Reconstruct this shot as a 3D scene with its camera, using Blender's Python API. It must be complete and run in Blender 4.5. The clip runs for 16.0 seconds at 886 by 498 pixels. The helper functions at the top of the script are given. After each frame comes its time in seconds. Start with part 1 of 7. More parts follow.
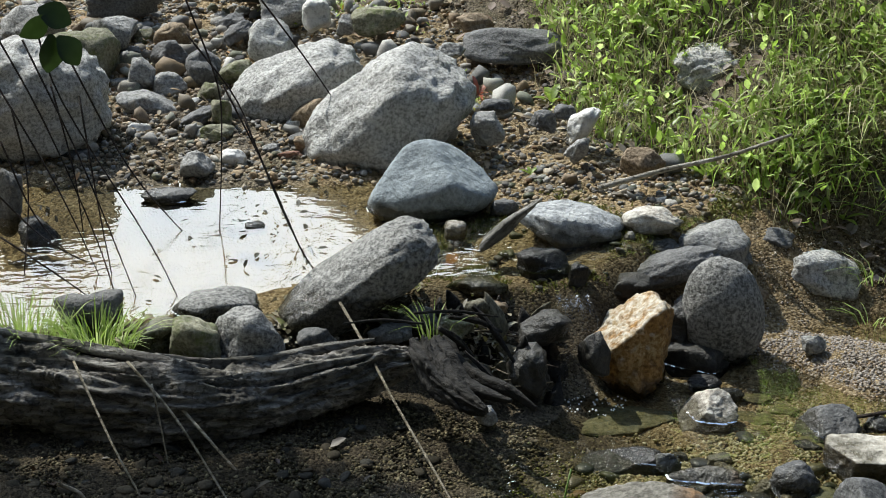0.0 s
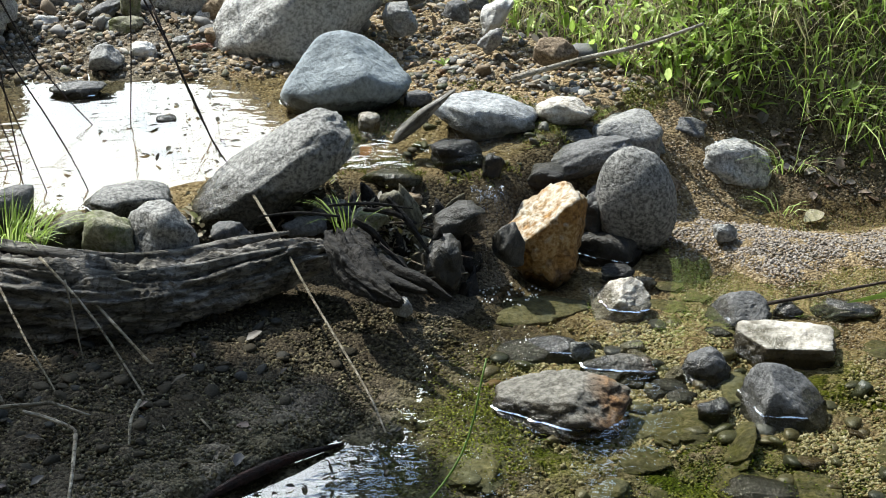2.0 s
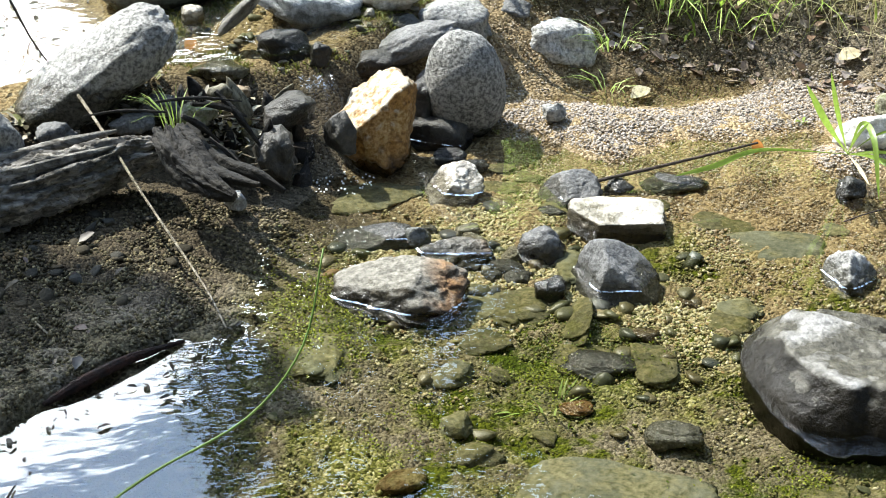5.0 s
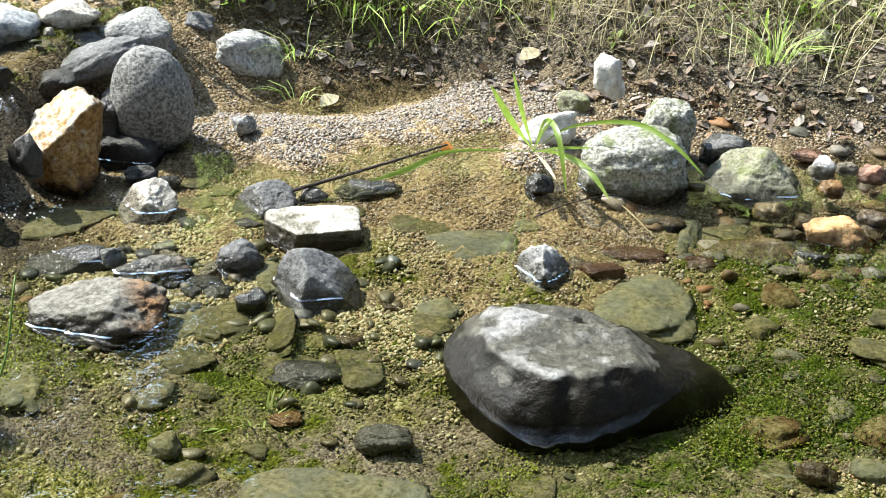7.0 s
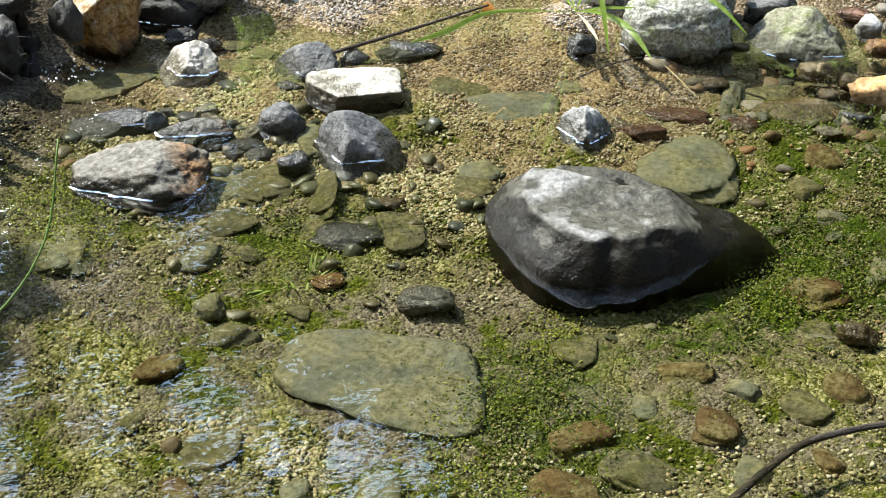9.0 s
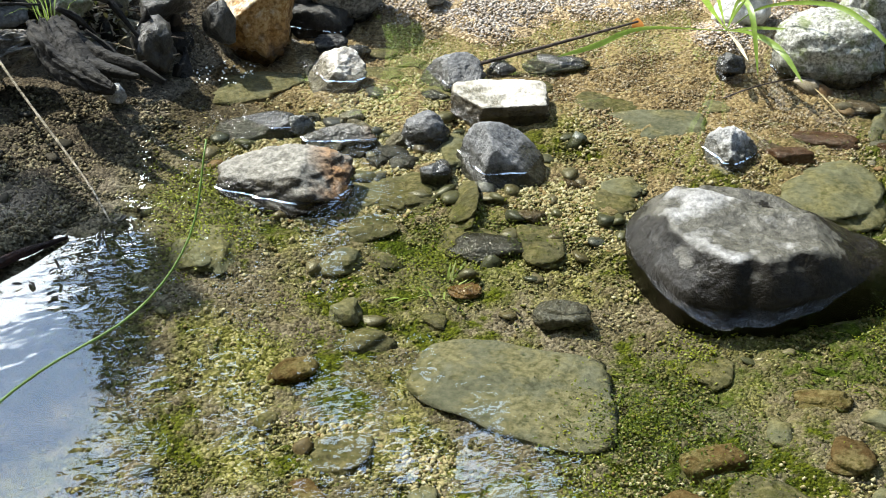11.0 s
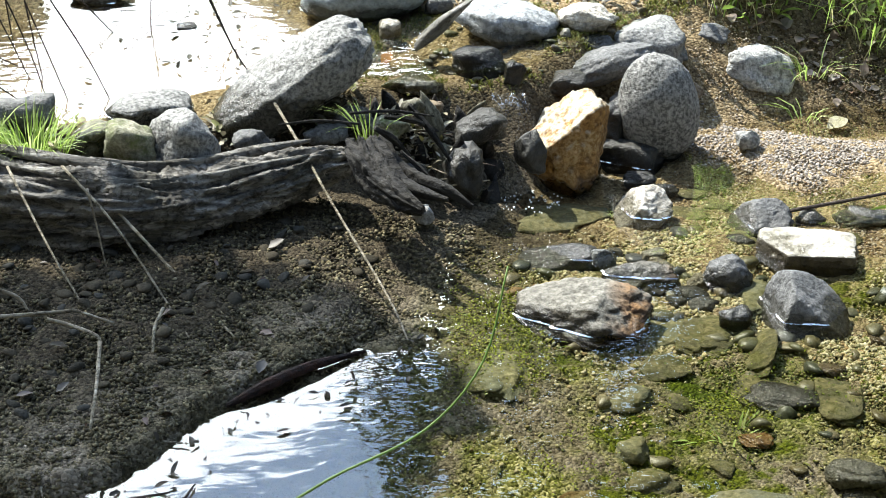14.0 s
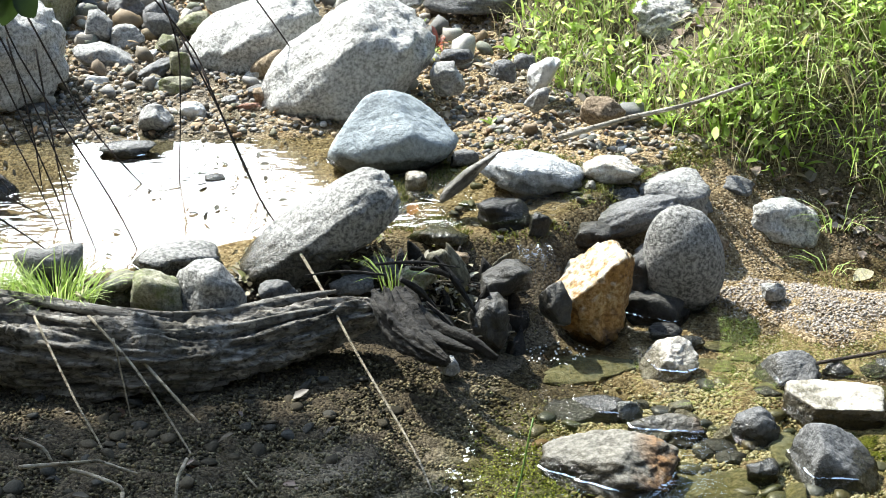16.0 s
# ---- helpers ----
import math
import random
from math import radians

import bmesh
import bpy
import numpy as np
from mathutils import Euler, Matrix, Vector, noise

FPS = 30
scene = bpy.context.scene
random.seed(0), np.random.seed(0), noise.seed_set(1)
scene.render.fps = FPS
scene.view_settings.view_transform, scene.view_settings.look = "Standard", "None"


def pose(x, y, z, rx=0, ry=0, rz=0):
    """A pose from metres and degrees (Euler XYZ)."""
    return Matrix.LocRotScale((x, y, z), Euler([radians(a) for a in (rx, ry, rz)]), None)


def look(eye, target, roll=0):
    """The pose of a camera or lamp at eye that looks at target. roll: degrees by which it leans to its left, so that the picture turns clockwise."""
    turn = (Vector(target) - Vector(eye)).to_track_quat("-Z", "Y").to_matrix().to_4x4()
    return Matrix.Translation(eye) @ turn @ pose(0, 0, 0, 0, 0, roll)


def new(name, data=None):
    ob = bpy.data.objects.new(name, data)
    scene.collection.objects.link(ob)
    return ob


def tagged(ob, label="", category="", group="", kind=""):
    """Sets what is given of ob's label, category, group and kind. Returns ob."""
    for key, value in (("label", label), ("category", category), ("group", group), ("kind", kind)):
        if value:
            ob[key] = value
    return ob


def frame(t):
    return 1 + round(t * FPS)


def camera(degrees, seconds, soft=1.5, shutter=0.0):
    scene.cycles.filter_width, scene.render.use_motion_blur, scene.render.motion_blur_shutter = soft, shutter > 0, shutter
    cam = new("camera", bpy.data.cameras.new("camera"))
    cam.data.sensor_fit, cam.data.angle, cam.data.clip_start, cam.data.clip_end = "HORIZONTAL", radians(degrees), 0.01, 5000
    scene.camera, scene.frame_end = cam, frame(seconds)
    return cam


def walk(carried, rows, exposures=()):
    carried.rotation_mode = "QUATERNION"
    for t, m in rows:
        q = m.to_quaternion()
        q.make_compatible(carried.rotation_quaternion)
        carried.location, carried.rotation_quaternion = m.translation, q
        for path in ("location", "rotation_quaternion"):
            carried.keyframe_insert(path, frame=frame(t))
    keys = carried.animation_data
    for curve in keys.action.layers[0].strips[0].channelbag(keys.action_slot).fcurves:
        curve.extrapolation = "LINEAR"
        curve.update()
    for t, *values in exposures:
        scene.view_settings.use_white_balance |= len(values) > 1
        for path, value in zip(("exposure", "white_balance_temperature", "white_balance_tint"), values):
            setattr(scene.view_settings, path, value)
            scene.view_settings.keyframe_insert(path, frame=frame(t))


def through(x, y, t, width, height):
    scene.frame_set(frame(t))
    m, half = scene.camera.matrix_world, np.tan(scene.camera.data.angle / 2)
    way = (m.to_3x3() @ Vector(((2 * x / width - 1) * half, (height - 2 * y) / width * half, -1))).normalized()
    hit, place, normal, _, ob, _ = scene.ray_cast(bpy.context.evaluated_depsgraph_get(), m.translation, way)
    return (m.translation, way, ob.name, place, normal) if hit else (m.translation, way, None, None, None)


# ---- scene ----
# ---- camera and walk ----
cam = camera(28.74, 16.0, soft=0.95)
EYE = 1.6
ROWS = [
    (0.0, 69.00, 0.00, -0.00),
    (0.5, 68.41, 0.02, -0.30),
    (1.0, 67.91, -0.27, -0.85),
    (1.5, 66.63, -0.48, -1.88),
    (2.0, 65.43, -0.58, -2.83),
    (2.5, 63.93, -0.89, -3.74),
    (3.0, 62.95, -1.33, -4.60),
    (5.5, 61.79, -0.70, -11.19),
    (6.0, 62.12, -1.30, -14.30),
    (6.5, 62.88, -2.17, -17.66),
    (7.0, 62.37, -2.14, -19.40),
    (7.5, 60.14, -1.82, -20.47),
    (8.0, 58.34, -1.65, -19.50),
    (8.5, 57.85, -1.65, -19.08),
    (9.0, 57.77, -1.29, -18.30),
    (11.5, 58.34, -0.73, -10.79),
    (12.0, 58.83, -0.27, -8.08),
    (12.5, 59.75, 0.01, -5.76),
    (13.0, 60.35, 0.03, -4.09),
    (13.5, 61.23, -0.11, -2.96),
    (14.0, 62.37, -0.18, -2.23),
    (14.5, 63.36, -0.55, -2.25),
    (15.0, 64.70, -0.46, -1.97),
    (15.5, 66.44, -0.19, -1.77),
    (16.0, 67.37, 0.00, -1.39),
]
walk(cam, [(t, pose(0, 0, EYE, rx, ry, rz)) for t, rx, ry, rz in ROWS], [(0.0, -0.84), (1.0, -0.78), (2.5, -0.08), (3.0, 0.22), (5.5, 0.36), (7.0, 0.28), (9.0, 0.16), (12.5, 0.30), (14.5, 0.30), (16.0, 0.32)])

# ---- world and sun ----
SUN_AZ, SUN_EL = -40.0, 53.0   # degrees left of the y axis, degrees above the horizon
sun_way = Vector((math.sin(radians(SUN_AZ)) * math.cos(radians(SUN_EL)), math.cos(radians(SUN_AZ)) * math.cos(radians(SUN_EL)), math.sin(radians(SUN_EL))))
sun = new("sun", bpy.data.lights.new("sun", "SUN"))
sun.data.energy, sun.data.angle, sun.data.color = 10.2, radians(0.6), (1.0, 0.985, 0.90)
sun.matrix_world = look(sun_way * 20, (0, 0, 0))


def build_world():
    w = bpy.data.worlds.new("sky")
    scene.world = w
    w.use_nodes = True
    nt = w.node_tree
    nt.nodes.clear()
    N, L = nt.nodes.new, nt.links.new
    out, bg, sky = N("ShaderNodeOutputWorld"), N("ShaderNodeBackground"), N("ShaderNodeTexSky")
    sky.sky_type, sky.sun_disc = "NISHITA", False
    sky.sun_elevation, sky.sun_rotation = radians(SUN_EL), radians(SUN_AZ)
    dim = N("ShaderNodeVectorMath")
    dim.operation = "SCALE"
    dim.inputs["Scale"].default_value = 0.15
    L(sky.outputs[0], dim.inputs[0])
    co = N("ShaderNodeTexCoord")
    # broken cloud over the whole sky, brightest round a set direction right of the sun
    nz = N("ShaderNodeTexNoise")
    nz.inputs["Scale"].default_value, nz.inputs["Detail"].default_value, nz.inputs["Roughness"].default_value = 6.0, 6, 0.6
    L(co.outputs["Generated"], nz.inputs["Vector"])
    cover = N("ShaderNodeMapRange")
    cover.inputs[1].default_value, cover.inputs[2].default_value, cover.inputs[3].default_value = 0.42, 0.56, 0.32   # a thin veil everywhere
    height_ = N("ShaderNodeSeparateXYZ")
    L(co.outputs["Generated"], height_.inputs[0])
    low = N("ShaderNodeMapRange")   # the cloud thickens towards the horizon
    low.inputs[1].default_value, low.inputs[2].default_value, low.inputs[3].default_value, low.inputs[4].default_value = 0.505, 0.545, 0.25, -0.25
    lean = N("ShaderNodeMath")      # the edge of the bank slopes down to the right
    lean.operation = "MULTIPLY_ADD"
    lean.inputs[1].default_value = 0.46
    L(height_.outputs["X"], lean.inputs[0])
    L(height_.outputs["Z"], lean.inputs[2])
    L(lean.outputs[0], low.inputs[0])
    sumc = N("ShaderNodeMath")
    L(nz.outputs["Fac"], sumc.inputs[0])
    L(low.outputs[0], sumc.inputs[1])
    L(sumc.outputs[0], cover.inputs[0])
    dot = N("ShaderNodeVectorMath")
    dot.operation = "DOT_PRODUCT"
    dot.inputs[1].default_value = (-0.18, 0.60, 0.78)
    L(co.outputs["Generated"], dot.inputs[0])
    glow = N("ShaderNodeMapRange")
    glow.inputs[1].default_value, glow.inputs[2].default_value, glow.inputs[3].default_value, glow.inputs[4].default_value = 0.55, 0.86, CLOUD_DIM, CLOUD_BRIGHT
    L(dot.outputs["Value"], glow.inputs[0])
    white = N("ShaderNodeVectorMath")
    white.operation = "SCALE"
    thick = N("ShaderNodeMapRange")     # thin cloud lets the blue through
    thick.inputs[1].default_value, thick.inputs[2].default_value = 0.25, 0.9
    L(cover.outputs[0], thick.inputs[0])
    tone = N("ShaderNodeMix")
    tone.data_type = "RGBA"
    tone.inputs[6].default_value, tone.inputs[7].default_value = (0.40, 0.61, 0.95, 1), (0.88, 0.945, 1.0, 1)
    L(thick.outputs[0], tone.inputs[0])
    L(tone.outputs[2], white.inputs[0])
    L(glow.outputs[0], white.inputs["Scale"])
    mix = N("ShaderNodeMix")
    mix.data_type = "RGBA"
    L(cover.outputs[0], mix.inputs[0])
    L(dim.outputs[0], mix.inputs[6])
    L(white.outputs[0], mix.inputs[7])
    L(mix.outputs[2], bg.inputs[0])
    L(bg.outputs[0], out.inputs[0])


CLOUD_DIM, CLOUD_BRIGHT = 0.40, 8.5
build_world()

# ---- materials ----
MATS = {}


class Nodes:
    """A short hand for a node tree."""

    def __init__(self, name):
        self.mat = bpy.data.materials.new(name)
        self.mat.use_nodes = True
        self.nt = self.mat.node_tree
        self.nt.nodes.clear()
        self.out = self.n("ShaderNodeOutputMaterial")

    def n(self, kind, **props):
        node = self.nt.nodes.new(kind)
        for k, v in props.items():
            node.inputs[k.replace("_", " ")].default_value = v
        return node

    def l(self, a, b):
        self.nt.links.new(a, b)

    def noise(self, scale, detail=4, rough=0.55, vec=None, distortion=0.0):
        nd = self.n("ShaderNodeTexNoise", Scale=scale, Detail=detail, Roughness=rough, Distortion=distortion)
        self.l(vec or self.geo(), nd.inputs["Vector"])
        return nd.outputs["Fac"]

    def geo(self):
        if not hasattr(self, "_geo"):
            self._geo = self.n("ShaderNodeTexCoord").outputs["Object"]
        return self._geo

    def ramp(self, fac, stops):
        r = self.n("ShaderNodeValToRGB")
        els = r.color_ramp.elements
        while len(els) < len(stops):
            els.new(0.5)
        for e, (p, c) in zip(els, stops):
            e.position, e.color = p, (*c, 1) if len(c) == 3 else c
        self.l(fac, r.inputs[0])
        return r.outputs[0]

    def rng(self, fac, a, b, c=0.0, d=1.0):
        m = self.n("ShaderNodeMapRange")
        for i, v in enumerate((a, b, c, d)):
            m.inputs[1 + i].default_value = v
        self.l(fac, m.inputs[0])
        return m.outputs[0]

    def mix(self, fac, a, b, blend="MIX"):
        m = self.n("ShaderNodeMix")
        m.data_type, m.blend_type = "RGBA", blend
        for v, s in ((fac, m.inputs[0]), (a, m.inputs[6]), (b, m.inputs[7])):
            if isinstance(v, (int, float)):
                s.default_value = v
            elif isinstance(v, tuple):
                s.default_value = (*v, 1)
            else:
                self.l(v, s)
        return m.outputs[2]

    def math(self, op, a, b=0.0):
        m = self.n("ShaderNodeMath")
        m.operation = op
        for v, s in ((a, m.inputs[0]), (b, m.inputs[1])):
            if isinstance(v, (int, float)):
                s.default_value = v
            else:
                self.l(v, s)
        return m.outputs[0]

    def bump(self, height, strength, distance, under=None):
        b = self.n("ShaderNodeBump", Strength=strength, Distance=distance)
        self.l(height, b.inputs["Height"])
        if under:
            self.l(under, b.inputs["Normal"])
        return b.outputs[0]

    def surface(self, color, rough, normal=None, spec=0.4, through=0.0):
        p = self.n("ShaderNodeBsdfPrincipled")
        for v, key in ((color, "Base Color"), (rough, "Roughness")):
            if isinstance(v, (int, float)):
                p.inputs[key].default_value = v
            elif isinstance(v, tuple):
                p.inputs[key].default_value = (*v, 1)
            else:
                self.l(v, p.inputs[key])
        p.inputs["Specular IOR Level"].default_value = spec
        if normal:
            self.l(normal, p.inputs["Normal"])
        shader = p.outputs[0]
        if through:
            tr, ms = self.n("ShaderNodeBsdfTranslucent"), self.n("ShaderNodeMixShader")
            if isinstance(color, tuple):
                tr.inputs[0].default_value = (*color, 1)
            else:
                self.l(color, tr.inputs[0])
            ms.inputs[0].default_value = through
            self.l(shader, ms.inputs[1])
            self.l(tr.outputs[0], ms.inputs[2])
            shader = ms.outputs[0]
        self.l(shader, self.out.inputs[0])
        return self.mat


# dark, middle, light tones of each kind of stone; speckle size; speckle weight
STONE = {
    "granite": ((0.17, 0.168, 0.155), (0.335, 0.33, 0.31), (0.50, 0.495, 0.465), 110, 0.55),
    "greystone": ((0.11, 0.11, 0.103), (0.21, 0.208, 0.198), (0.34, 0.335, 0.315), 130, 0.5),
    "dimgranite": ((0.07, 0.07, 0.064), (0.155, 0.153, 0.143), (0.29, 0.285, 0.265), 125, 0.65),
    "blue": ((0.12, 0.14, 0.152), (0.205, 0.236, 0.25), (0.31, 0.345, 0.355), 90, 0.3),
    "bluewhite": ((0.14, 0.148, 0.15), (0.26, 0.272, 0.275), (0.42, 0.43, 0.425), 70, 0.45),
    "slate": ((0.052, 0.053, 0.053), (0.105, 0.105, 0.103), (0.2, 0.197, 0.19), 120, 0.35),
    "darkrock": ((0.045, 0.045, 0.045), (0.095, 0.095, 0.09), (0.17, 0.165, 0.155), 140, 0.4),
    "wetrock": ((0.01, 0.01, 0.009), (0.026, 0.025, 0.021), (0.06, 0.055, 0.045), 80, 0.3),
    "mossrock": ((0.07, 0.07, 0.045), (0.16, 0.155, 0.10), (0.27, 0.26, 0.19), 110, 0.45),
    "brownstone": ((0.09, 0.06, 0.035), (0.19, 0.14, 0.085), (0.33, 0.26, 0.18), 110, 0.4),
    "redstone": ((0.10, 0.045, 0.03), (0.22, 0.11, 0.07), (0.36, 0.22, 0.16), 110, 0.4),
    "creamstone": ((0.28, 0.24, 0.185), (0.45, 0.41, 0.345), (0.62, 0.59, 0.53), 70, 0.5),
    "whitestone": ((0.34, 0.33, 0.30), (0.54, 0.53, 0.50), (0.68, 0.67, 0.64), 60, 0.35),
    "orange": ((0.20, 0.09, 0.025), (0.38, 0.20, 0.065), (0.50, 0.34, 0.17), 80, 0.4),
    "ochre": ((0.13, 0.09, 0.03), (0.27, 0.20, 0.08), (0.38, 0.31, 0.17), 90, 0.4),
    "sub": ((0.05, 0.05, 0.03), (0.11, 0.105, 0.065), (0.18, 0.17, 0.115), 100, 0.35),
    "subrust": ((0.05, 0.03, 0.014), (0.12, 0.075, 0.034), (0.19, 0.135, 0.07), 100, 0.35),
    "subgrey": ((0.10, 0.105, 0.075), (0.17, 0.175, 0.13), (0.235, 0.235, 0.185), 80, 0.3),
    "bigrock": ((0.014, 0.0125, 0.010), (0.034, 0.030, 0.025), (0.07, 0.064, 0.055), 90, 0.3),
    "rust": ((0.065, 0.06, 0.045), (0.13, 0.12, 0.097), (0.21, 0.198, 0.17), 95, 0.5),
    "palecap": ((0.30, 0.27, 0.21), (0.46, 0.425, 0.36), (0.60, 0.57, 0.51), 70, 0.4),
    "mossgranite": ((0.09, 0.09, 0.07), (0.20, 0.197, 0.165), (0.36, 0.355, 0.32), 110, 0.7),
    "yellow": ((0.16, 0.075, 0.018), (0.29, 0.165, 0.05), (0.46, 0.36, 0.21), 75, 0.5),
}


def stone_mat(kind, level):
    """Stone of one kind, darkened as wet and shaded up to a little over the water's level."""
    key = (kind, level)
    if key in MATS:
        return MATS[key]
    dark, mid, light, size, weight = STONE[kind]
    m = Nodes(f"{kind}_{'upper' if level > 0.1 else 'lower'}")
    info = m.n("ShaderNodeObjectInfo")
    shift = m.n("ShaderNodeVectorMath")
    shift.operation = "ADD"
    m.l(m.geo(), shift.inputs[0])
    m.l(info.outputs["Random"], shift.inputs[1])
    v = shift.outputs[0]
    broad = m.noise(9, 5, 0.6, v)
    col = m.ramp(broad, [(0.30, dark), (0.5, mid), (0.74, light)])
    speck = m.noise(size, 3, 0.7, v)
    grains = m.ramp(speck, [(0.36, tuple(c * 0.35 for c in dark)), (0.47, mid), (0.55, light), (0.66, tuple(min(0.8, c * 1.35) for c in light))])
    col = m.mix(weight, col, grains)
    if kind == "yellow":
        stain = m.rng(m.noise(14, 5, 0.6, v), 0.34, 0.50)
        col = m.mix(m.math("MULTIPLY", stain, 0.8), col, m.mix(m.rng(speck, 0.35, 0.6), (0.09, 0.038, 0.008), (0.32, 0.155, 0.03)))
        # pale quartz, whitened further on upward faces as if sunlit
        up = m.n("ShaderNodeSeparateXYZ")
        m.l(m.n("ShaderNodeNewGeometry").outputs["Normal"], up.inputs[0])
        lit_white = m.math("MULTIPLY", m.rng(up.outputs["Z"], 0.32, 0.65), m.rng(m.noise(26, 6, 0.75, v), 0.38, 0.52))
        col = m.mix(lit_white, col, m.mix(m.rng(speck, 0.35, 0.6), (0.28, 0.20, 0.10), (0.52, 0.48, 0.40)))
    if kind == "rust":
        sep = m.n("ShaderNodeSeparateXYZ")
        m.l(m.geo(), sep.inputs[0])
        stain = m.math("MULTIPLY", m.rng(sep.outputs["X"], 0.035, 0.09), m.rng(m.noise(18, 4, 0.6, v), 0.38, 0.55))
        col = m.mix(m.math("MULTIPLY", stain, 0.8), col, m.mix(m.rng(speck, 0.35, 0.6), (0.12, 0.05, 0.012), (0.30, 0.15, 0.045)))
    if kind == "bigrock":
        # dry pale top, with sun on it and shade on the flanks coloured in
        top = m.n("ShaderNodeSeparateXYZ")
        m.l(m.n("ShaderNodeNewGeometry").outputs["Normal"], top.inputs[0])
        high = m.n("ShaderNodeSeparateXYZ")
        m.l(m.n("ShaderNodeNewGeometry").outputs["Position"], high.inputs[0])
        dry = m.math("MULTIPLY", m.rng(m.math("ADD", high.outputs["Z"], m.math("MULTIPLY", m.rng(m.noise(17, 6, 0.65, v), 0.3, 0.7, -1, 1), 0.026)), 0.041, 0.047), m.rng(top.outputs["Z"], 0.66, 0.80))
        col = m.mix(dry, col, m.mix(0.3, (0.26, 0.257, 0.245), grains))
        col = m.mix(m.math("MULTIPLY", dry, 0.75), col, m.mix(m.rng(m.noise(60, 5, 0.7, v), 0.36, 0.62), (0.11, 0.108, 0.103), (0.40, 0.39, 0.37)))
    if kind in ("rust", "palecap"):      # pale top; sides darkened for damp and for the shade on their fronts
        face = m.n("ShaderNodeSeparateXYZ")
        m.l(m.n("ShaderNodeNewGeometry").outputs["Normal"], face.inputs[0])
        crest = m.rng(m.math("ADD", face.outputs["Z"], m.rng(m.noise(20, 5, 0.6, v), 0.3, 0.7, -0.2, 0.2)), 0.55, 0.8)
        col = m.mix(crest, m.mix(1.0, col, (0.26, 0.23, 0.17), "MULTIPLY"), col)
    if kind.startswith("sub"):      # silt and algae lying on what is under water
        silt = m.rng(m.noise(30 if kind == "sub" else 14, 6, 0.7, v), 0.44, 0.58)
        col = m.mix(m.math("MULTIPLY", silt, 0.6), col, m.mix(m.rng(speck, 0.35, 0.62), (0.10, 0.095, 0.025), (0.34, 0.30, 0.17)))
        col = m.mix(m.rng(info.outputs["Random"], 0, 1, 0.0, 0.5), col, m.mix(1.0, col, (1.1, 1.08, 0.86), "MULTIPLY"))
    if kind in ("mossrock", "sub", "mossgranite"):
        moss = m.rng(m.noise(26, 5, 0.65, v), 0.50, 0.64)
        col = m.mix(m.math("MULTIPLY", moss, 0.7 if kind.startswith("moss") else 0.5), col, (0.09, 0.115, 0.02) if kind.startswith("moss") else (0.085, 0.095, 0.02))
    if kind in ("granite", "greystone"):
        lichen = m.rng(m.noise(34, 4, 0.6, v), 0.60, 0.68)
        col = m.mix(m.math("MULTIPLY", lichen, 0.45), col, (0.10, 0.105, 0.07))
    # damp band above the water; its dark tone also stands in for shaded fronts
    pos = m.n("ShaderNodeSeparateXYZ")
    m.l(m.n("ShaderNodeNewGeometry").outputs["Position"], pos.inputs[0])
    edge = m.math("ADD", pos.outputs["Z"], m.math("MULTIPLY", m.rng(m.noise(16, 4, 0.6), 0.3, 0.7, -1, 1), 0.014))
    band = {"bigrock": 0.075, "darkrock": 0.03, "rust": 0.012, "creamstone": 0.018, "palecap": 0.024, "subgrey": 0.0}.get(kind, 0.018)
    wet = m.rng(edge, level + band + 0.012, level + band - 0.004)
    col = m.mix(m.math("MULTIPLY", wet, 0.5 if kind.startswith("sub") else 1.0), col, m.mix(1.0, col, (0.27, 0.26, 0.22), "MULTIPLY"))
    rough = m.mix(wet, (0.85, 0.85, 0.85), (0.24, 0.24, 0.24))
    if kind.startswith("sub"):
        rough = 0.95
    if kind == "wetrock":
        rough = m.rng(broad, 0.3, 0.7, 0.3, 0.6)
    h = m.mix(0.6, speck, m.noise(38, 6, 0.7, v))
    fine = 0.7 if kind in ("granite", "bluewhite", "yellow", "creamstone") else 0.4
    nrm = m.bump(h, fine, 0.014, m.bump(m.noise(17, 6, 0.7, v), 0.45 if kind in ("blue", "sub", "subgrey", "bigrock") else 0.6, 0.03))
    MATS[key] = m.surface(col, rough, nrm, {"sub": 0.05, "subgrey": 0.05, "subrust": 0.05, "bigrock": 0.12}.get(kind, 0.35))
    return MATS[key]


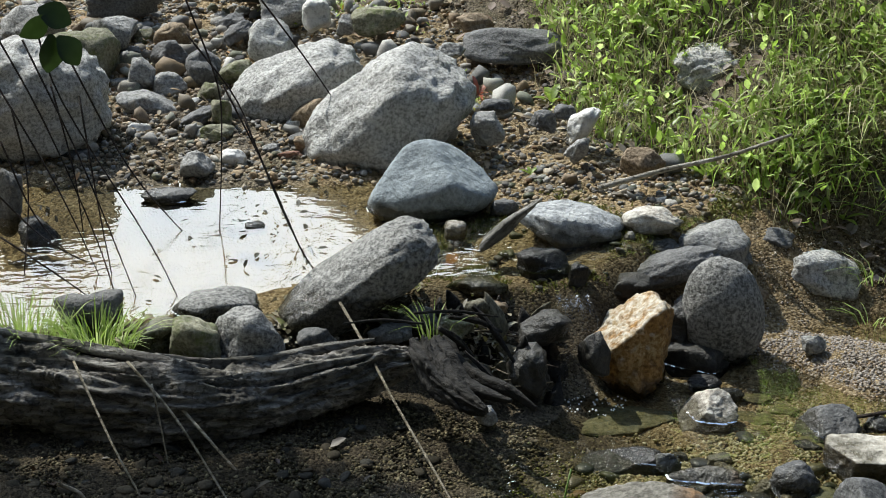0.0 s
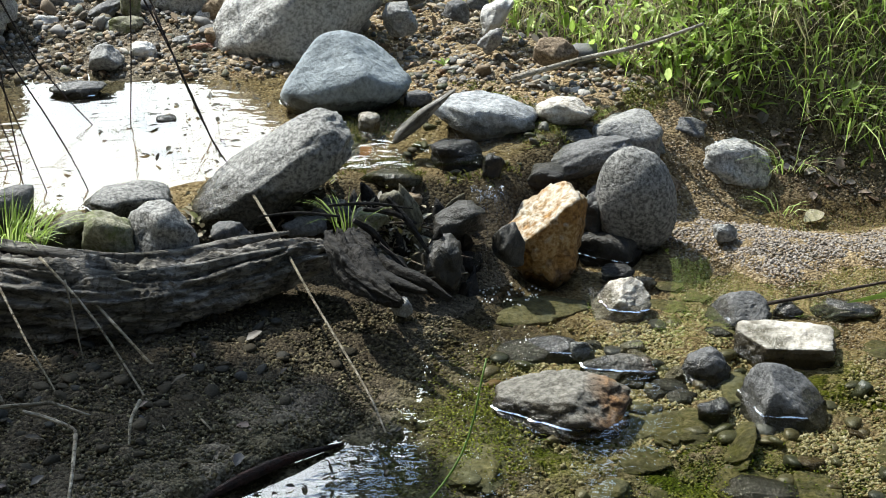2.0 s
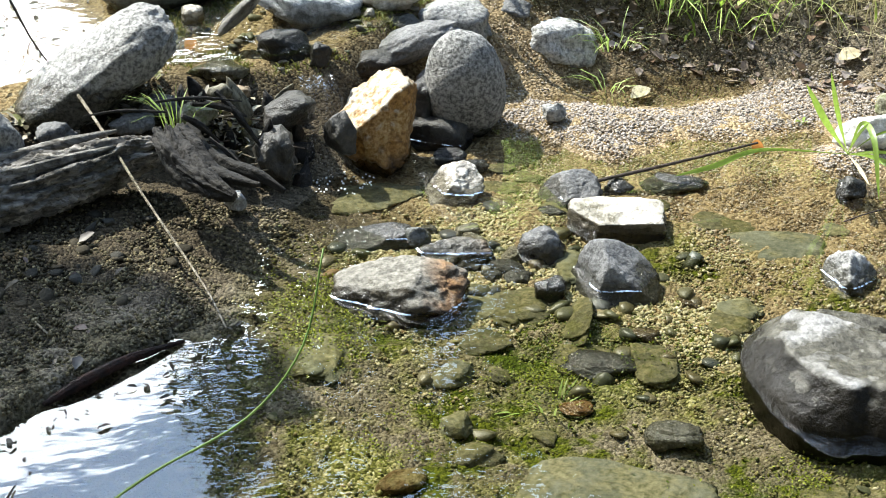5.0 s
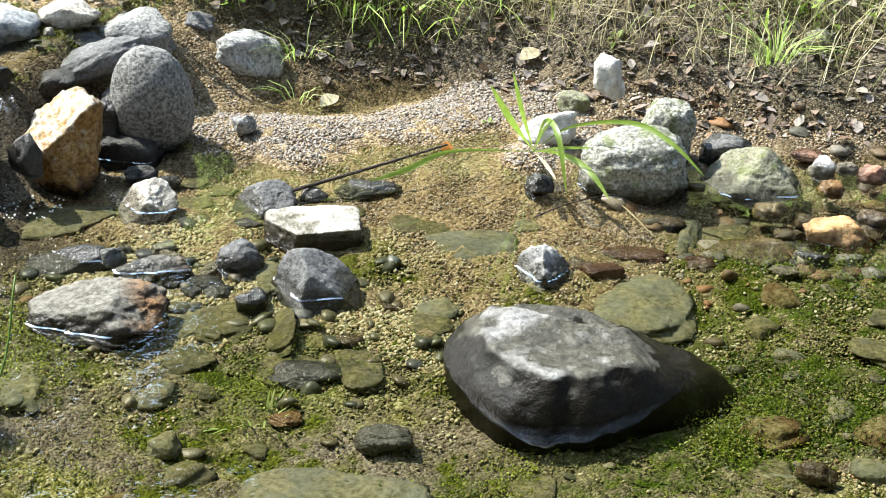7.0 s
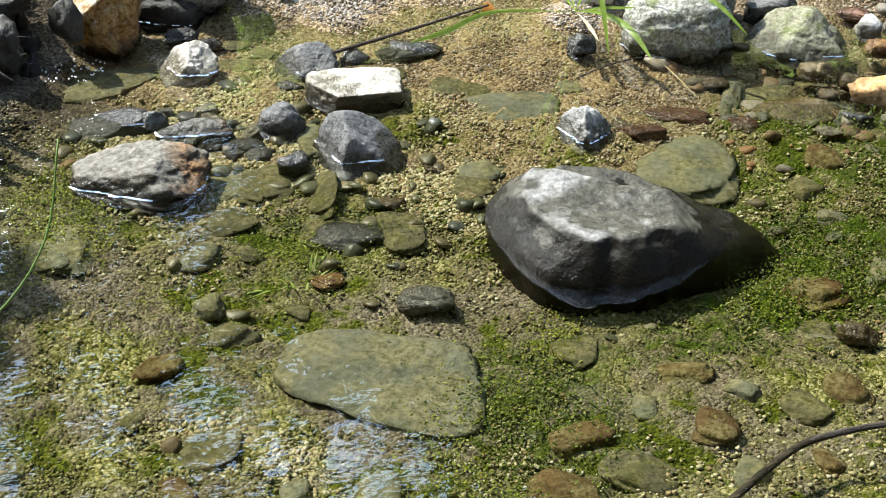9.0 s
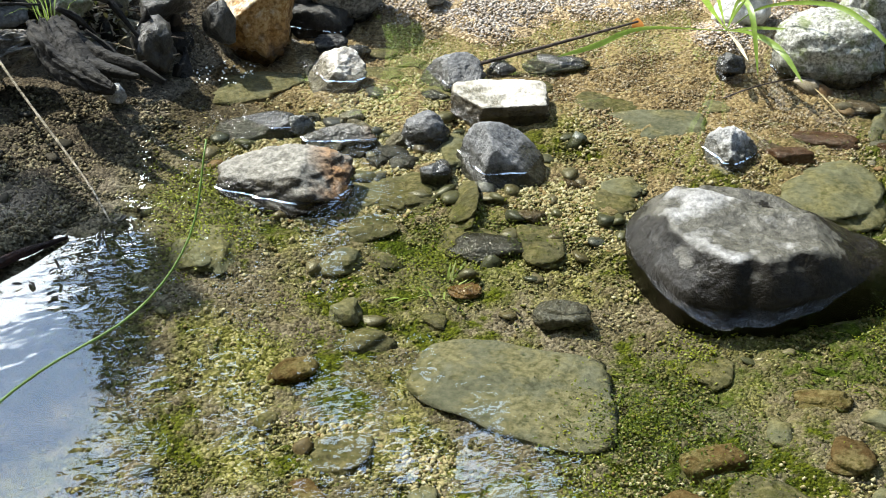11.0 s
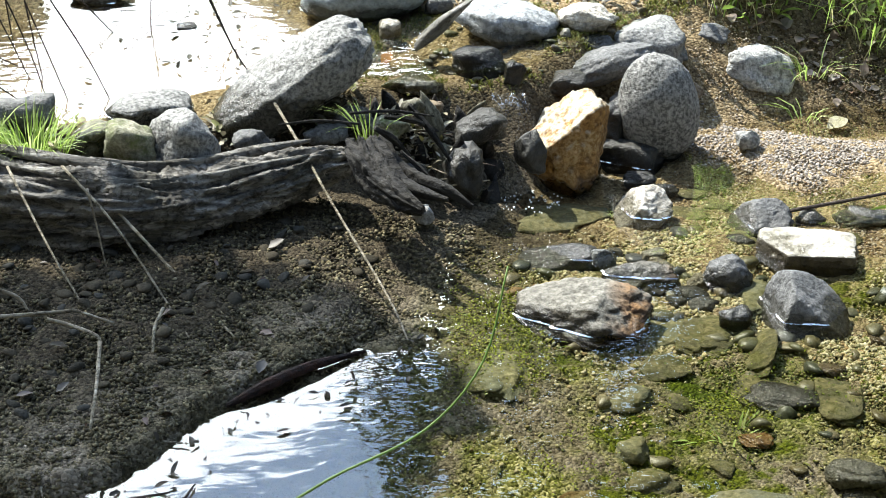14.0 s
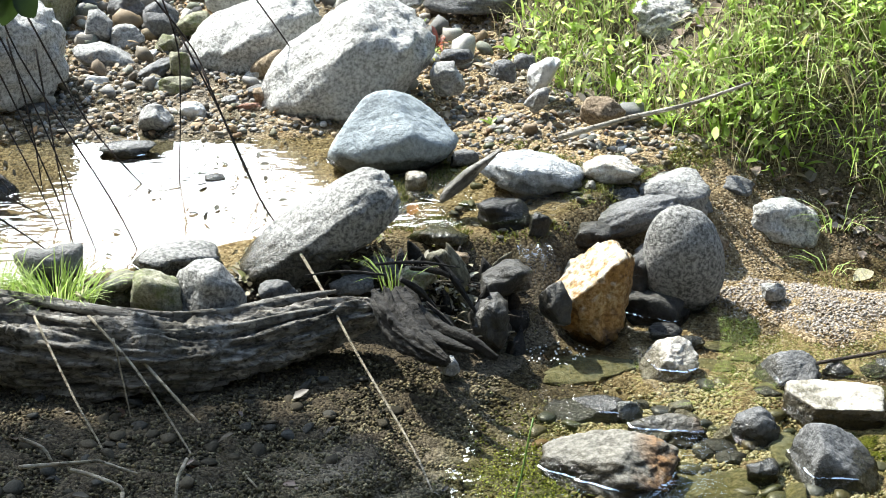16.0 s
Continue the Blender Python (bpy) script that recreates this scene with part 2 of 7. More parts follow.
def ground_mat():
    m = Nodes("streambed")
    masks = {}
    for name in ("sand", "algae", "mud", "weedbed", "turf"):
        a = m.n("ShaderNodeAttribute")
        a.attribute_name = name
        masks[name] = a.outputs["Fac"]
    cells = m.n("ShaderNodeTexVoronoi", Scale=170.0)
    m.l(m.geo(), cells.inputs["Vector"])
    tone = m.n("ShaderNodeSeparateXYZ")
    m.l(cells.outputs["Color"], tone.inputs[0])
    fine, coarse = m.mix(0.65, m.noise(210, 3, 0.7), m.rng(tone.outputs["X"], 0, 1, 0.28, 0.74)), m.noise(7, 5, 0.6)
    earth = m.mix(m.rng(fine, 0.35, 0.65), (0.07, 0.057, 0.041), (0.27, 0.23, 0.175))
    earth = m.mix(m.rng(coarse, 0.4, 0.62), earth, m.mix(1.0, earth, (0.62, 0.62, 0.5), "MULTIPLY"))
    sand = m.ramp(fine, [(0.3, (0.07, 0.048, 0.026)), (0.45, (0.20, 0.145, 0.078)), (0.6, (0.33, 0.25, 0.14)), (0.72, (0.47, 0.39, 0.27))])
    col = m.mix(masks["sand"], earth, sand)
    alg = m.ramp(m.mix(0.7, m.noise(120, 4, 0.7), m.rng(tone.outputs["Y"], 0, 1, 0.26, 0.74)), [(0.32, (0.035, 0.036, 0.007)), (0.48, (0.13, 0.13, 0.03)), (0.60, (0.31, 0.285, 0.11)), (0.70, (0.47, 0.43, 0.24))])
    patch = m.math("MULTIPLY", masks["algae"], m.rng(m.noise(5, 5, 0.65), 0.47, 0.62))
    col = m.mix(patch, col, alg)
    deep = m.math("MULTIPLY", masks["algae"], m.rng(m.noise(6.5, 6, 0.7), 0.51, 0.58))
    col = m.mix(deep, col, m.mix(m.rng(fine, 0.35, 0.65), (0.018, 0.024, 0.003), (0.11, 0.125, 0.012)))
    weedy = m.math("MULTIPLY", masks["weedbed"], m.rng(m.noise(9, 5, 0.7), 0.36, 0.55))
    col = m.mix(weedy, col, m.mix(m.rng(m.noise(90, 4, 0.7), 0.35, 0.65), (0.010, 0.018, 0.002), (0.075, 0.115, 0.008)))
    col = m.mix(masks["mud"], col, m.mix(m.rng(fine, 0.35, 0.65), (0.019, 0.015, 0.010), (0.082, 0.066, 0.042)))
    meadow = m.mix(m.rng(m.noise(22, 6, 0.7), 0.34, 0.66), (0.035, 0.045, 0.012), (0.15, 0.17, 0.055))
    meadow = m.mix(m.rng(m.noise(1.1, 5, 0.6), 0.45, 0.62), meadow, m.mix(m.rng(fine, 0.35, 0.65), (0.10, 0.08, 0.05), (0.24, 0.20, 0.13)))
    col = m.mix(masks["turf"], col, meadow)
    rough = m.rng(masks["mud"], 0, 1, 0.9, 0.75)
    pits = m.math("SUBTRACT", m.noise(160, 5, 0.7), m.math("MULTIPLY", cells.outputs["Distance"], 0.9))
    nrm = m.bump(pits, 0.9, 0.007)
    return m.surface(col, rough, nrm, 0.06)


def grain_mat(name, tones, rough=0.8, spec=0.3):
    """Loose grains and pebbles, each of its own tone."""
    m = Nodes(name)
    rnd = m.n("ShaderNodeNewGeometry").outputs["Random Per Island"]
    col = m.ramp(rnd, [(i / (len(tones) - 1), c) for i, c in enumerate(tones)])
    col = m.mix(m.rng(m.noise(320, 3, 0.7), 0.35, 0.65), m.mix(1.0, col, (0.6, 0.6, 0.58), "MULTIPLY"), col)
    return m.surface(col, rough, m.bump(m.noise(400, 3), 0.4, 0.002), spec)


def leaf_mat(name, tones, through=0.4, rough=0.45):
    m = Nodes(name)
    rnd = m.n("ShaderNodeNewGeometry").outputs["Random Per Island"]
    col = m.ramp(rnd, [(i / (len(tones) - 1), c) for i, c in enumerate(tones)])
    col = m.mix(m.rng(m.noise(60, 4), 0.35, 0.65), m.mix(1.0, col, (0.72, 0.76, 0.62), "MULTIPLY"), col)
    return m.surface(col, rough, None, 0.4, through)


def wood_mat(name, dark, light, scale=(6, 60, 60)):
    m = Nodes(name)
    mp = m.n("ShaderNodeMapping")
    mp.inputs["Scale"].default_value = scale
    m.l(m.geo(), mp.inputs["Vector"])
    g = m.noise(1.0, 6, 0.65, mp.outputs[0], 0.4)
    col = m.ramp(g, [(0.32, dark), (0.5, tuple((a + b) / 2.6 for a, b in zip(dark, light))), (0.68, light)])
    col = m.mix(m.rng(m.noise(8, 4), 0.45, 0.65), col, m.mix(1.0, col, (0.55, 0.55, 0.5), "MULTIPLY"))
    flecks = m.noise(75, 5, 0.7, m.geo(), 0.6)
    col = m.mix(m.rng(flecks, 0.52, 0.62), col, m.mix(1.0, col, (0.35, 0.33, 0.29), "MULTIPLY"))
    return m.surface(col, 0.8, m.bump(flecks, 0.6, 0.008, m.bump(g, 0.9, 0.012)), 0.3)


def water_mat(name, ripple, tint, level):
    m = Nodes(name)
    mp = m.n("ShaderNodeMapping")
    mp.inputs["Scale"].default_value, mp.inputs["Rotation"].default_value = (1.0, 1.7, 1.0), (0, 0, radians(-12))
    m.l(m.geo(), mp.inputs["Vector"])
    small = m.noise(20, 2, 0.45, mp.outputs[0], 0.2)
    wide = m.noise(9, 2, 0.5, mp.outputs[0], 0.3)
    # the water is livelier below the fall and calmer away from it
    far = m.n("ShaderNodeVectorMath")
    far.operation = "DISTANCE"
    far.inputs[1].default_value = (0.15, 2.85, level)
    m.l(m.n("ShaderNodeNewGeometry").outputs["Position"], far.inputs[0])
    edge_left = m.n("ShaderNodeVectorMath")
    edge_left.operation = "DISTANCE"
    edge_left.inputs[1].default_value = (-1.15, 3.6, level)
    m.l(m.n("ShaderNodeNewGeometry").outputs["Position"], edge_left.inputs[0])
    calm = m.rng(far.outputs["Value"], 0.15, 1.0, ripple, ripple * 0.62) if level < 0.1 else m.rng(edge_left.outputs["Value"], 0.25, 0.65, ripple * 0.7, ripple * 0.25)
    b1 = m.n("ShaderNodeBump", Distance=0.02)
    m.l(calm, b1.inputs["Strength"])
    m.l(small, b1.inputs["Height"])
    b2 = m.n("ShaderNodeBump", Distance=0.04)
    m.l(calm, b2.inputs["Strength"])
    m.l(wide, b2.inputs["Height"])
    m.l(b1.outputs[0], b2.inputs["Normal"])
    clear = m.n("ShaderNodeBsdfTransparent")
    clear.inputs[0].default_value = (*tint, 1)
    gloss = m.n("ShaderNodeBsdfGlossy", Roughness=0.02)
    fr = m.n("ShaderNodeFresnel", IOR=1.33)
    m.l(b2.outputs[0], gloss.inputs["Normal"])
    m.l(b2.outputs[0], fr.inputs["Normal"])
    mirror = m.math("ADD", m.math("MULTIPLY", fr.outputs["Fac"], 0.9), 0.10)
    ms = m.n("ShaderNodeMixShader")
    m.l(mirror, ms.inputs[0])
    m.l(clear.outputs[0], ms.inputs[1])
    m.l(gloss.outputs[0], ms.inputs[2])
    m.l(ms.outputs[0], m.out.inputs[0])
    return m.mat


# ---- mesh helpers ----
def mesh_ob(name, verts, faces, mat, smooth=True):
    me = bpy.data.meshes.new(name)
    me.from_pydata(verts, [], faces)
    me.materials.append(mat)
    if smooth:
        me.polygons.foreach_set("use_smooth", [True] * len(me.polygons))
    me.update()
    return new(name, me)


def part(name, bm, material, parent, label=""):
    """Links a bmesh as one mesh under a thing or part."""
    me = bpy.data.meshes.new(name)
    bm.to_mesh(me)
    bm.free()
    me.materials.append(material)
    me.polygons.foreach_set("use_smooth", [True] * len(me.polygons))
    ob = new(name, me)
    ob.parent = parent
    return tagged(ob, label)


def empty(name, at):
    ob = new(name)
    ob.location = at
    return ob


def smooth(a, b, x):
    u = np.clip((x - a) / (b - a), 0, 1)
    return u * u * (3 - 2 * u)


def waves(x, y, seed, scale, octaves=4):
    """Cheap smooth noise from sums of turned sines, about -1 to 1."""
    r = np.random.RandomState(seed)
    total, amp, norm = 0.0, 1.0, 0.0
    for _ in range(octaves):
        for _ in range(3):
            a, p, q = r.uniform(0, 6.283), r.uniform(0, 6.283), r.uniform(0.7, 1.4)
            total = total + amp * np.sin(scale * q * (x * math.cos(a) + y * math.sin(a)) + p + 1.3 * np.sin(scale * 0.6 * (y * math.cos(a) - x * math.sin(a)) + q))
        norm += 1.8 * amp
        scale, amp = scale * 2.03, amp * 0.52
    return total / norm


# ---- the ground ----
UPPER, LOWER = 0.2, 0.0     # the two water levels


def dam_y(x):
    return np.interp(x, [-3, -1.2, -0.85, -0.56, -0.35, -0.14, 0.12, 0.3, 0.45, 0.62, 0.9, 1.3, 2.5], [3.1, 3.18, 3.16, 3.24, 3.39, 3.45, 3.46, 3.48, 3.62, 3.82, 3.96, 4.1, 4.6])


def bank_y(x):
    return np.interp(x, [-2, -0.4, 0.4, 0.75, 1.0, 1.3, 1.66, 2.1, 3.0, 6.0], [6.5, 6.0, 4.45, 4.02, 3.93, 3.78, 3.42, 3.16, 2.8, 2.2])


def bed_y(x):
    return np.interp(x, [-3, 0.1, 0.5, 0.72, 0.95, 1.02, 1.2, 1.45, 1.6, 1.9, 2.3, 4], [3.0, 3.1, 3.4, 3.36, 3.22, 2.98, 2.9, 2.86, 3.05, 3.08, 3.0, 2.6])


def shore_y(x):
    """Where the sand comes out of the water."""
    return np.interp(x, [-3, 0.1, 0.5, 0.64, 0.71, 0.80, 0.92, 1.04, 1.29, 1.42, 1.55, 1.7, 1.9, 2.3, 4], [3.0, 3.1, 3.5, 3.52, 3.44, 3.39, 3.28, 3.32, 3.345, 3.36, 3.2, 3.1, 3.08, 3.0, 2.6])


def mud_y(x):
    return np.interp(x, [-3, -1.2, -0.5, -0.43, -0.29, -0.04, 0.05, 0.11, 0.15, 0.20, 0.34, 0.6, 9], [2.15, 2.2, 2.24, 2.27, 2.47, 2.68, 2.82, 2.98, 3.14, 3.28, 3.5, 5, 50])


def height(x, y):
    x, y = np.asarray(x, float), np.asarray(y, float)
    # lower bed, shelving up to the sand bar and the dam
    off = shore_y(x) - y
    z = -0.016 - 0.006 * smooth(0.0, 0.5, off) - 0.05 * smooth(0.5, 1.3, off) + 0.048 * smooth(0.12, -0.25, off)
    z = z - 0.06 * np.exp(-(((x - 1.06) / 0.38) ** 2 + ((y - 3.67) / 0.13) ** 2)) - 0.015 * np.exp(-(((x - 0.74) / 0.09) ** 2 + ((y - 3.3) / 0.16) ** 2))
    z = z + 0.012 * waves(x, y, 3, 9) + 0.055 * np.exp(-(((x - 1.41) / 0.09) ** 2 + ((y - 3.2) / 0.09) ** 2))
    z = z - 0.035 * np.exp(-(((x - 1.9) / 0.33) ** 2 + ((y - 2.86) / 0.17) ** 2) ** 2)     # side channel
    # upper terrace behind the dam
    wide = smooth(0.12, 0.65, x)
    up = smooth(-0.06 - 0.26 * wide, 0.05 + 0.10 * wide, y - dam_y(x)) * (1 - smooth(0.75, 1.35, x))
    # muddy shore under the log
    inland = y - mud_y(x)
    z = np.where(inland > -0.3, z * (1 - smooth(-0.30, 0.02, inland)) + (0.006 + smooth(0.06, -0.12, x) * (0.034 * smooth(-0.012, 0.03, inland + 0.01 * waves(x, y, 14, 22)) - 0.02) + 0.05 * smooth(0.0, 0.6, inland) + 0.06 * smooth(0.0, 0.12, y - dam_y(x) + 0.2) + 0.006 * waves(x, y, 4, 16)) * smooth(-0.30, 0.02, inland), z)
    terrace = 0.215 + 0.13 * smooth(4.0, 5.6, y) + 0.012 * waves(x, y, 8, 7)
    pool = np.exp(-np.maximum(0, np.maximum(np.abs((x + 0.85) / 0.85), np.abs((y - 3.64) / 0.44)) ** 2 - 0.25) * 2.2)
    terrace = terrace - 0.095 * pool
    run = np.exp(-(((x - 0.16) / 0.26) ** 2 + ((y - 3.60) / 0.26) ** 2))
    terrace = terrace - 0.055 * run
    z = z * (1 - up) + terrace * up
    # grassy bank
    rise = np.maximum(0, y - bank_y(x))
    steep = 0.30 + 0.42 * smooth(0.5, 1.1, x) * (1 - 0.6 * smooth(1.15, 1.6, x))
    z = z + steep * (rise - 0.35 * np.maximum(0, rise - 0.9) - 0.55 * np.maximum(0, rise - 2.0)) + 0.05 * smooth(0, 0.4, rise) * waves(x, y, 5, 6)
    # the left bank and the bank on which the viewer stands
    z = z + 0.35 * smooth(-1.25, -2.3, x) + 0.45 * smooth(1.25, 0.2, y) * (1 - smooth(0.6, 1.8, x)) + 0.2 * smooth(0.6, -0.4, y)
    far = np.hypot(x, y - 3)
    z = z + 0.03 * waves(x, y, 12, 1.3) * smooth(2.5, 5, far)
    return np.where(z > 3.0, 3.0 + (z - 3.0) * 0.1, z)


def weedbed(x, y):
    """Where dark green weed covers the bed."""
    spot = lambda cx, cy, rx, ry: np.exp(-(((x - cx) / rx) ** 2 + ((y - cy) / ry) ** 2))
    return np.clip(1.4 * spot(1.55, 2.28, 0.42, 0.17) + 1.1 * spot(1.22, 2.10, 0.24, 0.08) + 1.1 * spot(0.86, 2.0, 0.13, 0.15) + 0.9 * spot(1.72, 2.12, 0.26, 0.12) + 0.9 * spot(0.55, 1.72, 0.24, 0.14) + 0.8 * spot(0.23, 2.72, 0.12, 0.10) + 0.8 * spot(0.62, 2.55, 0.2, 0.1) + 0.9 * spot(1.85, 2.6, 0.45, 0.22), 0, 1)


def build_ground():
    def axis(a, b, step, reach):
        core = list(np.arange(a, b, step))
        lo, hi, d = [a], [core[-1]], step
        while lo[-1] > -reach or hi[-1] < reach:
            d *= 1.22
            lo.append(lo[-1] - d)
            hi.append(hi[-1] + d)
        return np.array(lo[:0:-1] + core + hi[1:])

    xs, ys = axis(-1.7, 2.7, 0.0125, 400), axis(1.3, 5.9, 0.0125, 400)
    X, Y = np.meshgrid(xs, ys)
    Z = height(X, Y)
    near = (np.hypot(X - 0.5, Y - 3.5) < 3.5)
    Z = Z + near * (0.006 * waves(X, Y, 21, 40, 3) + 0.004 * waves(X, Y, 22, 110, 2))
    n, k = len(ys), len(xs)
    idx = np.arange(n * k).reshape(n, k)
    quads = np.stack([idx[:-1, :-1], idx[:-1, 1:], idx[1:, 1:], idx[1:, :-1]], -1).reshape(-1, 4)
    ob = mesh_ob("ground", np.stack([X, Y, Z], -1).reshape(-1, 3), quads, ground_mat())
    off = bed_y(X) - Y
    wob = 0.06 * waves(X, Y, 31, 8)
    up = smooth(-0.06, 0.06, Y - dam_y(X))
    bank = smooth(-0.05, 0.12, Y - bank_y(X) + wob)
    sand = (1 - up) * smooth(0.22, 0.5, X + wob) * smooth(1.2, 0.1, off + wob) + up * smooth(0.0, 0.5, waves(X, Y, 33, 3) + 0.55)
    sand = sand * (1 - bank)
    algae = smooth(0.3, 0.9, Y) * smooth(-0.02, 0.3, off + wob) * (1 - up) * smooth(-0.15, 0.35, X - 0.15 + 0.45 * (2.9 - Y)) * (1 - np.exp(-(((X - 0.66) / 0.34) ** 2 + ((Y - 3.22) / 0.30) ** 2) ** 2))
    # dark earth near the log, with part of the hollow's shade in its tone
    mud = (1 - up) * (0.1 * smooth(-0.12, 0.03, Y - mud_y(X) + 0.5 * wob) + 0.9 * smooth(0.04, 0.4, Y - mud_y(X) + wob + 0.22 * smooth(-0.16, 0.04, X)))
    bank_foot = np.exp(-((Y - bank_y(X) + 0.05) / 0.16) ** 2) * smooth(0.6, 1.0, X)
    # mud tone also darkens the shaded dam face and the basin below the fall
    face = np.exp(-((Y - dam_y(X) + 0.05) / 0.13) ** 2) * (1 - smooth(0.45, 0.6, X))
    puddle = 0.25 * np.exp(-(((X - 1.02) / 0.46) ** 2 + ((Y - 3.70) / 0.18) ** 2) ** 2) + 0.45 * np.exp(-(((X - 0.74) / 0.11) ** 2 + ((Y - 3.33) / 0.2) ** 2)) + 0.9 * np.exp(-(((X - 0.27) / 0.14) ** 2 + ((Y - 3.13) / 0.14) ** 2))
    face = np.maximum(face, puddle)
    face = np.maximum(face, 0.75 * np.exp(-(((X - 1.92) / 0.36) ** 2 + ((Y - 2.86) / 0.18) ** 2) ** 2))
    damp = 0.35 * smooth(-0.15, 0.35, waves(X, Y, 35, 4)) * smooth(4.0, 4.3, Y) * (1 - smooth(0.5, 0.8, X))
    mud = np.clip(np.maximum(np.maximum(mud, bank_foot * 0.7), np.maximum(face, damp)), 0, 1)
    away = np.maximum(np.abs((X - 0.4) / 2.0), np.abs((Y - 3.7) / 2.3)) + 0.12 * waves(X, Y, 36, 1.7)
    turf = smooth(0.95, 1.35, away) * np.where(Y < 2.9, smooth(0.0, 0.2, Z), 1)
    for name, v in (("sand", sand), ("algae", algae), ("mud", mud), ("weedbed", weedbed(X, Y)), ("turf", turf)):
        at = ob.data.attributes.new(name, "FLOAT", "POINT")
        at.data.foreach_set("value", np.clip(v, 0, 1).ravel().astype(np.float32))
    return tagged(ob, "stony streambed, sand bar and earth bank", "ground", kind="structure")


build_ground()


def sheet(name, x0, x1, y0, y1, z, mat, label, step=0.1):
    nx, ny = int((x1 - x0) / step) + 1, int((y1 - y0) / step) + 1
    X, Y = np.meshgrid(np.linspace(x0, x1, nx), np.linspace(y0, y1, ny))
    idx = np.arange(nx * ny).reshape(ny, nx)
    quads = np.stack([idx[:-1, :-1], idx[:-1, 1:], idx[1:, 1:], idx[1:, :-1]], -1).reshape(-1, 4)
    ob = mesh_ob(name, np.stack([X, Y, np.full_like(X, z)], -1).reshape(-1, 3), quads, mat)
    return tagged(ob, label, "water", kind="structure")


sheet("water_lower", -2.2, 16.0, -0.4, 3.9, LOWER, water_mat("stream_water", 0.024, (0.92, 0.915, 0.84), LOWER), "clear shallow stream water over an algae-green bed")


def build_upper_water():
    """The pool above the dam and its outflow, cut to the outline of the dam."""
    xs, ts = np.linspace(-2.0, 0.62, 60), np.linspace(0, 1, 24)
    verts, faces = [], []
    for x in xs:
        y0 = float(dam_y(x)) + 0.025
        for u in ts:
            verts.append((x, y0 + u * (4.25 - y0), UPPER))
    n = len(ts)
    for i in range(len(xs) - 1):
        for j in range(n - 1):
            faces.append((i * n + j, (i + 1) * n + j, (i + 1) * n + j + 1, i * n + j + 1))
    tagged(mesh_ob("water_upper", verts, faces, water_mat("pool_water", 0.26, (0.92, 0.93, 0.85), UPPER)), "still pool above the dam mirroring a bright sky", "water", kind="structure")


build_upper_water()


# ---- stones ----
def stone_verts(detail, seed, boxy, facets, rough, cuts=(), lump=1.0, skirt=0.16, soft=0.05):
    bm = bmesh.new()
    bmesh.ops.create_icosphere(bm, subdivisions=detail, radius=1)
    rs = random.Random(seed)
    planes = []
    for _ in range(facets):
        p = Vector((rs.gauss(0, 1), rs.gauss(0, 1), rs.gauss(0, 0.8))).normalized()
        planes.append((p, rs.uniform(0.64, 0.86)))
    planes += [(Vector(c[:3]).normalized(), c[3]) for c in cuts]
    o = Vector((seed * 3.17, seed * 1.31, seed * 0.77))
    for v in bm.verts:
        n = v.co.normalized()
        r = (abs(n.x) ** boxy + abs(n.y) ** boxy + abs(n.z) ** boxy) ** (-1 / boxy)
        for p, d in planes:
            c = n.dot(p)
            if c > 0.2:
                f = d / c
                h = min(1.0, max(0.0, 0.5 + 0.5 * (r - f) / soft))
                r = r * (1 - h) + f * h - soft * h * (1 - h)
        r *= 1 + lump * (0.16 * noise.noise(n * 1.3 + o) + 0.07 * noise.noise(n * 2.3 + o)) + rough * (0.055 * noise.noise(n * 3.7 + o) + 0.028 * noise.noise(n * 9 + o) + (0.015 * noise.noise(n * 22 + o) if detail > 3 else 0))
        v.co = n * r
    lo = [min(v.co[i] for v in bm.verts) for i in range(3)]
    hi = [max(v.co[i] for v in bm.verts) for i in range(3)]
    for v in bm.verts:      # fill the unit box
        v.co = Vector([2 * (v.co[i] - lo[i]) / (hi[i] - lo[i]) - 1 for i in range(3)])
    for v in bm.verts:      # broader towards the bed
        low = max(0.0, -v.co.z - 0.05)
        v.co.x *= 1 + skirt * low
        v.co.y *= 1 + skirt * low
    return bm


def stone(kind, at, size, tilt, yaw, seed, label, detail=4, boxy=2.8, facets=8, rough=1.4, cuts=(), lump=0.9, skirt=0.16, soft=0.05):
    """One stone: kind, centre, half sizes, lean in degrees, turn, label."""
    bed = float(height(at[0], at[1]))
    if kind.startswith("sub"):      # bedded in silt
        at, skirt = (at[0], at[1], min(bed + 0.15 * size[2], -0.004 - size[2])), 0.6
    elif at[0] > 0.1 and at[2] < 0.03 and at[2] + size[2] < bed + 0.01:
        at = (at[0], at[1], bed + 0.25 * size[2])
    bm = stone_verts(detail, seed, boxy, facets, rough, cuts, lump, skirt, soft)
    bmesh.ops.transform(bm, matrix=Matrix.Diagonal((*size, 1)), verts=bm.verts)
    bmesh.ops.rotate(bm, matrix=Euler((0, -radians(tilt), 0)).to_matrix(), verts=bm.verts)
    me = bpy.data.meshes.new("stone")
    bm.to_mesh(me)
    bm.free()
    me.polygons.foreach_set("use_smooth", [True] * len(me.polygons))
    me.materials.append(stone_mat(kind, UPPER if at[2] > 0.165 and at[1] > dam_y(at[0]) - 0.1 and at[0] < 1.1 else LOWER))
    big = max(size) > 0.11
    ob = new("boulder" if big else "stone", me)
    ob.matrix_world = pose(*at, 0, 0, yaw)
    return tagged(ob, label, "boulder" if big else "stone")


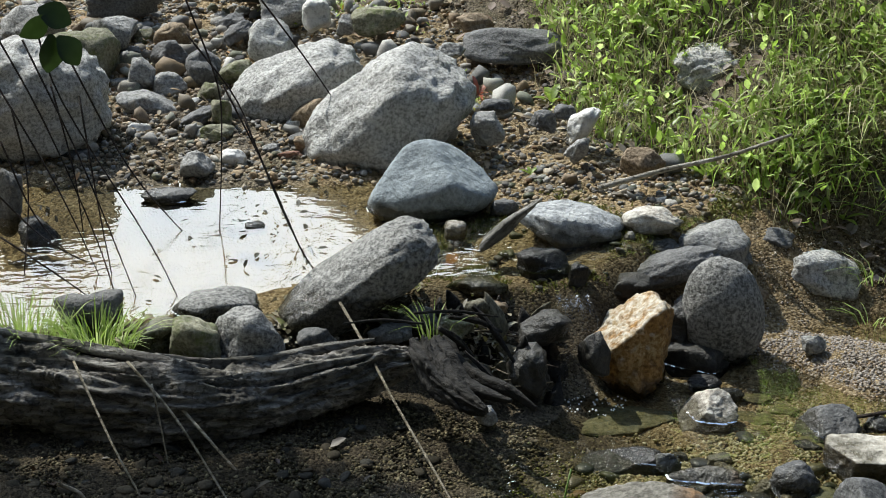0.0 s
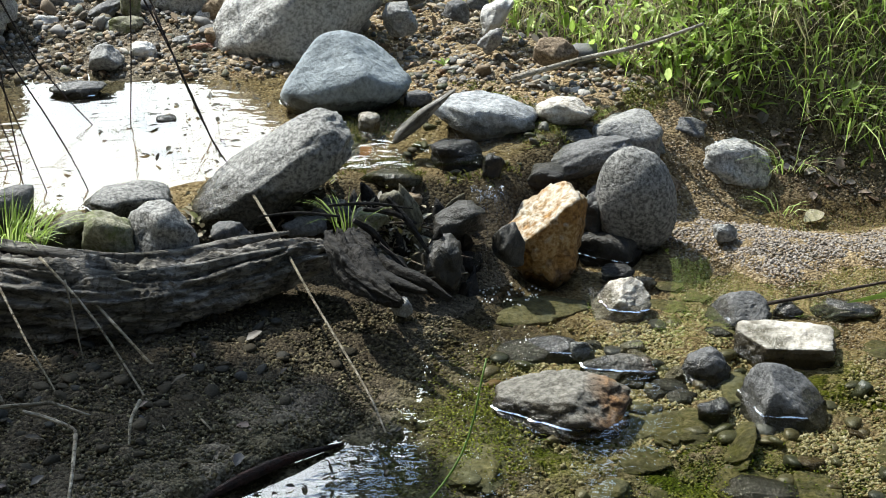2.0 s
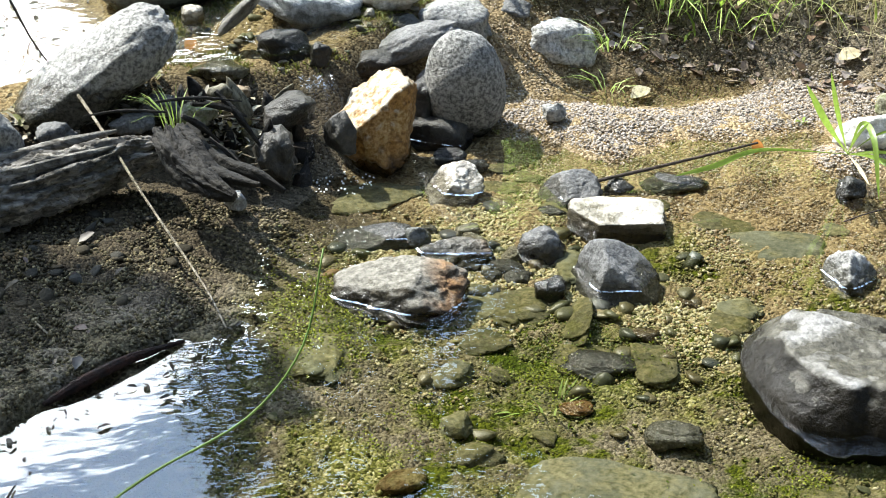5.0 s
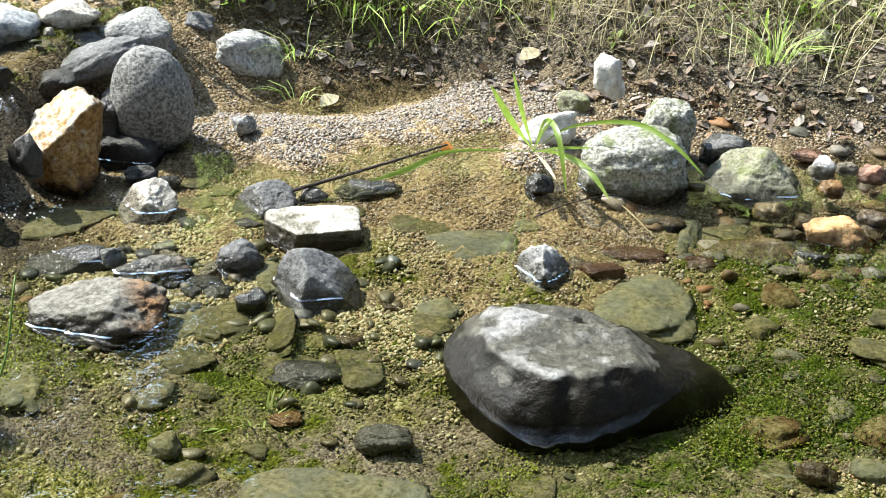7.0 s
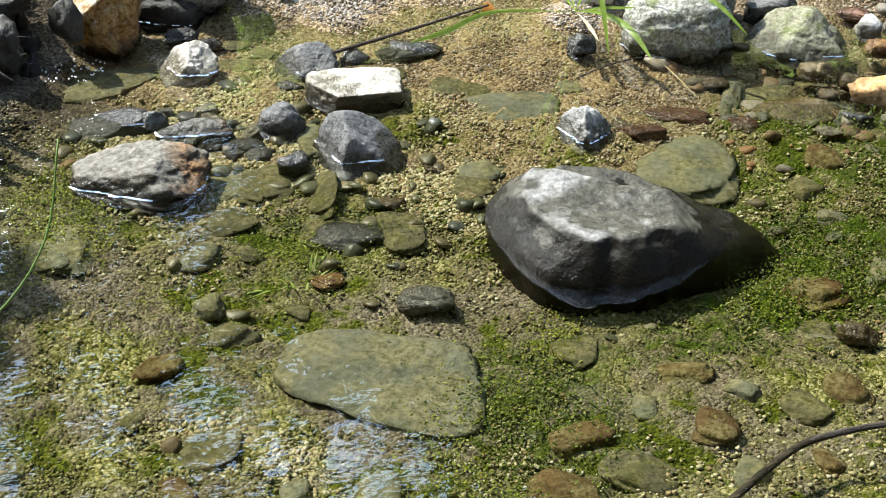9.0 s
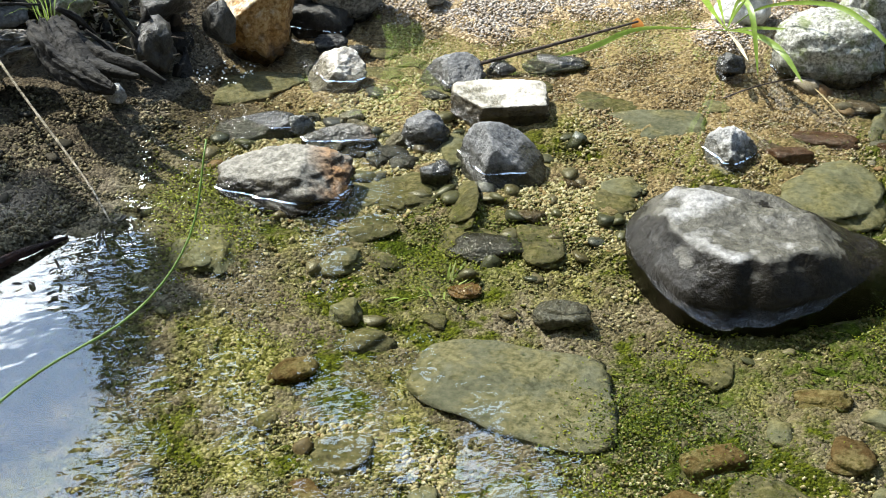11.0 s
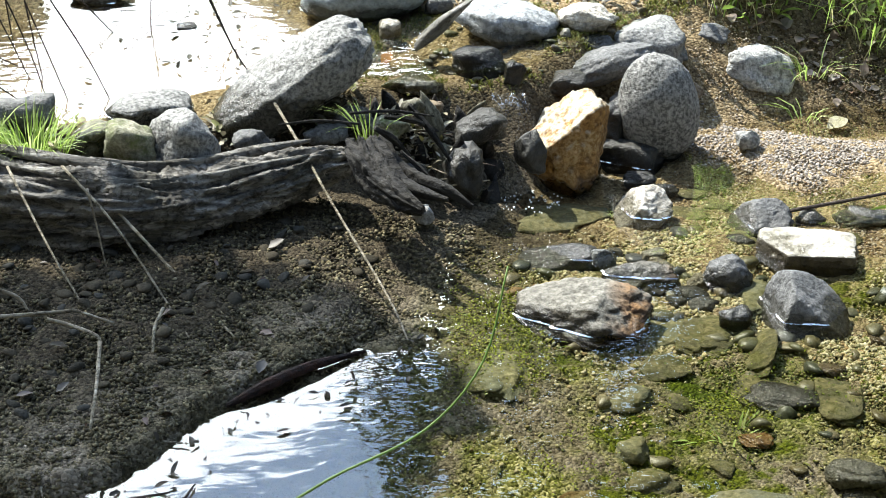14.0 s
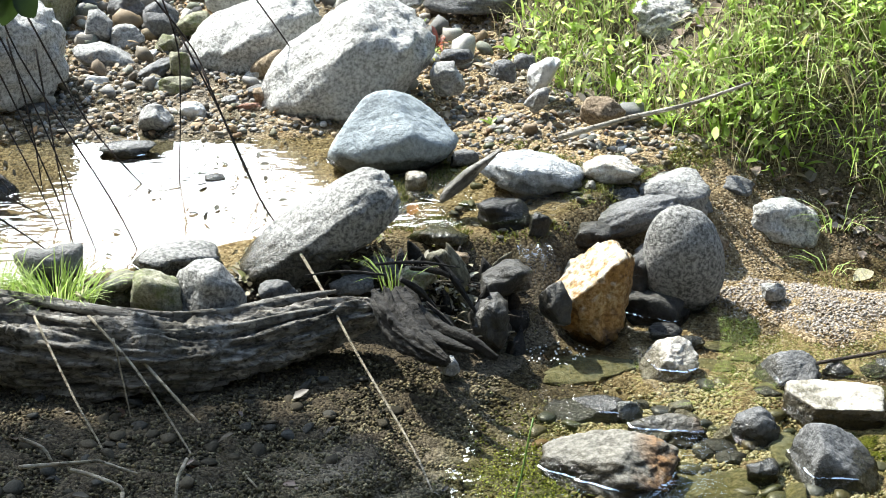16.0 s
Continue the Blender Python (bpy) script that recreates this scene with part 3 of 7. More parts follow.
stone("granite", (-1.077, 4.359, 0.337), (0.206, 0.177, 0.179), 0, 14, 1, "rounded pale grey granite boulder at the pool edge", detail=5, boxy=2.1, facets=0, lump=0.45, rough=1.8, soft=0.2)
stone("granite", (-0.396, 4.612, 0.302), (0.189, 0.141, 0.107), 20, 5, 2, "pale speckled granite boulder with a crack", detail=5, facets=0, boxy=2.6, lump=0.5, soft=0.2, cuts=[(-0.2, -0.4, 0.9, 0.8)])
stone("granite", (-0.148, 4.309, 0.305), (0.235, 0.156, 0.138), 36, 2, 3, "large oblong speckled granite boulder leaning on its neighbour", detail=5, boxy=2.7, facets=0, lump=0.35, soft=0.2, skirt=0.05, cuts=[(-0.1, -0.5, 0.85, 0.86), (0.9, -0.2, 0.3, 0.86)])
stone("blue", (-0.030, 3.930, 0.258), (0.157, 0.10, 0.102), 8, 0, 4, "smooth blue-grey stone with a flat lit face", detail=5, boxy=2.3, facets=0, rough=0.6, lump=0.3, skirt=0.05, soft=0.16, cuts=[(-0.30, -0.55, 0.78, 0.60), (0.80, -0.15, 0.58, 0.60), (-0.9, 0.1, 0.5, 0.72)])
stone("dimgranite", (-0.184, 3.397, 0.220), (0.198, 0.104, 0.067), 34, 3, 5, "long rough granite stone lying across the dam", detail=5, boxy=3.2, facets=0, lump=0.15, skirt=0, rough=1.3, soft=0.15, cuts=[(0, -0.6, 0.8, 0.95)])
stone("dimgranite", (-0.469, 3.310, 0.195), (0.092, 0.067, 0.041), 0, 8, 6, "flat rounded grey stone on the dam", boxy=3, facets=3)
stone("dimgranite", (-0.391, 3.155, 0.197), (0.068, 0.059, 0.062), 15, 7, 7, "rounded grey stone set in the dam", boxy=3, facets=3)
stone("mossrock", (-0.491, 3.130, 0.202), (0.050, 0.047, 0.053), 0, 9, 8, "small dark lumpy stone with moss", facets=5, boxy=3)
stone("mossrock", (-0.576, 3.167, 0.192), (0.063, 0.045, 0.036), 10, 10, 9, "low mossy stone beside the log", boxy=3, facets=3)
stone("darkrock", (-0.716, 3.229, 0.212), (0.070, 0.059, 0.059), 0, 13, 10, "dark blocky stone behind the grass tuft", boxy=3.5)
stone("darkrock", (-1.021, 3.810, 0.259), (0.042, 0.054, 0.084), 0, 15, 11, "dark upright stone at the pool edge", boxy=3)
stone("darkrock", (-0.932, 3.740, 0.197), (0.048, 0.042, 0.044), 0, 14, 12, "dark wet stone in the pool")
stone("greystone", (-0.850, 4.722, 0.311), (0.042, 0.042, 0.051), 0, 10, 13, "rounded grey cobble lying in the gravel")
stone("greystone", (-0.801, 4.574, 0.266), (0.093, 0.052, 0.033), -28, 10, 14, "tilted grey slab among the cobbles", boxy=3.5, facets=3)
stone("slate", (-0.668, 4.473, 0.256), (0.058, 0.032, 0.020), 32, 8, 15, "flat grey slate chip", boxy=3)
stone("mossrock", (-0.595, 4.373, 0.247), (0.047, 0.032, 0.025), 0, 8, 16, "smooth olive cobble lying in the gravel")
stone("mossrock", (-0.652, 4.656, 0.280), (0.034, 0.029, 0.029), 0, 8, 17, "olive cobble in the gravel")
stone("mossrock", (-0.593, 4.462, 0.278), (0.028, 0.031, 0.041), 0, 8, 18, "olive brown cobble standing on edge")
stone("greystone", (-0.620, 4.135, 0.233), (0.042, 0.037, 0.039), 0, 9, 19, "pale grey cobble at the water edge")
stone("whitestone", (-0.535, 4.223, 0.226), (0.038, 0.029, 0.026), 0, 7, 20, "whitish cobble at the water edge")
stone("mossrock", (-0.586, 4.755, 0.308), (0.050, 0.042, 0.040), 0, 7, 21, "mossy yellow green cobble")
stone("slate", (-0.681, 4.767, 0.310), (0.044, 0.037, 0.037), 0, 8, 22, "dark grey angular cobble", facets=5)
stone("greystone", (-0.497, 4.920, 0.355), (0.062, 0.060, 0.069), 0, 6, 23, "round grey boulder in the gravel")
stone("greystone", (-0.483, 5.207, 0.382), (0.079, 0.059, 0.052), 0, 5, 24, "grey boulder behind the cobbles", boxy=3)
stone("whitestone", (-0.381, 5.106, 0.392), (0.043, 0.043, 0.052), 0, 4, 25, "pale angular stone lying in the gravel", facets=5)
stone("greystone", (-0.985, 5.099, 0.352), (0.065, 0.047, 0.040), 0, 11, 26, "grey flat boulder lying in the gravel", facets=4)
stone("mossrock", (-0.902, 5.103, 0.328), (0.030, 0.024, 0.023), 0, 10, 27, "small round stone lying in the gravel")
stone("brownstone", (-0.819, 5.082, 0.332), (0.057, 0.044, 0.040), 35, 9, 28, "brown angular stone lying in the gravel", facets=5)
stone("slate", (-0.658, 5.208, 0.346), (0.053, 0.031, 0.020), 25, 7, 29, "dark tilted slate lying in the gravel", boxy=3)
stone("slate", (-0.621, 5.111, 0.335), (0.036, 0.031, 0.031), 40, 7, 30, "dark slate cobble lying in the gravel")
stone("mossrock", (-0.192, 5.053, 0.390), (0.081, 0.055, 0.043), 8, 2, 31, "long mossy brown stone on the gravel")
stone("greystone", (-0.290, 5.061, 0.375), (0.027, 0.027, 0.031), 0, 3, 32, "small grey stone lying in the gravel")
stone("mossrock", (-1.025, 4.814, 0.334), (0.104, 0.090, 0.091), 0, 12, 33, "large dim mossy boulder behind the granite")
stone("greystone", (-1.189, 4.917, 0.391), (0.093, 0.078, 0.076), 0, 14, 34, "grey boulder at the back of the gravel")
stone("greystone", (-1.274, 4.949, 0.341), (0.069, 0.055, 0.051), 0, 14, 35, "grey boulder at the back")
stone("darkrock", (-0.986, 5.266, 0.395), (0.117, 0.067, 0.043), 0, 11, 36, "dark overhung boulder at the back")
stone("darkrock", (-0.608, 5.344, 0.422), (0.144, 0.081, 0.052), 0, 6, 37, "dark boulder at the back")
stone("slate", (-0.687, 4.023, 0.199), (0.058, 0.029, 0.015), 0, 10, 38, "flat blue slate lying in shallow water", boxy=3)
stone("mossrock", (-0.477, 3.837, 0.179), (0.040, 0.028, 0.022), 0, 7, 39, "small wet stone in the pool", facets=4)
stone("granite", (-0.371, 4.472, 0.264), (0.069, 0.034, 0.018), 32, 5, 40, "flat granite flake on the boulder", boxy=3)
stone("slate", (-0.774, 4.730, 0.266), (0.036, 0.025, 0.021), 0, 9, 41, "wet dark cobble lying in the gravel")
stone("slate", (-0.758, 4.848, 0.275), (0.028, 0.023, 0.022), 0, 9, 42, "wet dark cobble lying in the gravel")
stone("greystone", (-0.917, 4.775, 0.270), (0.033, 0.021, 0.016), 0, 11, 43, "small flat cobble lying in the gravel")
stone("whitestone", (-0.814, 4.427, 0.239), (0.038, 0.027, 0.023), 0, 10, 44, "pale cobble in the sand", facets=4)
stone("greystone", (-0.748, 4.355, 0.225), (0.027, 0.020, 0.018), 0, 10, 45, "small cobble in the sand")
stone("darkrock", (-0.932, 4.255, 0.222), (0.060, 0.032, 0.019), 0, 12, 46, "low dark stone under the boulder")
stone("whitestone", (-0.702, 4.613, 0.258), (0.032, 0.020, 0.014), 20, 9, 47, "pale chip lying in the gravel")
stone("redstone", (-0.393, 4.261, 0.224), (0.037, 0.022, 0.015), 0, 5, 48, "reddish brown pebble lying in the gravel")
stone("brownstone", (-0.359, 4.297, 0.243), (0.030, 0.024, 0.022), 0, 5, 49, "brown stone under the boulder")
stone("greystone", (-0.447, 4.295, 0.229), (0.025, 0.018, 0.014), 0, 6, 50, "grey pebble lying in the gravel")
stone("brownstone", (-0.490, 4.312, 0.228), (0.022, 0.016, 0.013), 0, 6, 51, "brown pebble lying in the gravel")
stone("slate", (0.216, 4.851, 0.364), (0.161, 0.073, 0.049), -3, -3, 52, "dark flat slab in the gravel", boxy=3.5, facets=4)
stone("greystone", (0.113, 4.245, 0.301), (0.045, 0.041, 0.044), 0, -2, 53, "grey cobble in the mud", facets=4)
stone("whitestone", (0.357, 4.266, 0.306), (0.057, 0.040, 0.033), 48, -5, 54, "white oblong cobble at the grass edge")
stone("greystone", (0.341, 4.145, 0.277), (0.040, 0.027, 0.021), 45, -5, 55, "grey cobble under the white one")
stone("granite", (0.755, 4.525, 0.383), (0.136, 0.092, 0.072), 0, -9, 56, "rough granite boulder half hidden in grass", rough=2.4, facets=4, detail=5)
stone("brownstone", (0.486, 3.995, 0.291), (0.055, 0.041, 0.035), 0, -7, 57, "brown cobble under the grass")
stone("slate", (0.259, 4.320, 0.298), (0.037, 0.030, 0.029), 0, -3, 58, "dark lump of stone in the mud", facets=4)
stone("slate", (0.321, 4.378, 0.303), (0.030, 0.024, 0.022), 0, -4, 59, "dark stone in the mud", facets=4)
stone("greystone", (-0.021, 4.452, 0.274), (0.026, 0.022, 0.023), 0, 0, 60, "grey pebble lying in the gravel")
stone("bluewhite", (0.296, 3.756, 0.213), (0.126, 0.078, 0.054), -14, -5, 61, "flat pale blue-grey stone by the outflow", boxy=2.8)
stone("creamstone", (0.487, 3.771, 0.223), (0.071, 0.046, 0.033), 0, -7, 62, "oblong cream stone lying in the gravel", boxy=2.6)
stone("greystone", (0.634, 3.776, 0.165), (0.084, 0.087, 0.050), -8, -10, 63, "flat grey stone at the bank foot", boxy=2.8, facets=2)
stone("slate", (0.505, 3.718, 0.180), (0.050, 0.028, 0.017), 0, -8, 64, "thin grey stone wedged below")
stone("whitestone", (0.428, 3.715, 0.200), (0.014, 0.014, 0.017), 0, -7, 65, "small white pebble lying in the gravel")
stone("creamstone", (0.029, 3.760, 0.204), (0.026, 0.023, 0.024), 0, -0, 66, "pale pebble in the outflow", facets=4)
stone("slate", (0.147, 3.889, 0.207), (0.034, 0.028, 0.028), 0, -2, 67, "dark wet cobble lying in the gravel")
stone("wetrock", (0.224, 3.590, 0.186), (0.061, 0.044, 0.037), 0, -4, 68, "wet glistening stone in the outflow", facets=4)
stone("slate", (0.505, 3.644, 0.150), (0.129, 0.059, 0.038), 21, -8, 69, "long dark stone tilted over the fall", facets=0, boxy=2.1, lump=0.4, skirt=0, detail=5)
stone("dimgranite", (0.616, 3.507, 0.101), (0.092, 0.068, 0.134), 6, -10, 70, "large upright oval grey stone", detail=5, facets=0, boxy=2.0, rough=0.3, lump=0.3, skirt=0)
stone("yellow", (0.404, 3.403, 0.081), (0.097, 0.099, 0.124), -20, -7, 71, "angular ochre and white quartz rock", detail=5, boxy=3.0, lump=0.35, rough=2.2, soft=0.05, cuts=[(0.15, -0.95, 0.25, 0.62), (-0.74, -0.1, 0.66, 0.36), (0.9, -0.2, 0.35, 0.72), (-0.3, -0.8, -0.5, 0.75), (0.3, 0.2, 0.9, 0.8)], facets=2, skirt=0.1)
stone("wetrock", (0.317, 3.303, 0.099), (0.035, 0.037, 0.048), 0, -5, 72, "black wet rock under the little fall", facets=7, boxy=3)
stone("wetrock", (0.550, 3.477, -0.001), (0.082, 0.059, 0.049), 0, -9, 73, "dark wet rock between the stones", facets=3)
stone("granite", (0.902, 3.821, 0.074), (0.096, 0.066, 0.052), -12, -13, 74, "rough speckled granite stone", rough=2.0, facets=4)
stone("wetrock", (0.217, 3.365, 0.127), (0.057, 0.044, 0.039), 0, -4, 75, "wet dark rock beside the fall", facets=7, boxy=3)
stone("mossrock", (0.075, 3.497, 0.173), (0.068, 0.038, 0.022), 0, -1, 76, "low mossy stone in the outflow")
stone("wetrock", (0.300, 3.529, 0.182), (0.025, 0.024, 0.028), 0, -5, 77, "black wet stone at the lip")
stone("brownstone", (0.092, 3.404, 0.159), (0.048, 0.026, 0.015), 0, -2, 78, "brown stone at the dam")
stone("brownstone", (0.714, 3.697, 0.070), (0.040, 0.030, 0.026), 0, -11, 79, "brown stone in the wet gravel")
stone("greystone", (0.815, 3.477, 0.043), (0.028, 0.023, 0.021), 0, -13, 80, "pale small stone on the sand")
stone("greystone", (0.084, 3.128, 0.042), (0.025, 0.021, 0.020), 0, -2, 81, "small grey stone among the roots")
stone("creamstone", (0.543, 3.214, 0.004), (0.064, 0.044, 0.040), 18, -10, 82, "small pinkish white angular stone", facets=0, detail=5, lump=0.3, soft=0.04, cuts=[(-0.55, -0.35, 0.75, 0.42), (0.75, -0.45, 0.5, 0.55), (0.1, -0.95, 0.2, 0.7)])
stone("subgrey", (0.371, 3.238, -0.014), (0.113, 0.084, 0.013), 0, -7, 83, "flat submerged grey-green slab", boxy=3)
stone("slate", (0.350, 3.029, -0.018), (0.088, 0.046, 0.026), 8, -7, 84, "low dark wedge of stone at the water surface", facets=0, lump=0.4, soft=0.06, cuts=[(-0.3, -0.4, 0.86, 0.5), (0.2, -0.95, 0.2, 0.7)])
stone("bluewhite", (0.430, 3.012, -0.008), (0.032, 0.026, 0.026), 25, -8, 85, "small pale angular stone breaking the surface", facets=5)
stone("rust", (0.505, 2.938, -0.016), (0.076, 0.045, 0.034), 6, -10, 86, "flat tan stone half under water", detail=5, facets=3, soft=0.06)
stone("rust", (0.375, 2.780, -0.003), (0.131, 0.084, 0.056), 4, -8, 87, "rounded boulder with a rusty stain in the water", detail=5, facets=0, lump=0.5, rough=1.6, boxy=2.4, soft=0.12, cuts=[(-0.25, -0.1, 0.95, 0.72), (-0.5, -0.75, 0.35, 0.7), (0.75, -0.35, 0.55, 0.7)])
stone("slate", (0.672, 2.923, -0.006), (0.046, 0.034, 0.048), 32, -13, 88, "dark glistening egg-shaped stone leaning in the water", facets=0, boxy=2.2, lump=0.5, rough=2.2)
stone("slate", (0.790, 2.782, -0.004), (0.086, 0.066, 0.070), -8, -16, 89, "grey wedge-shaped stone with a wet foot in the water", detail=5, facets=0, lump=0.35, boxy=2.6, soft=0.05, rough=0.8, cuts=[(-0.88, -0.38, 0.25, 0.58), (0.55, -0.2, 0.82, 0.52), (0.15, -0.93, 0.33, 0.66)])
stone("palecap", (0.845, 3.006, -0.008), (0.102, 0.060, 0.043), 3, -16, 90, "flat pale brick-shaped stone with sides darkened as wet and shaded", boxy=5, detail=5, facets=0, lump=0.22, soft=0.05, rough=1.0, skirt=0.0, cuts=[(0.05, -0.12, 0.98, 0.66), (-0.8, -0.55, 0.1, 0.82), (0.2, -0.95, -0.1, 0.8)])
stone("slate", (0.778, 3.157, -0.004), (0.070, 0.048, 0.042), 22, -14, 91, "dark angular stone at the sand edge", detail=5, facets=0, lump=0.4, soft=0.05, cuts=[(-0.6, -0.4, 0.7, 0.5), (0.5, -0.5, 0.7, 0.6)])
stone("slate", (0.893, 3.177, -0.010), (0.032, 0.026, 0.025), 0, -16, 92, "small dark stone under clear water")
stone("slate", (1.014, 3.180, -0.010), (0.074, 0.036, 0.015), 0, -18, 93, "thin dark slate at the sand edge", boxy=3)
stone("sub", (0.646, 3.235, -0.026), (0.043, 0.041, 0.006), 0, -11, 94, "small submerged stone under clear water")
stone("sub", (0.671, 3.333, -0.018), (0.031, 0.027, 0.004), 0, -11, 95, "small submerged pebble on the wet ground")
stone("greystone", (1.232, 2.725, -0.010), (0.062, 0.050, 0.060), 0, -24, 97, "mottled grey angular stone in shallow water", detail=5, facets=0, lump=0.5, soft=0.05, rough=2.2, cuts=[(-0.7, -0.5, 0.5, 0.55), (0.7, -0.4, 0.6, 0.55), (0.0, -0.95, 0.1, 0.7)])
stone("subgrey", (1.106, 2.885, -0.013), (0.128, 0.089, 0.016), 0, -21, 98, "flat submerged slate slab", boxy=3.5)
stone("subgrey", (1.388, 2.595, -0.029), (0.099, 0.121, 0.021), 0, -28, 99, "submerged rounded stone in clear water", facets=2)
stone("sub", (1.085, 2.992, -0.026), (0.049, 0.037, 0.006), 0, -20, 100, "small submerged flat stone")
stone("mossgranite", (1.575, 3.055, 0.040), (0.118, 0.085, 0.082), 6, -28, 101, "mossy speckled granite boulder beside the plantain", detail=5, facets=0, lump=0.5, rough=1.7)
stone("mossgranite", (1.690, 3.135, 0.065), (0.062, 0.055, 0.085), -12, -28, 221, "pale rough granite lump behind the mossy boulder", detail=5, facets=0, lump=0.5, rough=1.6)
stone("mossrock", (1.825, 2.972, 0.010), (0.110, 0.078, 0.066), 0, -32, 102, "smooth grey-green ridged stone at the water edge", detail=5, facets=0, lump=0.4, soft=0.07, cuts=[(-0.62, -0.3, 0.72, 0.50), (0.45, -0.6, 0.62, 0.52), (0.85, 0.0, 0.5, 0.66)])
stone("whitestone", (1.465, 3.265, 0.051), (0.070, 0.049, 0.039), 12, -24, 103, "white stone behind the plantain")
stone("whitestone", (1.625, 3.317, 0.132), (0.034, 0.040, 0.058), 8, -26, 104, "white angular upright stone", boxy=3.5, facets=4)
stone("orange", (1.881, 2.706, -0.001), (0.073, 0.052, 0.041), 0, -35, 105, "rounded orange stone under clear water")
stone("ochre", (1.691, 2.719, -0.026), (0.093, 0.049, 0.024), 10, -32, 106, "elongated ochre stone under clear water")
stone("orange", (1.985, 2.909, -0.001), (0.030, 0.025, 0.024), 0, -34, 107, "small orange stone on the wet ground", facets=4)
stone("whitestone", (2.020, 3.005, 0.003), (0.031, 0.027, 0.027), 0, -34, 108, "small white stone on the wet ground", facets=4)
stone("darkrock", (1.816, 3.100, 0.025), (0.047, 0.038, 0.035), 0, -30, 109, "dark stone behind on the wet ground")
stone("redstone", (2.097, 2.922, 0.016), (0.032, 0.025, 0.023), 0, -36, 110, "small red stone on the wet ground", facets=4)
stone("orange", (2.052, 2.829, -0.017), (0.031, 0.021, 0.015), 0, -36, 111, "small orange pebble under clear water")
stone("sub", (1.675, 2.823, -0.034), (0.054, 0.059, 0.009), 0, -31, 112, "submerged brown stone under clear water")
stone("sub", (1.824, 2.889, -0.026), (0.037, 0.047, 0.007), 0, -32, 113, "submerged pebble under clear water")
stone("slate", (1.785, 2.652, -0.028), (0.041, 0.027, 0.019), 0, -34, 114, "grey stone under water")
stone("sub", (1.741, 2.314, -0.075), (0.055, 0.042, 0.008), 0, -37, 115, "submerged flat stone under clear water")
stone("mossrock", (1.577, 3.389, 0.048), (0.039, 0.030, 0.026), 0, -25, 116, "mossy stone at the bank foot")
stone("mossrock", (2.212, 3.381, 0.138), (0.042, 0.039, 0.043), 0, -33, 117, "mossy stone in the bank")
stone("sub", (0.798, 2.538, -0.048), (0.045, 0.067, 0.013), 0, -17, 118, "round submerged green stone")
stone("brownstone", (0.810, 2.625, -0.041), (0.032, 0.022, 0.016), 0, -17, 119, "submerged brown stone under clear water")
stone("sub", (0.691, 2.691, -0.038), (0.040, 0.069, 0.013), 30, -14, 120, "submerged angular stone under clear water", facets=4)
stone("darkrock", (0.707, 2.553, -0.048), (0.076, 0.043, 0.020), 0, -15, 121, "dark submerged stone under clear water")
stone("sub", (0.514, 2.655, -0.046), (0.050, 0.047, 0.009), 0, -11, 122, "submerged flat stone under clear water")
stone("greystone", (0.776, 2.319, -0.049), (0.051, 0.034, 0.022), 0, -19, 123, "pale speckled submerged stone", facets=4)
stone("brownstone", (0.916, 2.723, -0.037), (0.030, 0.021, 0.016), 0, -19, 124, "small brown submerged stone")
stone("sub", (0.972, 2.637, -0.034), (0.046, 0.050, 0.009), 0, -20, 125, "submerged stone under clear water")
stone("subgrey", (0.652, 2.150, -0.066), (0.185, 0.125, 0.017), 0, -32, 127, "large flat silted slab lying under clear water", boxy=3.4, rough=1.2, facets=3, lump=0.5)
stone("sub", (0.975, 2.139, -0.062), (0.040, 0.050, 0.011), 0, -25, 128, "round submerged stone under clear water")
stone("sub", (0.573, 2.758, -0.042), (0.032, 0.071, 0.013), 0, -12, 129, "submerged round stone under clear water")
stone("slate", (0.661, 2.784, -0.021), (0.032, 0.030, 0.033), 0, -13, 130, "dark submerged stone under clear water")
stone("orange", (0.636, 2.443, -0.056), (0.030, 0.023, 0.007), 0, -15, 131, "rusty submerged stone under clear water", facets=4)
stone("sub", (1.394, 2.089, -0.058), (0.039, 0.037, 0.008), 0, -34, 132, "submerged pale stone under clear water")
stone("brownstone", (1.448, 2.032, -0.054), (0.034, 0.024, 0.017), 0, -35, 133, "submerged brown stone under clear water")
stone("darkrock", (-0.217, 2.927, -0.029), (0.027, 0.028, 0.034), 0, 4, 134, "dark pebble in the shaded hollow")
stone("sub", (-0.246, 2.790, -0.055), (0.037, 0.044, 0.008), 0, 5, 135, "smooth wet stone in the hollow")
stone("darkrock", (-0.105, 2.775, -0.048), (0.032, 0.024, 0.020), 0, 2, 136, "brown red stone in the hollow")
stone("darkrock", (-0.136, 3.141, -0.012), (0.025, 0.018, 0.014), 0, 2, 137, "small stone under the log")
stone("darkrock", (-0.611, 2.664, -0.040), (0.031, 0.022, 0.017), 0, 13, 138, "pale stone in the hollow")
stone("wetrock", (0.176, 3.249, 0.072), (0.047, 0.050, 0.067), 0, -3, 139, "dark wet rock in the face of the dam", boxy=3.2, facets=7, rough=3)
stone("wetrock", (0.054, 3.243, 0.064), (0.047, 0.037, 0.035), 0, -1, 140, "dark stone among the roots")
stone("mossrock", (0.019, 3.312, 0.153), (0.047, 0.031, 0.022), 0, -0, 141, "low mossy stone on the dam")
stone("darkrock", (-0.052, 3.347, 0.164), (0.042, 0.029, 0.023), 0, 1, 142, "dark stone under the long granite stone")
stone("darkrock", (-0.260, 3.253, 0.153), (0.041, 0.028, 0.022), 0, 5, 143, "dark stone under the long granite stone")
stone("darkrock", (-0.111, 3.305, 0.143), (0.047, 0.031, 0.022), 0, 2, 144, "dark stone behind the log")
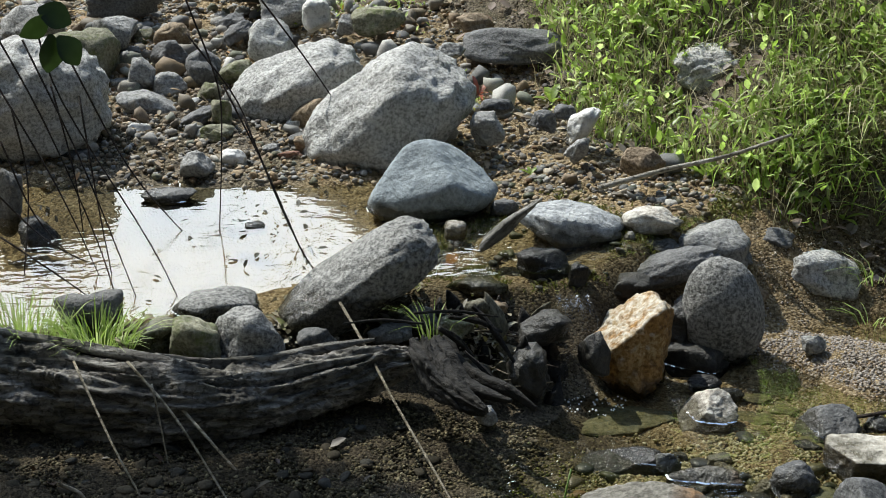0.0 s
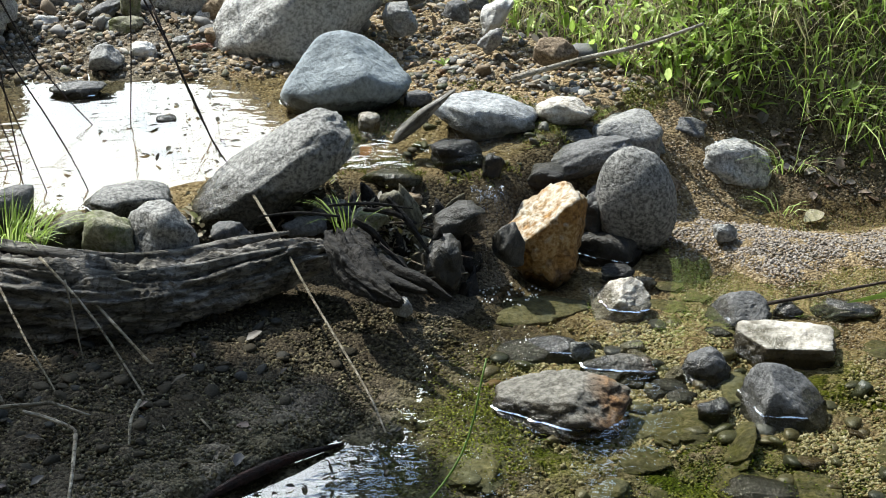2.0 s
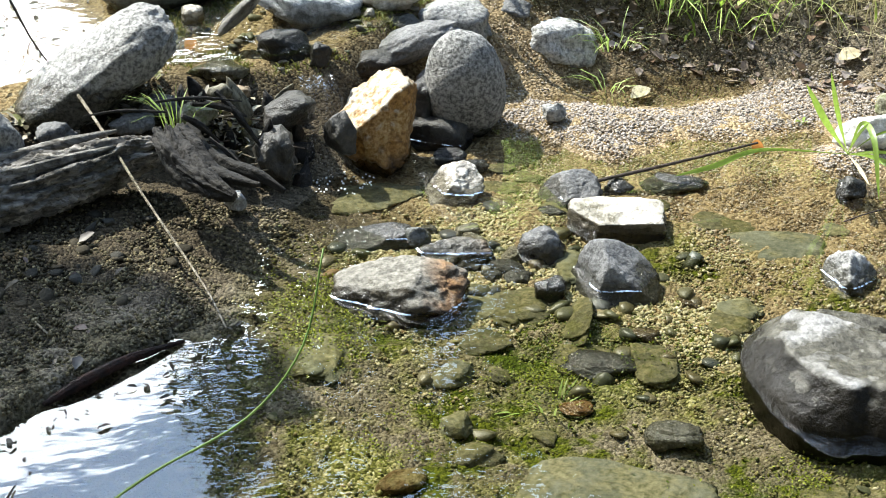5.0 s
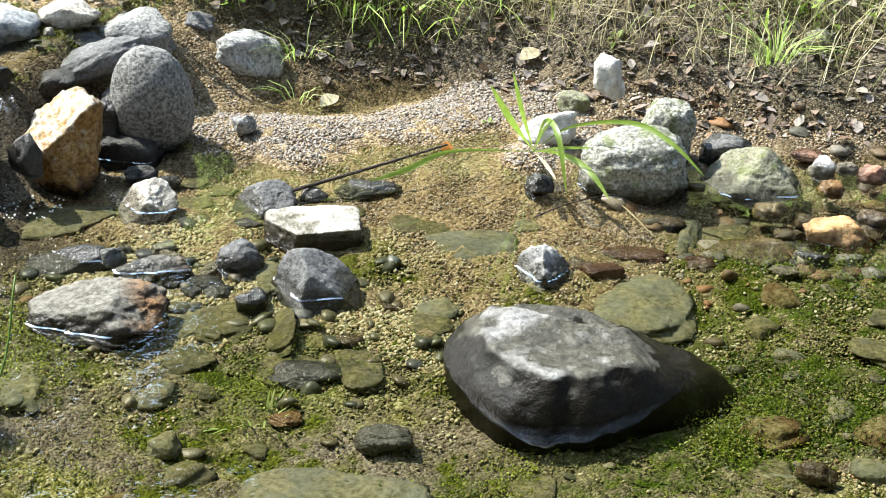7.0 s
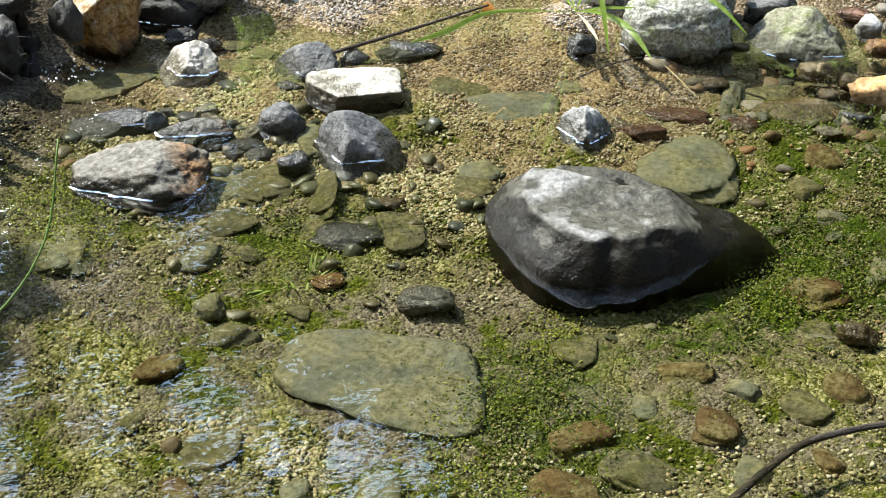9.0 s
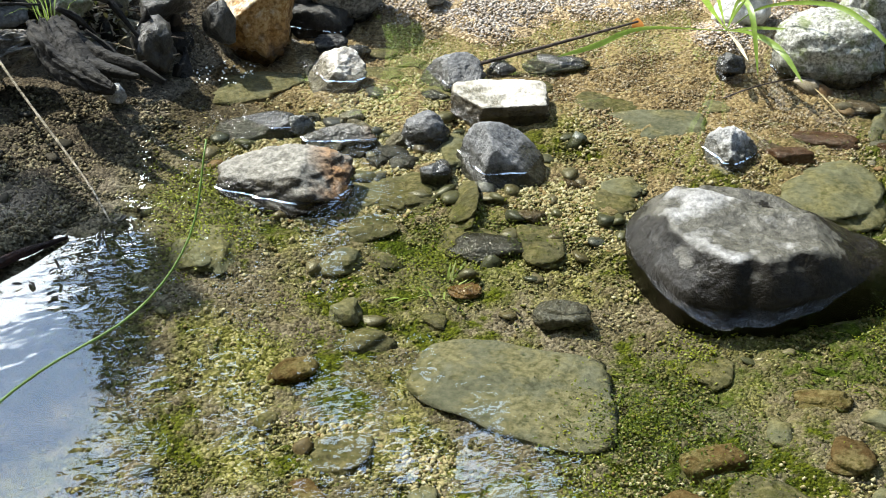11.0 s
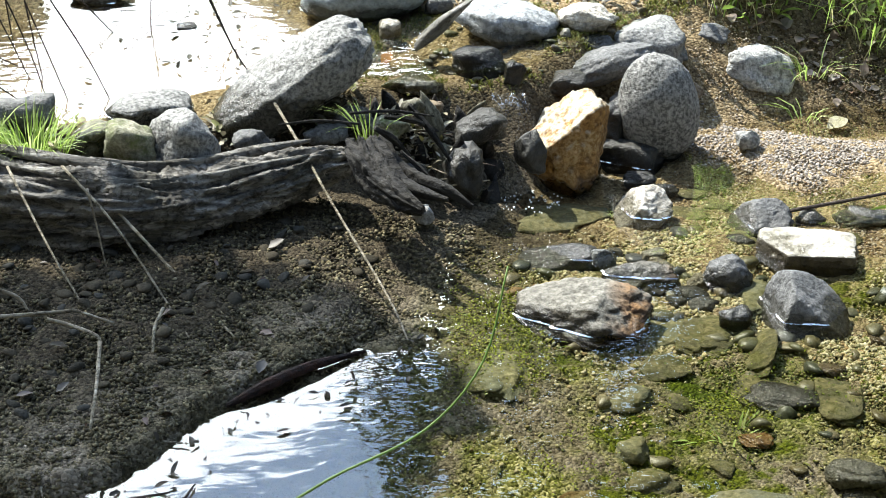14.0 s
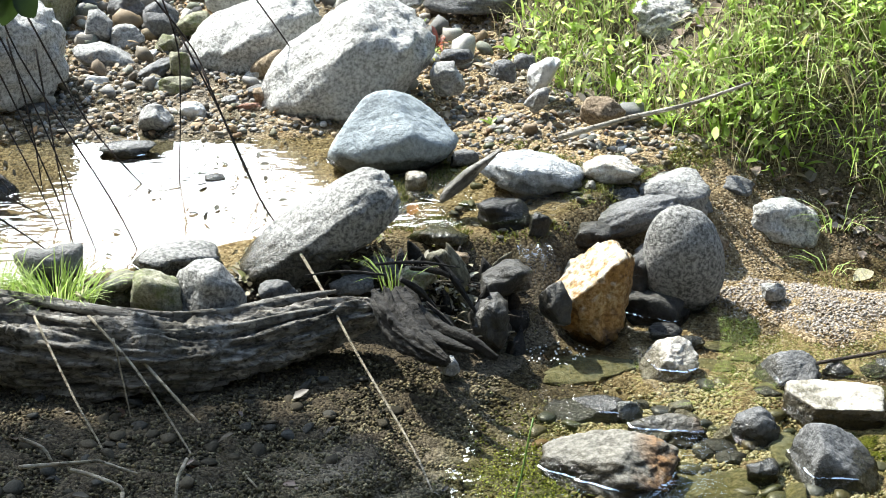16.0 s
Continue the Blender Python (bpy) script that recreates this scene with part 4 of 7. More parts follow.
stone("wetrock", (0.532, 3.514, 0.068), (0.032, 0.039, 0.059), 0, -9, 145, "dark wet stone between the oval and the ochre rock")
stone("slate", (0.684, 3.781, 0.136), (0.040, 0.030, 0.026), 0, -10, 146, "grey flat stone at the bank foot")
stone("slate", (0.795, 3.875, 0.139), (0.048, 0.032, 0.024), 0, -12, 147, "dark wet stone at the bank foot")
stone("wetrock", (0.420, 3.567, 0.142), (0.044, 0.032, 0.027), 0, -7, 148, "dark wet stone behind the ochre rock")
stone("darkrock", (0.564, 3.584, 0.091), (0.045, 0.038, 0.038), 0, -9, 149, "dark stone wedged behind the oval one")
stone("brownstone", (0.093, 4.998, 0.397), (0.059, 0.038, 0.028), 0, -1, 150, "brown flat stone in the gravel")
stone("greystone", (0.026, 4.754, 0.374), (0.040, 0.029, 0.024), 0, -0, 151, "grey stone in the gravel")
stone("slate", (0.327, 5.561, 0.604), (0.041, 0.029, 0.024), 0, -3, 152, "dark stone at the grass edge")
stone("slate", (0.143, 4.398, 0.313), (0.045, 0.029, 0.022), 0, -2, 153, "dark muddy stone in the gravel")
stone("greystone", (0.467, 3.076, -0.028), (0.023, 0.016, 0.013), 0, -9, 154, "small grey stone in the shallows")
stone("darkrock", (0.562, 2.907, -0.030), (0.028, 0.020, 0.016), 0, -11, 155, "small dark stone in the shallows")
stone("slate", (0.626, 2.869, -0.027), (0.025, 0.017, 0.013), 0, -12, 156, "small dark stone in the shallows")
stone("creamstone", (0.552, 3.018, -0.023), (0.023, 0.017, 0.014), 0, -10, 157, "small pale stone in the shallows")
stone("slate", (0.733, 3.104, -0.020), (0.033, 0.022, 0.016), 0, -13, 158, "wet flat stone by the pale one")
stone("sub", (0.948, 3.093, -0.017), (0.030, 0.033, 0.005), 0, -17, 159, "olive stone at the sand edge")
stone("sub", (0.723, 3.291, -0.022), (0.031, 0.032, 0.005), 0, -12, 160, "olive stone under water by the sand")
stone("darkrock", (0.614, 3.325, -0.011), (0.028, 0.019, 0.015), 0, -10, 161, "dark stone under the oval one")
stone("wetrock", (0.563, 3.374, -0.007), (0.037, 0.026, 0.021), 0, -9, 162, "wet dark stone under the oval one")
stone("brownstone", (1.327, 2.751, -0.027), (0.034, 0.025, 0.022), 0, -26, 163, "brown stone beside the mottled one")
stone("subgrey", (1.594, 2.819, -0.034), (0.026, 0.113, 0.018), 0, -29, 164, "dark flat wood-like slab in the channel")
stone("redstone", (1.570, 2.708, -0.027), (0.035, 0.026, 0.022), 0, -30, 165, "reddish submerged stone in the channel")
stone("brownstone", (1.803, 2.757, -0.019), (0.036, 0.025, 0.019), 0, -33, 166, "brown stone in the channel")
stone("sub", (1.734, 2.873, -0.026), (0.034, 0.040, 0.006), 0, -31, 167, "olive stone in the channel")
stone("brownstone", (1.954, 2.715, -0.018), (0.036, 0.025, 0.019), 0, -36, 168, "brown stone by the orange one")
stone("subgrey", (0.714, 2.865, -0.038), (0.029, 0.076, 0.013), 0, -14, 171, "submerged olive slab standing beside a dark stone")
stone("sub", (0.613, 2.769, -0.069), (0.052, 0.073, 0.013), 0, -12, 172, "dark submerged stone among others")
stone("subgrey", (0.533, 2.773, -0.050), (0.043, 0.061, 0.011), 0, -11, 173, "grey-green submerged stone behind the rusty boulder")
stone("subgrey", (0.218, 2.607, -0.025), (0.040, 0.073, 0.014), 0, -5, 174, "greenish stone under the reflections")
stone("whitestone", (0.547, 3.049, -0.019), (0.026, 0.020, 0.016), 0, -10, 175, "small white angular stone in the shallows", facets=5)
stone("whitestone", (0.579, 2.984, -0.028), (0.034, 0.018, 0.008), -38, -11, 176, "white splinter of stone in the shallows", facets=4)
stone("darkrock", (0.593, 2.894, -0.027), (0.039, 0.025, 0.016), 0, -12, 177, "dark wet stone in the shallows", facets=5)
stone("slate", (0.615, 2.855, -0.028), (0.031, 0.021, 0.015), 0, -12, 178, "glinting dark stone in the shallows", facets=5)
stone("darkrock", (0.565, 2.872, -0.036), (0.027, 0.021, 0.018), 0, -11, 179, "dark stone between larger ones", facets=5)
stone("creamstone", (0.618, 2.931, -0.019), (0.024, 0.020, 0.019), 0, -12, 180, "small tan stone in the shallows", facets=4)
stone("sub", (1.044, 3.009, -0.015), (0.044, 0.042, 0.007), 0, -19, 181, "olive flat stone at the sand edge")
stone("darkrock", (0.963, 3.186, -0.017), (0.036, 0.024, 0.017), 0, -17, 182, "dark stone by the twig", facets=5)
stone("sub", (0.741, 3.112, -0.025), (0.035, 0.037, 0.006), 0, -13, 183, "olive stone by the dark one")
stone("brownstone", (1.564, 2.695, -0.032), (0.034, 0.026, 0.022), 0, -30, 184, "brown stone on the gravel bed")
stone("redstone", (1.350, 2.716, -0.038), (0.051, 0.029, 0.015), 0, -26, 185, "reddish flat stone beside the grey one")
stone("subgrey", (1.404, 2.052, -0.057), (0.044, 0.030, 0.006), 0, -34, 186, "pale flat stone on the weedy bed")
stone("greystone", (1.889, 2.692, -0.037), (0.042, 0.025, 0.016), 0, -35, 187, "grey stone under the channel water", facets=4)
stone("whitestone", (1.864, 2.627, -0.040), (0.030, 0.019, 0.013), 0, -35, 188, "pale stone under the channel water", facets=4)
stone("creamstone", (1.710, 2.620, -0.040), (0.035, 0.021, 0.013), 0, -33, 189, "tan stone under the channel water", facets=4)
stone("greystone", (-0.769, 4.708, 0.288), (0.049, 0.038, 0.035), 0, 9, 190, "grey angular cobble behind the pool", facets=6)
stone("slate", (-0.792, 4.881, 0.333), (0.055, 0.044, 0.042), 0, 9, 191, "dark angular stone behind the pool", facets=6)
stone("slate", (-0.684, 4.797, 0.314), (0.049, 0.047, 0.054), 40, 8, 192, "grey wedge of stone among cobbles", facets=6)
stone("greystone", (-0.961, 4.966, 0.371), (0.068, 0.054, 0.051), 0, 11, 193, "grey angular stone above the pool", facets=6)
stone("granite", (-0.494, 4.857, 0.373), (0.066, 0.061, 0.066), 0, 6, 194, "pale speckled granite cobble", facets=2)
stone("slate", (-0.617, 5.074, 0.347), (0.052, 0.031, 0.022), 35, 7, 195, "grey slate slab behind the cobbles", facets=4, boxy=3)
stone("brownstone", (-0.339, 4.458, 0.280), (0.069, 0.047, 0.037), 30, 4, 196, "tan stone in front of the cracked boulder", facets=4)
stone("brownstone", (-0.812, 5.072, 0.345), (0.052, 0.037, 0.031), 0, 9, 197, "rusty brown cobble lying in the gravel", facets=5)
stone("darkrock", (-0.355, 4.342, 0.237), (0.052, 0.031, 0.021), 0, 5, 198, "dark stone at the water edge", facets=5)
stone("slate", (-0.669, 3.993, 0.205), (0.070, 0.035, 0.019), 0, 10, 199, "flat grey stone in the pool margin", facets=3)
stone("darkrock", (-0.442, 3.800, 0.192), (0.029, 0.020, 0.015), 0, 7, 200, "dark stone breaking the pool surface", facets=5)
stone("subgrey", (0.177, 2.593, -0.024), (0.040, 0.054, 0.011), 0, -4, 202, "olive rounded stone under the reflections")
stone("greystone", (0.782, 2.321, -0.045), (0.043, 0.030, 0.021), 0, -19, 203, "mottled white and grey stone on the bed", facets=4)
stone("sub", (0.684, 2.584, -0.049), (0.056, 0.047, 0.009), 0, -15, 204, "dark flat stone on the bed")
stone("subgrey", (1.002, 2.683, -0.073), (0.043, 0.045, 0.008), 0, -20, 205, "grey-green stone behind the gravel")
stone("sub", (0.345, 2.055, -0.060), (0.052, 0.047, 0.012), 0, -10, 206, "algae-covered stone close to the viewer")
stone("brownstone", (1.581, 2.889, -0.021), (0.042, 0.023, 0.012), 0, -29, 207, "wet brown stone below the granite boulder", facets=4)
stone("ochre", (1.700, 2.997, -0.007), (0.025, 0.018, 0.016), 0, -30, 208, "small tan stone below the granite boulder", facets=4)
stone("ochre", (1.805, 2.848, -0.003), (0.039, 0.027, 0.021), 0, -32, 209, "olive tan stone in the channel", facets=4)
stone("wetrock", (1.834, 3.115, 0.024), (0.058, 0.040, 0.031), 0, -30, 210, "dark wet stone by the granite boulder", facets=4)
stone("darkrock", (1.366, 3.073, 0.006), (0.032, 0.027, 0.027), 0, -24, 211, "dark lump in the sand under the plantain")
stone("subgrey", (1.291, 2.966, -0.007), (0.035, 0.033, 0.005), 0, -24, 212, "olive flat stone in the sand")
stone("brownstone", (1.875, 2.801, -0.017), (0.037, 0.024, 0.017), 0, -34, 213, "brown wet stone in the channel", facets=5)
stone("darkrock", (1.792, 2.711, -0.027), (0.036, 0.023, 0.016), 0, -33, 214, "dark wet stone in the channel", facets=5)
stone("creamstone", (2.077, 2.990, -0.001), (0.029, 0.019, 0.015), 0, -35, 215, "pale broken stone in the channel", facets=5)
stone("brownstone", (1.995, 2.751, -0.008), (0.037, 0.029, 0.027), 0, -36, 216, "brown broken stone in the channel", facets=5)
stone("redstone", (2.014, 3.060, 0.010), (0.039, 0.022, 0.012), 0, -33, 217, "reddish flat stone by the channel", facets=4)
stone("redstone", (1.455, 2.781, -0.042), (0.069, 0.032, 0.010), 0, -28, 218, "reddish slab in front of the sand", facets=3)


def build_big_rock():
    """The low dark boulder: a flat top, steep wet flanks, a ledge behind and a tail that dips under water."""
    cx, cy = 1.13, 2.36
    angles = [-30, -11, 25, 60, 95, 128, 156, 181, 214, 233, 255, 283, 322, 349, 385]
    reach = [0.19, 0.25, 0.20, 0.19, 0.22, 0.245, 0.22, 0.193, 0.20, 0.178, 0.169, 0.153, 0.185, 0.25, 0.20]
    verts, faces, steps, rings = [], [], 144, 46
    for j in range(rings):
        u = j / (rings - 1)
        for i in range(steps):
            deg = -30 + 360 * i / steps
            a = radians(deg)
            edge = float(np.interp(deg, angles, reach))
            near = sum(float(np.interp(deg + d, angles, reach, period=360)) for d in (-14, -7, 7, 14)) / 4
            edge = 0.4 * edge + 0.6 * near
            for at, wide, deep in ((246, 8, 0.012), (290, 7, 0.008), (198, 9, 0.006)):
                edge -= deep * math.exp(-((deg - at) / wide) ** 2)
            tail = math.exp(-(((deg + 10 + 180) % 360 - 180) / 32) ** 2)
            if u < 0.7:
                q = u / 0.7
                x, y = cx + edge * q * math.cos(a), cy + edge * q * math.sin(a)
                top = 0.072 - 0.14 * max(0.0, x - cx - 0.05) ** 1.15 + 0.06 * (y - cy)
                brow = 0.70 + 0.10 * noise.noise(Vector((math.cos(a) * 2.1, math.sin(a) * 2.1, 4.0))) - 0.25 * tail
                z = top * min(1.0, (1 - q) / (1 - brow)) ** 0.85
                behind = (x - 1.03) * 0.55 + (y - 2.515) * 0.83       # ledge beyond a groove
                z -= 0.022 * min(1.0, max(0.0, behind / 0.012)) * (1 - q ** 5)
                z -= 0.018 * math.exp(-((behind - 0.004) / 0.009) ** 2) * (1 - q ** 5)
            else:
                w = (u - 0.7) / 0.3
                out = edge * (1 + w * (0.55 * tail - 0.07 * (1 - tail)))
                x, y = cx + out * math.cos(a), cy + out * math.sin(a)
                z = -0.13 * w ** (1 + 0.6 * tail)
            d = Vector((x * 9, y * 9, z * 9))
            lump = 0.010 * noise.noise(d) + 0.006 * noise.noise(d * 2.3) + 0.0022 * noise.noise(d * 6.1) + 0.0012 * noise.noise(d * 15)
            verts.append((x + lump * 0.6 * math.cos(a) * u, y + lump * 0.6 * math.sin(a) * u, z + lump * (1 if u < 0.7 else 0.3)))
    for j in range(rings - 1):
        for i in range(steps):
            k = (i + 1) % steps
            faces.append((j * steps + i, (j + 1) * steps + i, (j + 1) * steps + k, j * steps + k))
    faces.append(tuple((rings - 1) * steps + i for i in range(steps)))
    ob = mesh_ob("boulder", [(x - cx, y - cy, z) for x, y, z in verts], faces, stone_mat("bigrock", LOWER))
    ob.location = (cx, cy, 0)
    tagged(ob, "large smooth dark boulder with top painted pale as dry and sunlit", "boulder")


build_big_rock()


def build_bed_stones():
    """Flat stones half buried in the gravel under water."""
    r = random.Random(91)
    taken = [(o.location.x, o.location.y, max(o.dimensions) / 2) for o in scene.objects if o.get("category") in ("stone", "boulder")]
    made = 0
    while made < 60:
        x, y = r.uniform(0.2, 2.0), r.uniform(1.6, 3.0)
        w = r.uniform(0.025, 0.06)
        if y > bed_y(x) - 0.1 or x < 0.15 + 0.5 * (y - 2.0) or any(math.hypot(x - a, y - b) < c + w for a, b, c in taken):
            continue
        taken.append((x, y, w))
        kind, look_of = r.choice((("sub", "olive"), ("subgrey", "grey-green"), ("subgrey", "silted grey-green"), ("subrust", "brown"), ("subrust", "rusty brown"), ("sub", "dark olive")))
        h = w * r.uniform(0.22, 0.4)
        stone(kind, (x, y, float(height(x, y)) + 0.25 * h), (w, w * r.uniform(0.6, 0.9), h), r.uniform(-10, 10), r.uniform(0, 180), 300 + made, f"flat {look_of} stone half buried in the streambed", detail=3, facets=4, boxy=3, rough=1.2)
        made += 1


build_bed_stones()


# ---- scattered grains, pebbles and litter ----
def base_pebbles(count, subdivisions, seed):
    """A few small stone shapes as vertex and face arrays."""
    shapes = []
    for i in range(count):
        bm = bmesh.new()
        bmesh.ops.create_icosphere(bm, subdivisions=subdivisions, radius=1)
        o = Vector((seed + i * 2.7, i * 1.9, seed))
        cuts = [noise.random_unit_vector() for _ in range(6)] if subdivisions > 1 else []
        for v in bm.verts:
            n = v.co.normalized()
            q = 1 + 0.45 * noise.noise(n * 1.1 + o)
            for c in cuts:
                q = min(q, 0.54 / max(0.05, n.dot(c)))
            v.co = n * q
        bm.verts.index_update()
        shapes.append((np.array([v.co[:] for v in bm.verts]), np.array([[v.index for v in f.verts] for f in bm.faces])))
        bm.free()
    return shapes


def chips(count, seed):
    """Cheap eight-sided grains."""
    r = np.random.RandomState(seed)
    V = np.array([(1, 0, 0), (-1, 0, 0), (0, 1, 0), (0, -1, 0), (0, 0, 1), (0, 0, -1)], float)
    Fc = np.array([(0, 2, 4), (2, 1, 4), (1, 3, 4), (3, 0, 4), (2, 0, 5), (1, 2, 5), (3, 1, 5), (0, 3, 5)])
    return [(V * r.uniform(0.75, 1.2, (6, 1)) + r.normal(0, 0.12, (6, 3)), Fc) for _ in range(count)]


def scatter(name, pts, sizes, mat, label, shapes, flat=(0.55, 0.9), sink=0.3, seed=1, category="gravel"):
    """One mesh of many small stones at the given points."""
    r = np.random.RandomState(seed)
    verts, faces, start = [], [], 0
    pick = r.randint(0, len(shapes), len(pts))
    for k, (V, Fc) in enumerate(shapes):
        sel = pick == k
        n = int(sel.sum())
        if not n:
            continue
        s = sizes[sel]
        scale = np.stack([s * r.uniform(0.85, 1.25, n), s * r.uniform(0.7, 1.05, n), s * r.uniform(*flat, n)], -1)
        a, b = r.uniform(0, 6.283, n), r.normal(0, 0.3, n)
        q = V[None] * scale[:, None]
        x, z = q[..., 0] * np.cos(b)[:, None] + q[..., 2] * np.sin(b)[:, None], -q[..., 0] * np.sin(b)[:, None] + q[..., 2] * np.cos(b)[:, None]
        x, y = x * np.cos(a)[:, None] - q[..., 1] * np.sin(a)[:, None], x * np.sin(a)[:, None] + q[..., 1] * np.cos(a)[:, None]
        base = pts[sel]
        q = np.stack([x + base[:, :1], y + base[:, 1:2], z + (base[:, 2] + scale[:, 2] * (1 - 2 * sink))[:, None]], -1)
        verts.append(q.reshape(-1, 3))
        faces.append((Fc[None] + (start + np.arange(n) * len(V))[:, None, None]).reshape(-1, 3))
        start += n * len(V)
    ob = mesh_ob(name, np.concatenate(verts), np.concatenate(faces), mat)
    return tagged(ob, label, category, kind="stuff")


def spots(n, x0, x1, y0, y1, seed, keep):
    """Random points on the ground where keep(x, y) exceeds a random number."""
    r = np.random.RandomState(seed)
    out = []
    have = 0
    for _ in range(60):
        x, y = r.uniform(x0, x1, n), r.uniform(y0, y1, n)
        ok = r.uniform(0, 1, n) < keep(x, y)
        out.append(np.stack([x[ok], y[ok], height(x[ok], y[ok])], -1))
        have += int(ok.sum())
        if have >= n:
            break
    return np.concatenate(out)[:n]


GRAINS, PEBBLES, CHIPS = base_pebbles(6, 1, 3), base_pebbles(8, 2, 9), chips(8, 4)
TAN = [(0.15, 0.085, 0.042), (0.41, 0.325, 0.22), (0.30, 0.21, 0.115), (0.50, 0.435, 0.335), (0.19, 0.145, 0.095), (0.38, 0.26, 0.12), (0.57, 0.51, 0.43)]
GREEN = [(0.03, 0.036, 0.007), (0.32, 0.295, 0.11), (0.12, 0.13, 0.02), (0.40, 0.355, 0.19), (0.065, 0.085, 0.012), (0.20, 0.15, 0.06), (0.15, 0.15, 0.035)]
MUD = [(0.02, 0.018, 0.012), (0.07, 0.058, 0.038), (0.035, 0.030, 0.020), (0.14, 0.115, 0.07), (0.05, 0.042, 0.028), (0.025, 0.022, 0.016)]
MIXED = [(0.13, 0.13, 0.122), (0.34, 0.33, 0.31), (0.17, 0.14, 0.10), (0.42, 0.40, 0.36), (0.07, 0.072, 0.075), (0.24, 0.17, 0.10), (0.16, 0.17, 0.12), (0.5, 0.48, 0.44)]
BED = [(0.06, 0.065, 0.03), (0.13, 0.12, 0.065), (0.085, 0.065, 0.03), (0.17, 0.15, 0.09), (0.05, 0.055, 0.03), (0.17, 0.10, 0.035)]


def lower(x, y):
    return (1 - smooth(-0.12, 0.0, y - dam_y(x))) * (1 - smooth(-0.02, 0.1, y - bank_y(x)))


def build_gravel():
    r = np.random.RandomState(5)
    bar = lambda x, y: lower(x, y) * smooth(0.55, 0.8, x) * (1 - 0.85 * np.exp(-(((x - 1.02) / 0.44) ** 2 + ((y - 3.70) / 0.15) ** 2) ** 2)) * smooth(0.35, 0.0, bed_y(x) - y)
    p = spots(62000, 0.5, 2.4, 2.6, 3.95, 41, bar)
    scatter("coarse_sand", p, 0.0014 + 0.0032 * r.uniform(0, 1, len(p)) ** 2.2, grain_mat("sand_grains", TAN, 0.75), "coarse tan sand grains on the bar", CHIPS, sink=0.3, seed=2)
    dry = lambda x, y: bar(x, y) * smooth(0.0, 0.010, height(x, y)) * smooth(3.75, 3.6, y)
    p = spots(12000, 0.6, 1.6, 3.1, 3.8, 42, dry)
    scatter("dry_grit", p, 0.0020 + 0.0038 * r.uniform(0, 1, len(p)) ** 2, grain_mat("grit_grains", [(0.28, 0.235, 0.19), (0.40, 0.355, 0.305), (0.17, 0.135, 0.105), (0.46, 0.42, 0.37), (0.24, 0.195, 0.15)], 0.8), "pale grey and pinkish dry grit on top of the bar", CHIPS, sink=0.2, seed=17)
    bed = lambda x, y: lower(x, y) * smooth(0.0, 0.12, bed_y(x) - y) * smooth(-0.1, 0.3, x + 0.5 * (2.9 - y)) * (0.10 + 0.90 * smooth(-0.2, 0.35, waves(x, y, 71, 5))) * (1 - smooth(-0.15, 0.0, y - mud_y(x)))
    p = spots(50000, -0.2, 2.3, 1.5, 3.35, 43, bed)
    scatter("bed_gravel", p, 0.0018 + 0.0036 * r.uniform(0, 1, len(p)) ** 2, grain_mat("algae_grains", GREEN, 0.7), "yellow-green algae-coated gravel under clear water", CHIPS, sink=0.3, seed=3)
    cream = lambda x, y: bed(x, y) * np.maximum(smooth(-0.1, 0.3, waves(x, y, 72, 6)), smooth(1.95, 1.8, y) * smooth(0.8, 1.0, x)) * smooth(0.15, 0.4, x) * (1 - weedbed(x, y))
    p = spots(30000, 0.1, 2.3, 1.5, 3.3, 44, cream)
    scatter("cream_gravel", p, 0.0025 + 0.0045 * r.uniform(0, 1, len(p)) ** 2, grain_mat("cream_grains", [(0.50, 0.445, 0.28), (0.32, 0.275, 0.14), (0.60, 0.55, 0.39), (0.22, 0.20, 0.08), (0.44, 0.38, 0.22), (0.28, 0.18, 0.08)], 0.8), "cream and tan gravel in patches under water", CHIPS, sink=0.3, seed=15)
    # hollow and mud grains coloured darker, as gravel lying in shade
    hollow = lambda x, y: lower(x, y) * smooth(-0.3, -0.1, y - mud_y(x)) * (1 - 0.8 * smooth(0.2, 0.6, y - mud_y(x) + 0.08 * waves(x, y, 77, 9)))
    p = spots(26000, -1.0, 0.45, 1.9, 3.15, 48, hollow)
    scatter("hollow_gravel", p, 0.0018 + 0.0045 * r.uniform(0, 1, len(p)) ** 2, grain_mat("hollow_grains", [(0.03, 0.027, 0.017), (0.13, 0.112, 0.065), (0.06, 0.052, 0.03), (0.26, 0.225, 0.14), (0.09, 0.075, 0.042), (0.19, 0.155, 0.085)], 0.8, 0.08), "brown gravel in the shaded shallows by the log", CHIPS, sink=0.4, seed=14)
    mudz = lambda x, y: lower(x, y) * smooth(0.1, 0.3, y - mud_y(x))
    p = spots(8000, -1.0, 0.45, 1.9, 3.15, 47, mudz)
    scatter("mud_gravel", p, r.uniform(0.0015, 0.005, len(p)), grain_mat("mud_grains", MUD, 0.85, 0.05), "wet gravel toned dark with the shade of the hollow under the log", GRAINS, sink=0.4, seed=4)
    top = lambda x, y: smooth(0.02, 0.12, y - dam_y(x)) * (1 - smooth(0.0, 0.25, y - bank_y(x))) * smooth(0.193, 0.215, height(x, y)) * (1 - smooth(0.8, 1.2, x))
    p = spots(12000, -1.7, 1.0, 3.3, 5.9, 53, top)
    scatter("shore_gravel", p, r.uniform(0.003, 0.010, len(p)), grain_mat("shore_grains", TAN[:5] + MIXED[:3], 0.8), "tan gravel around the upper pool", GRAINS, sink=0.25, seed=5)
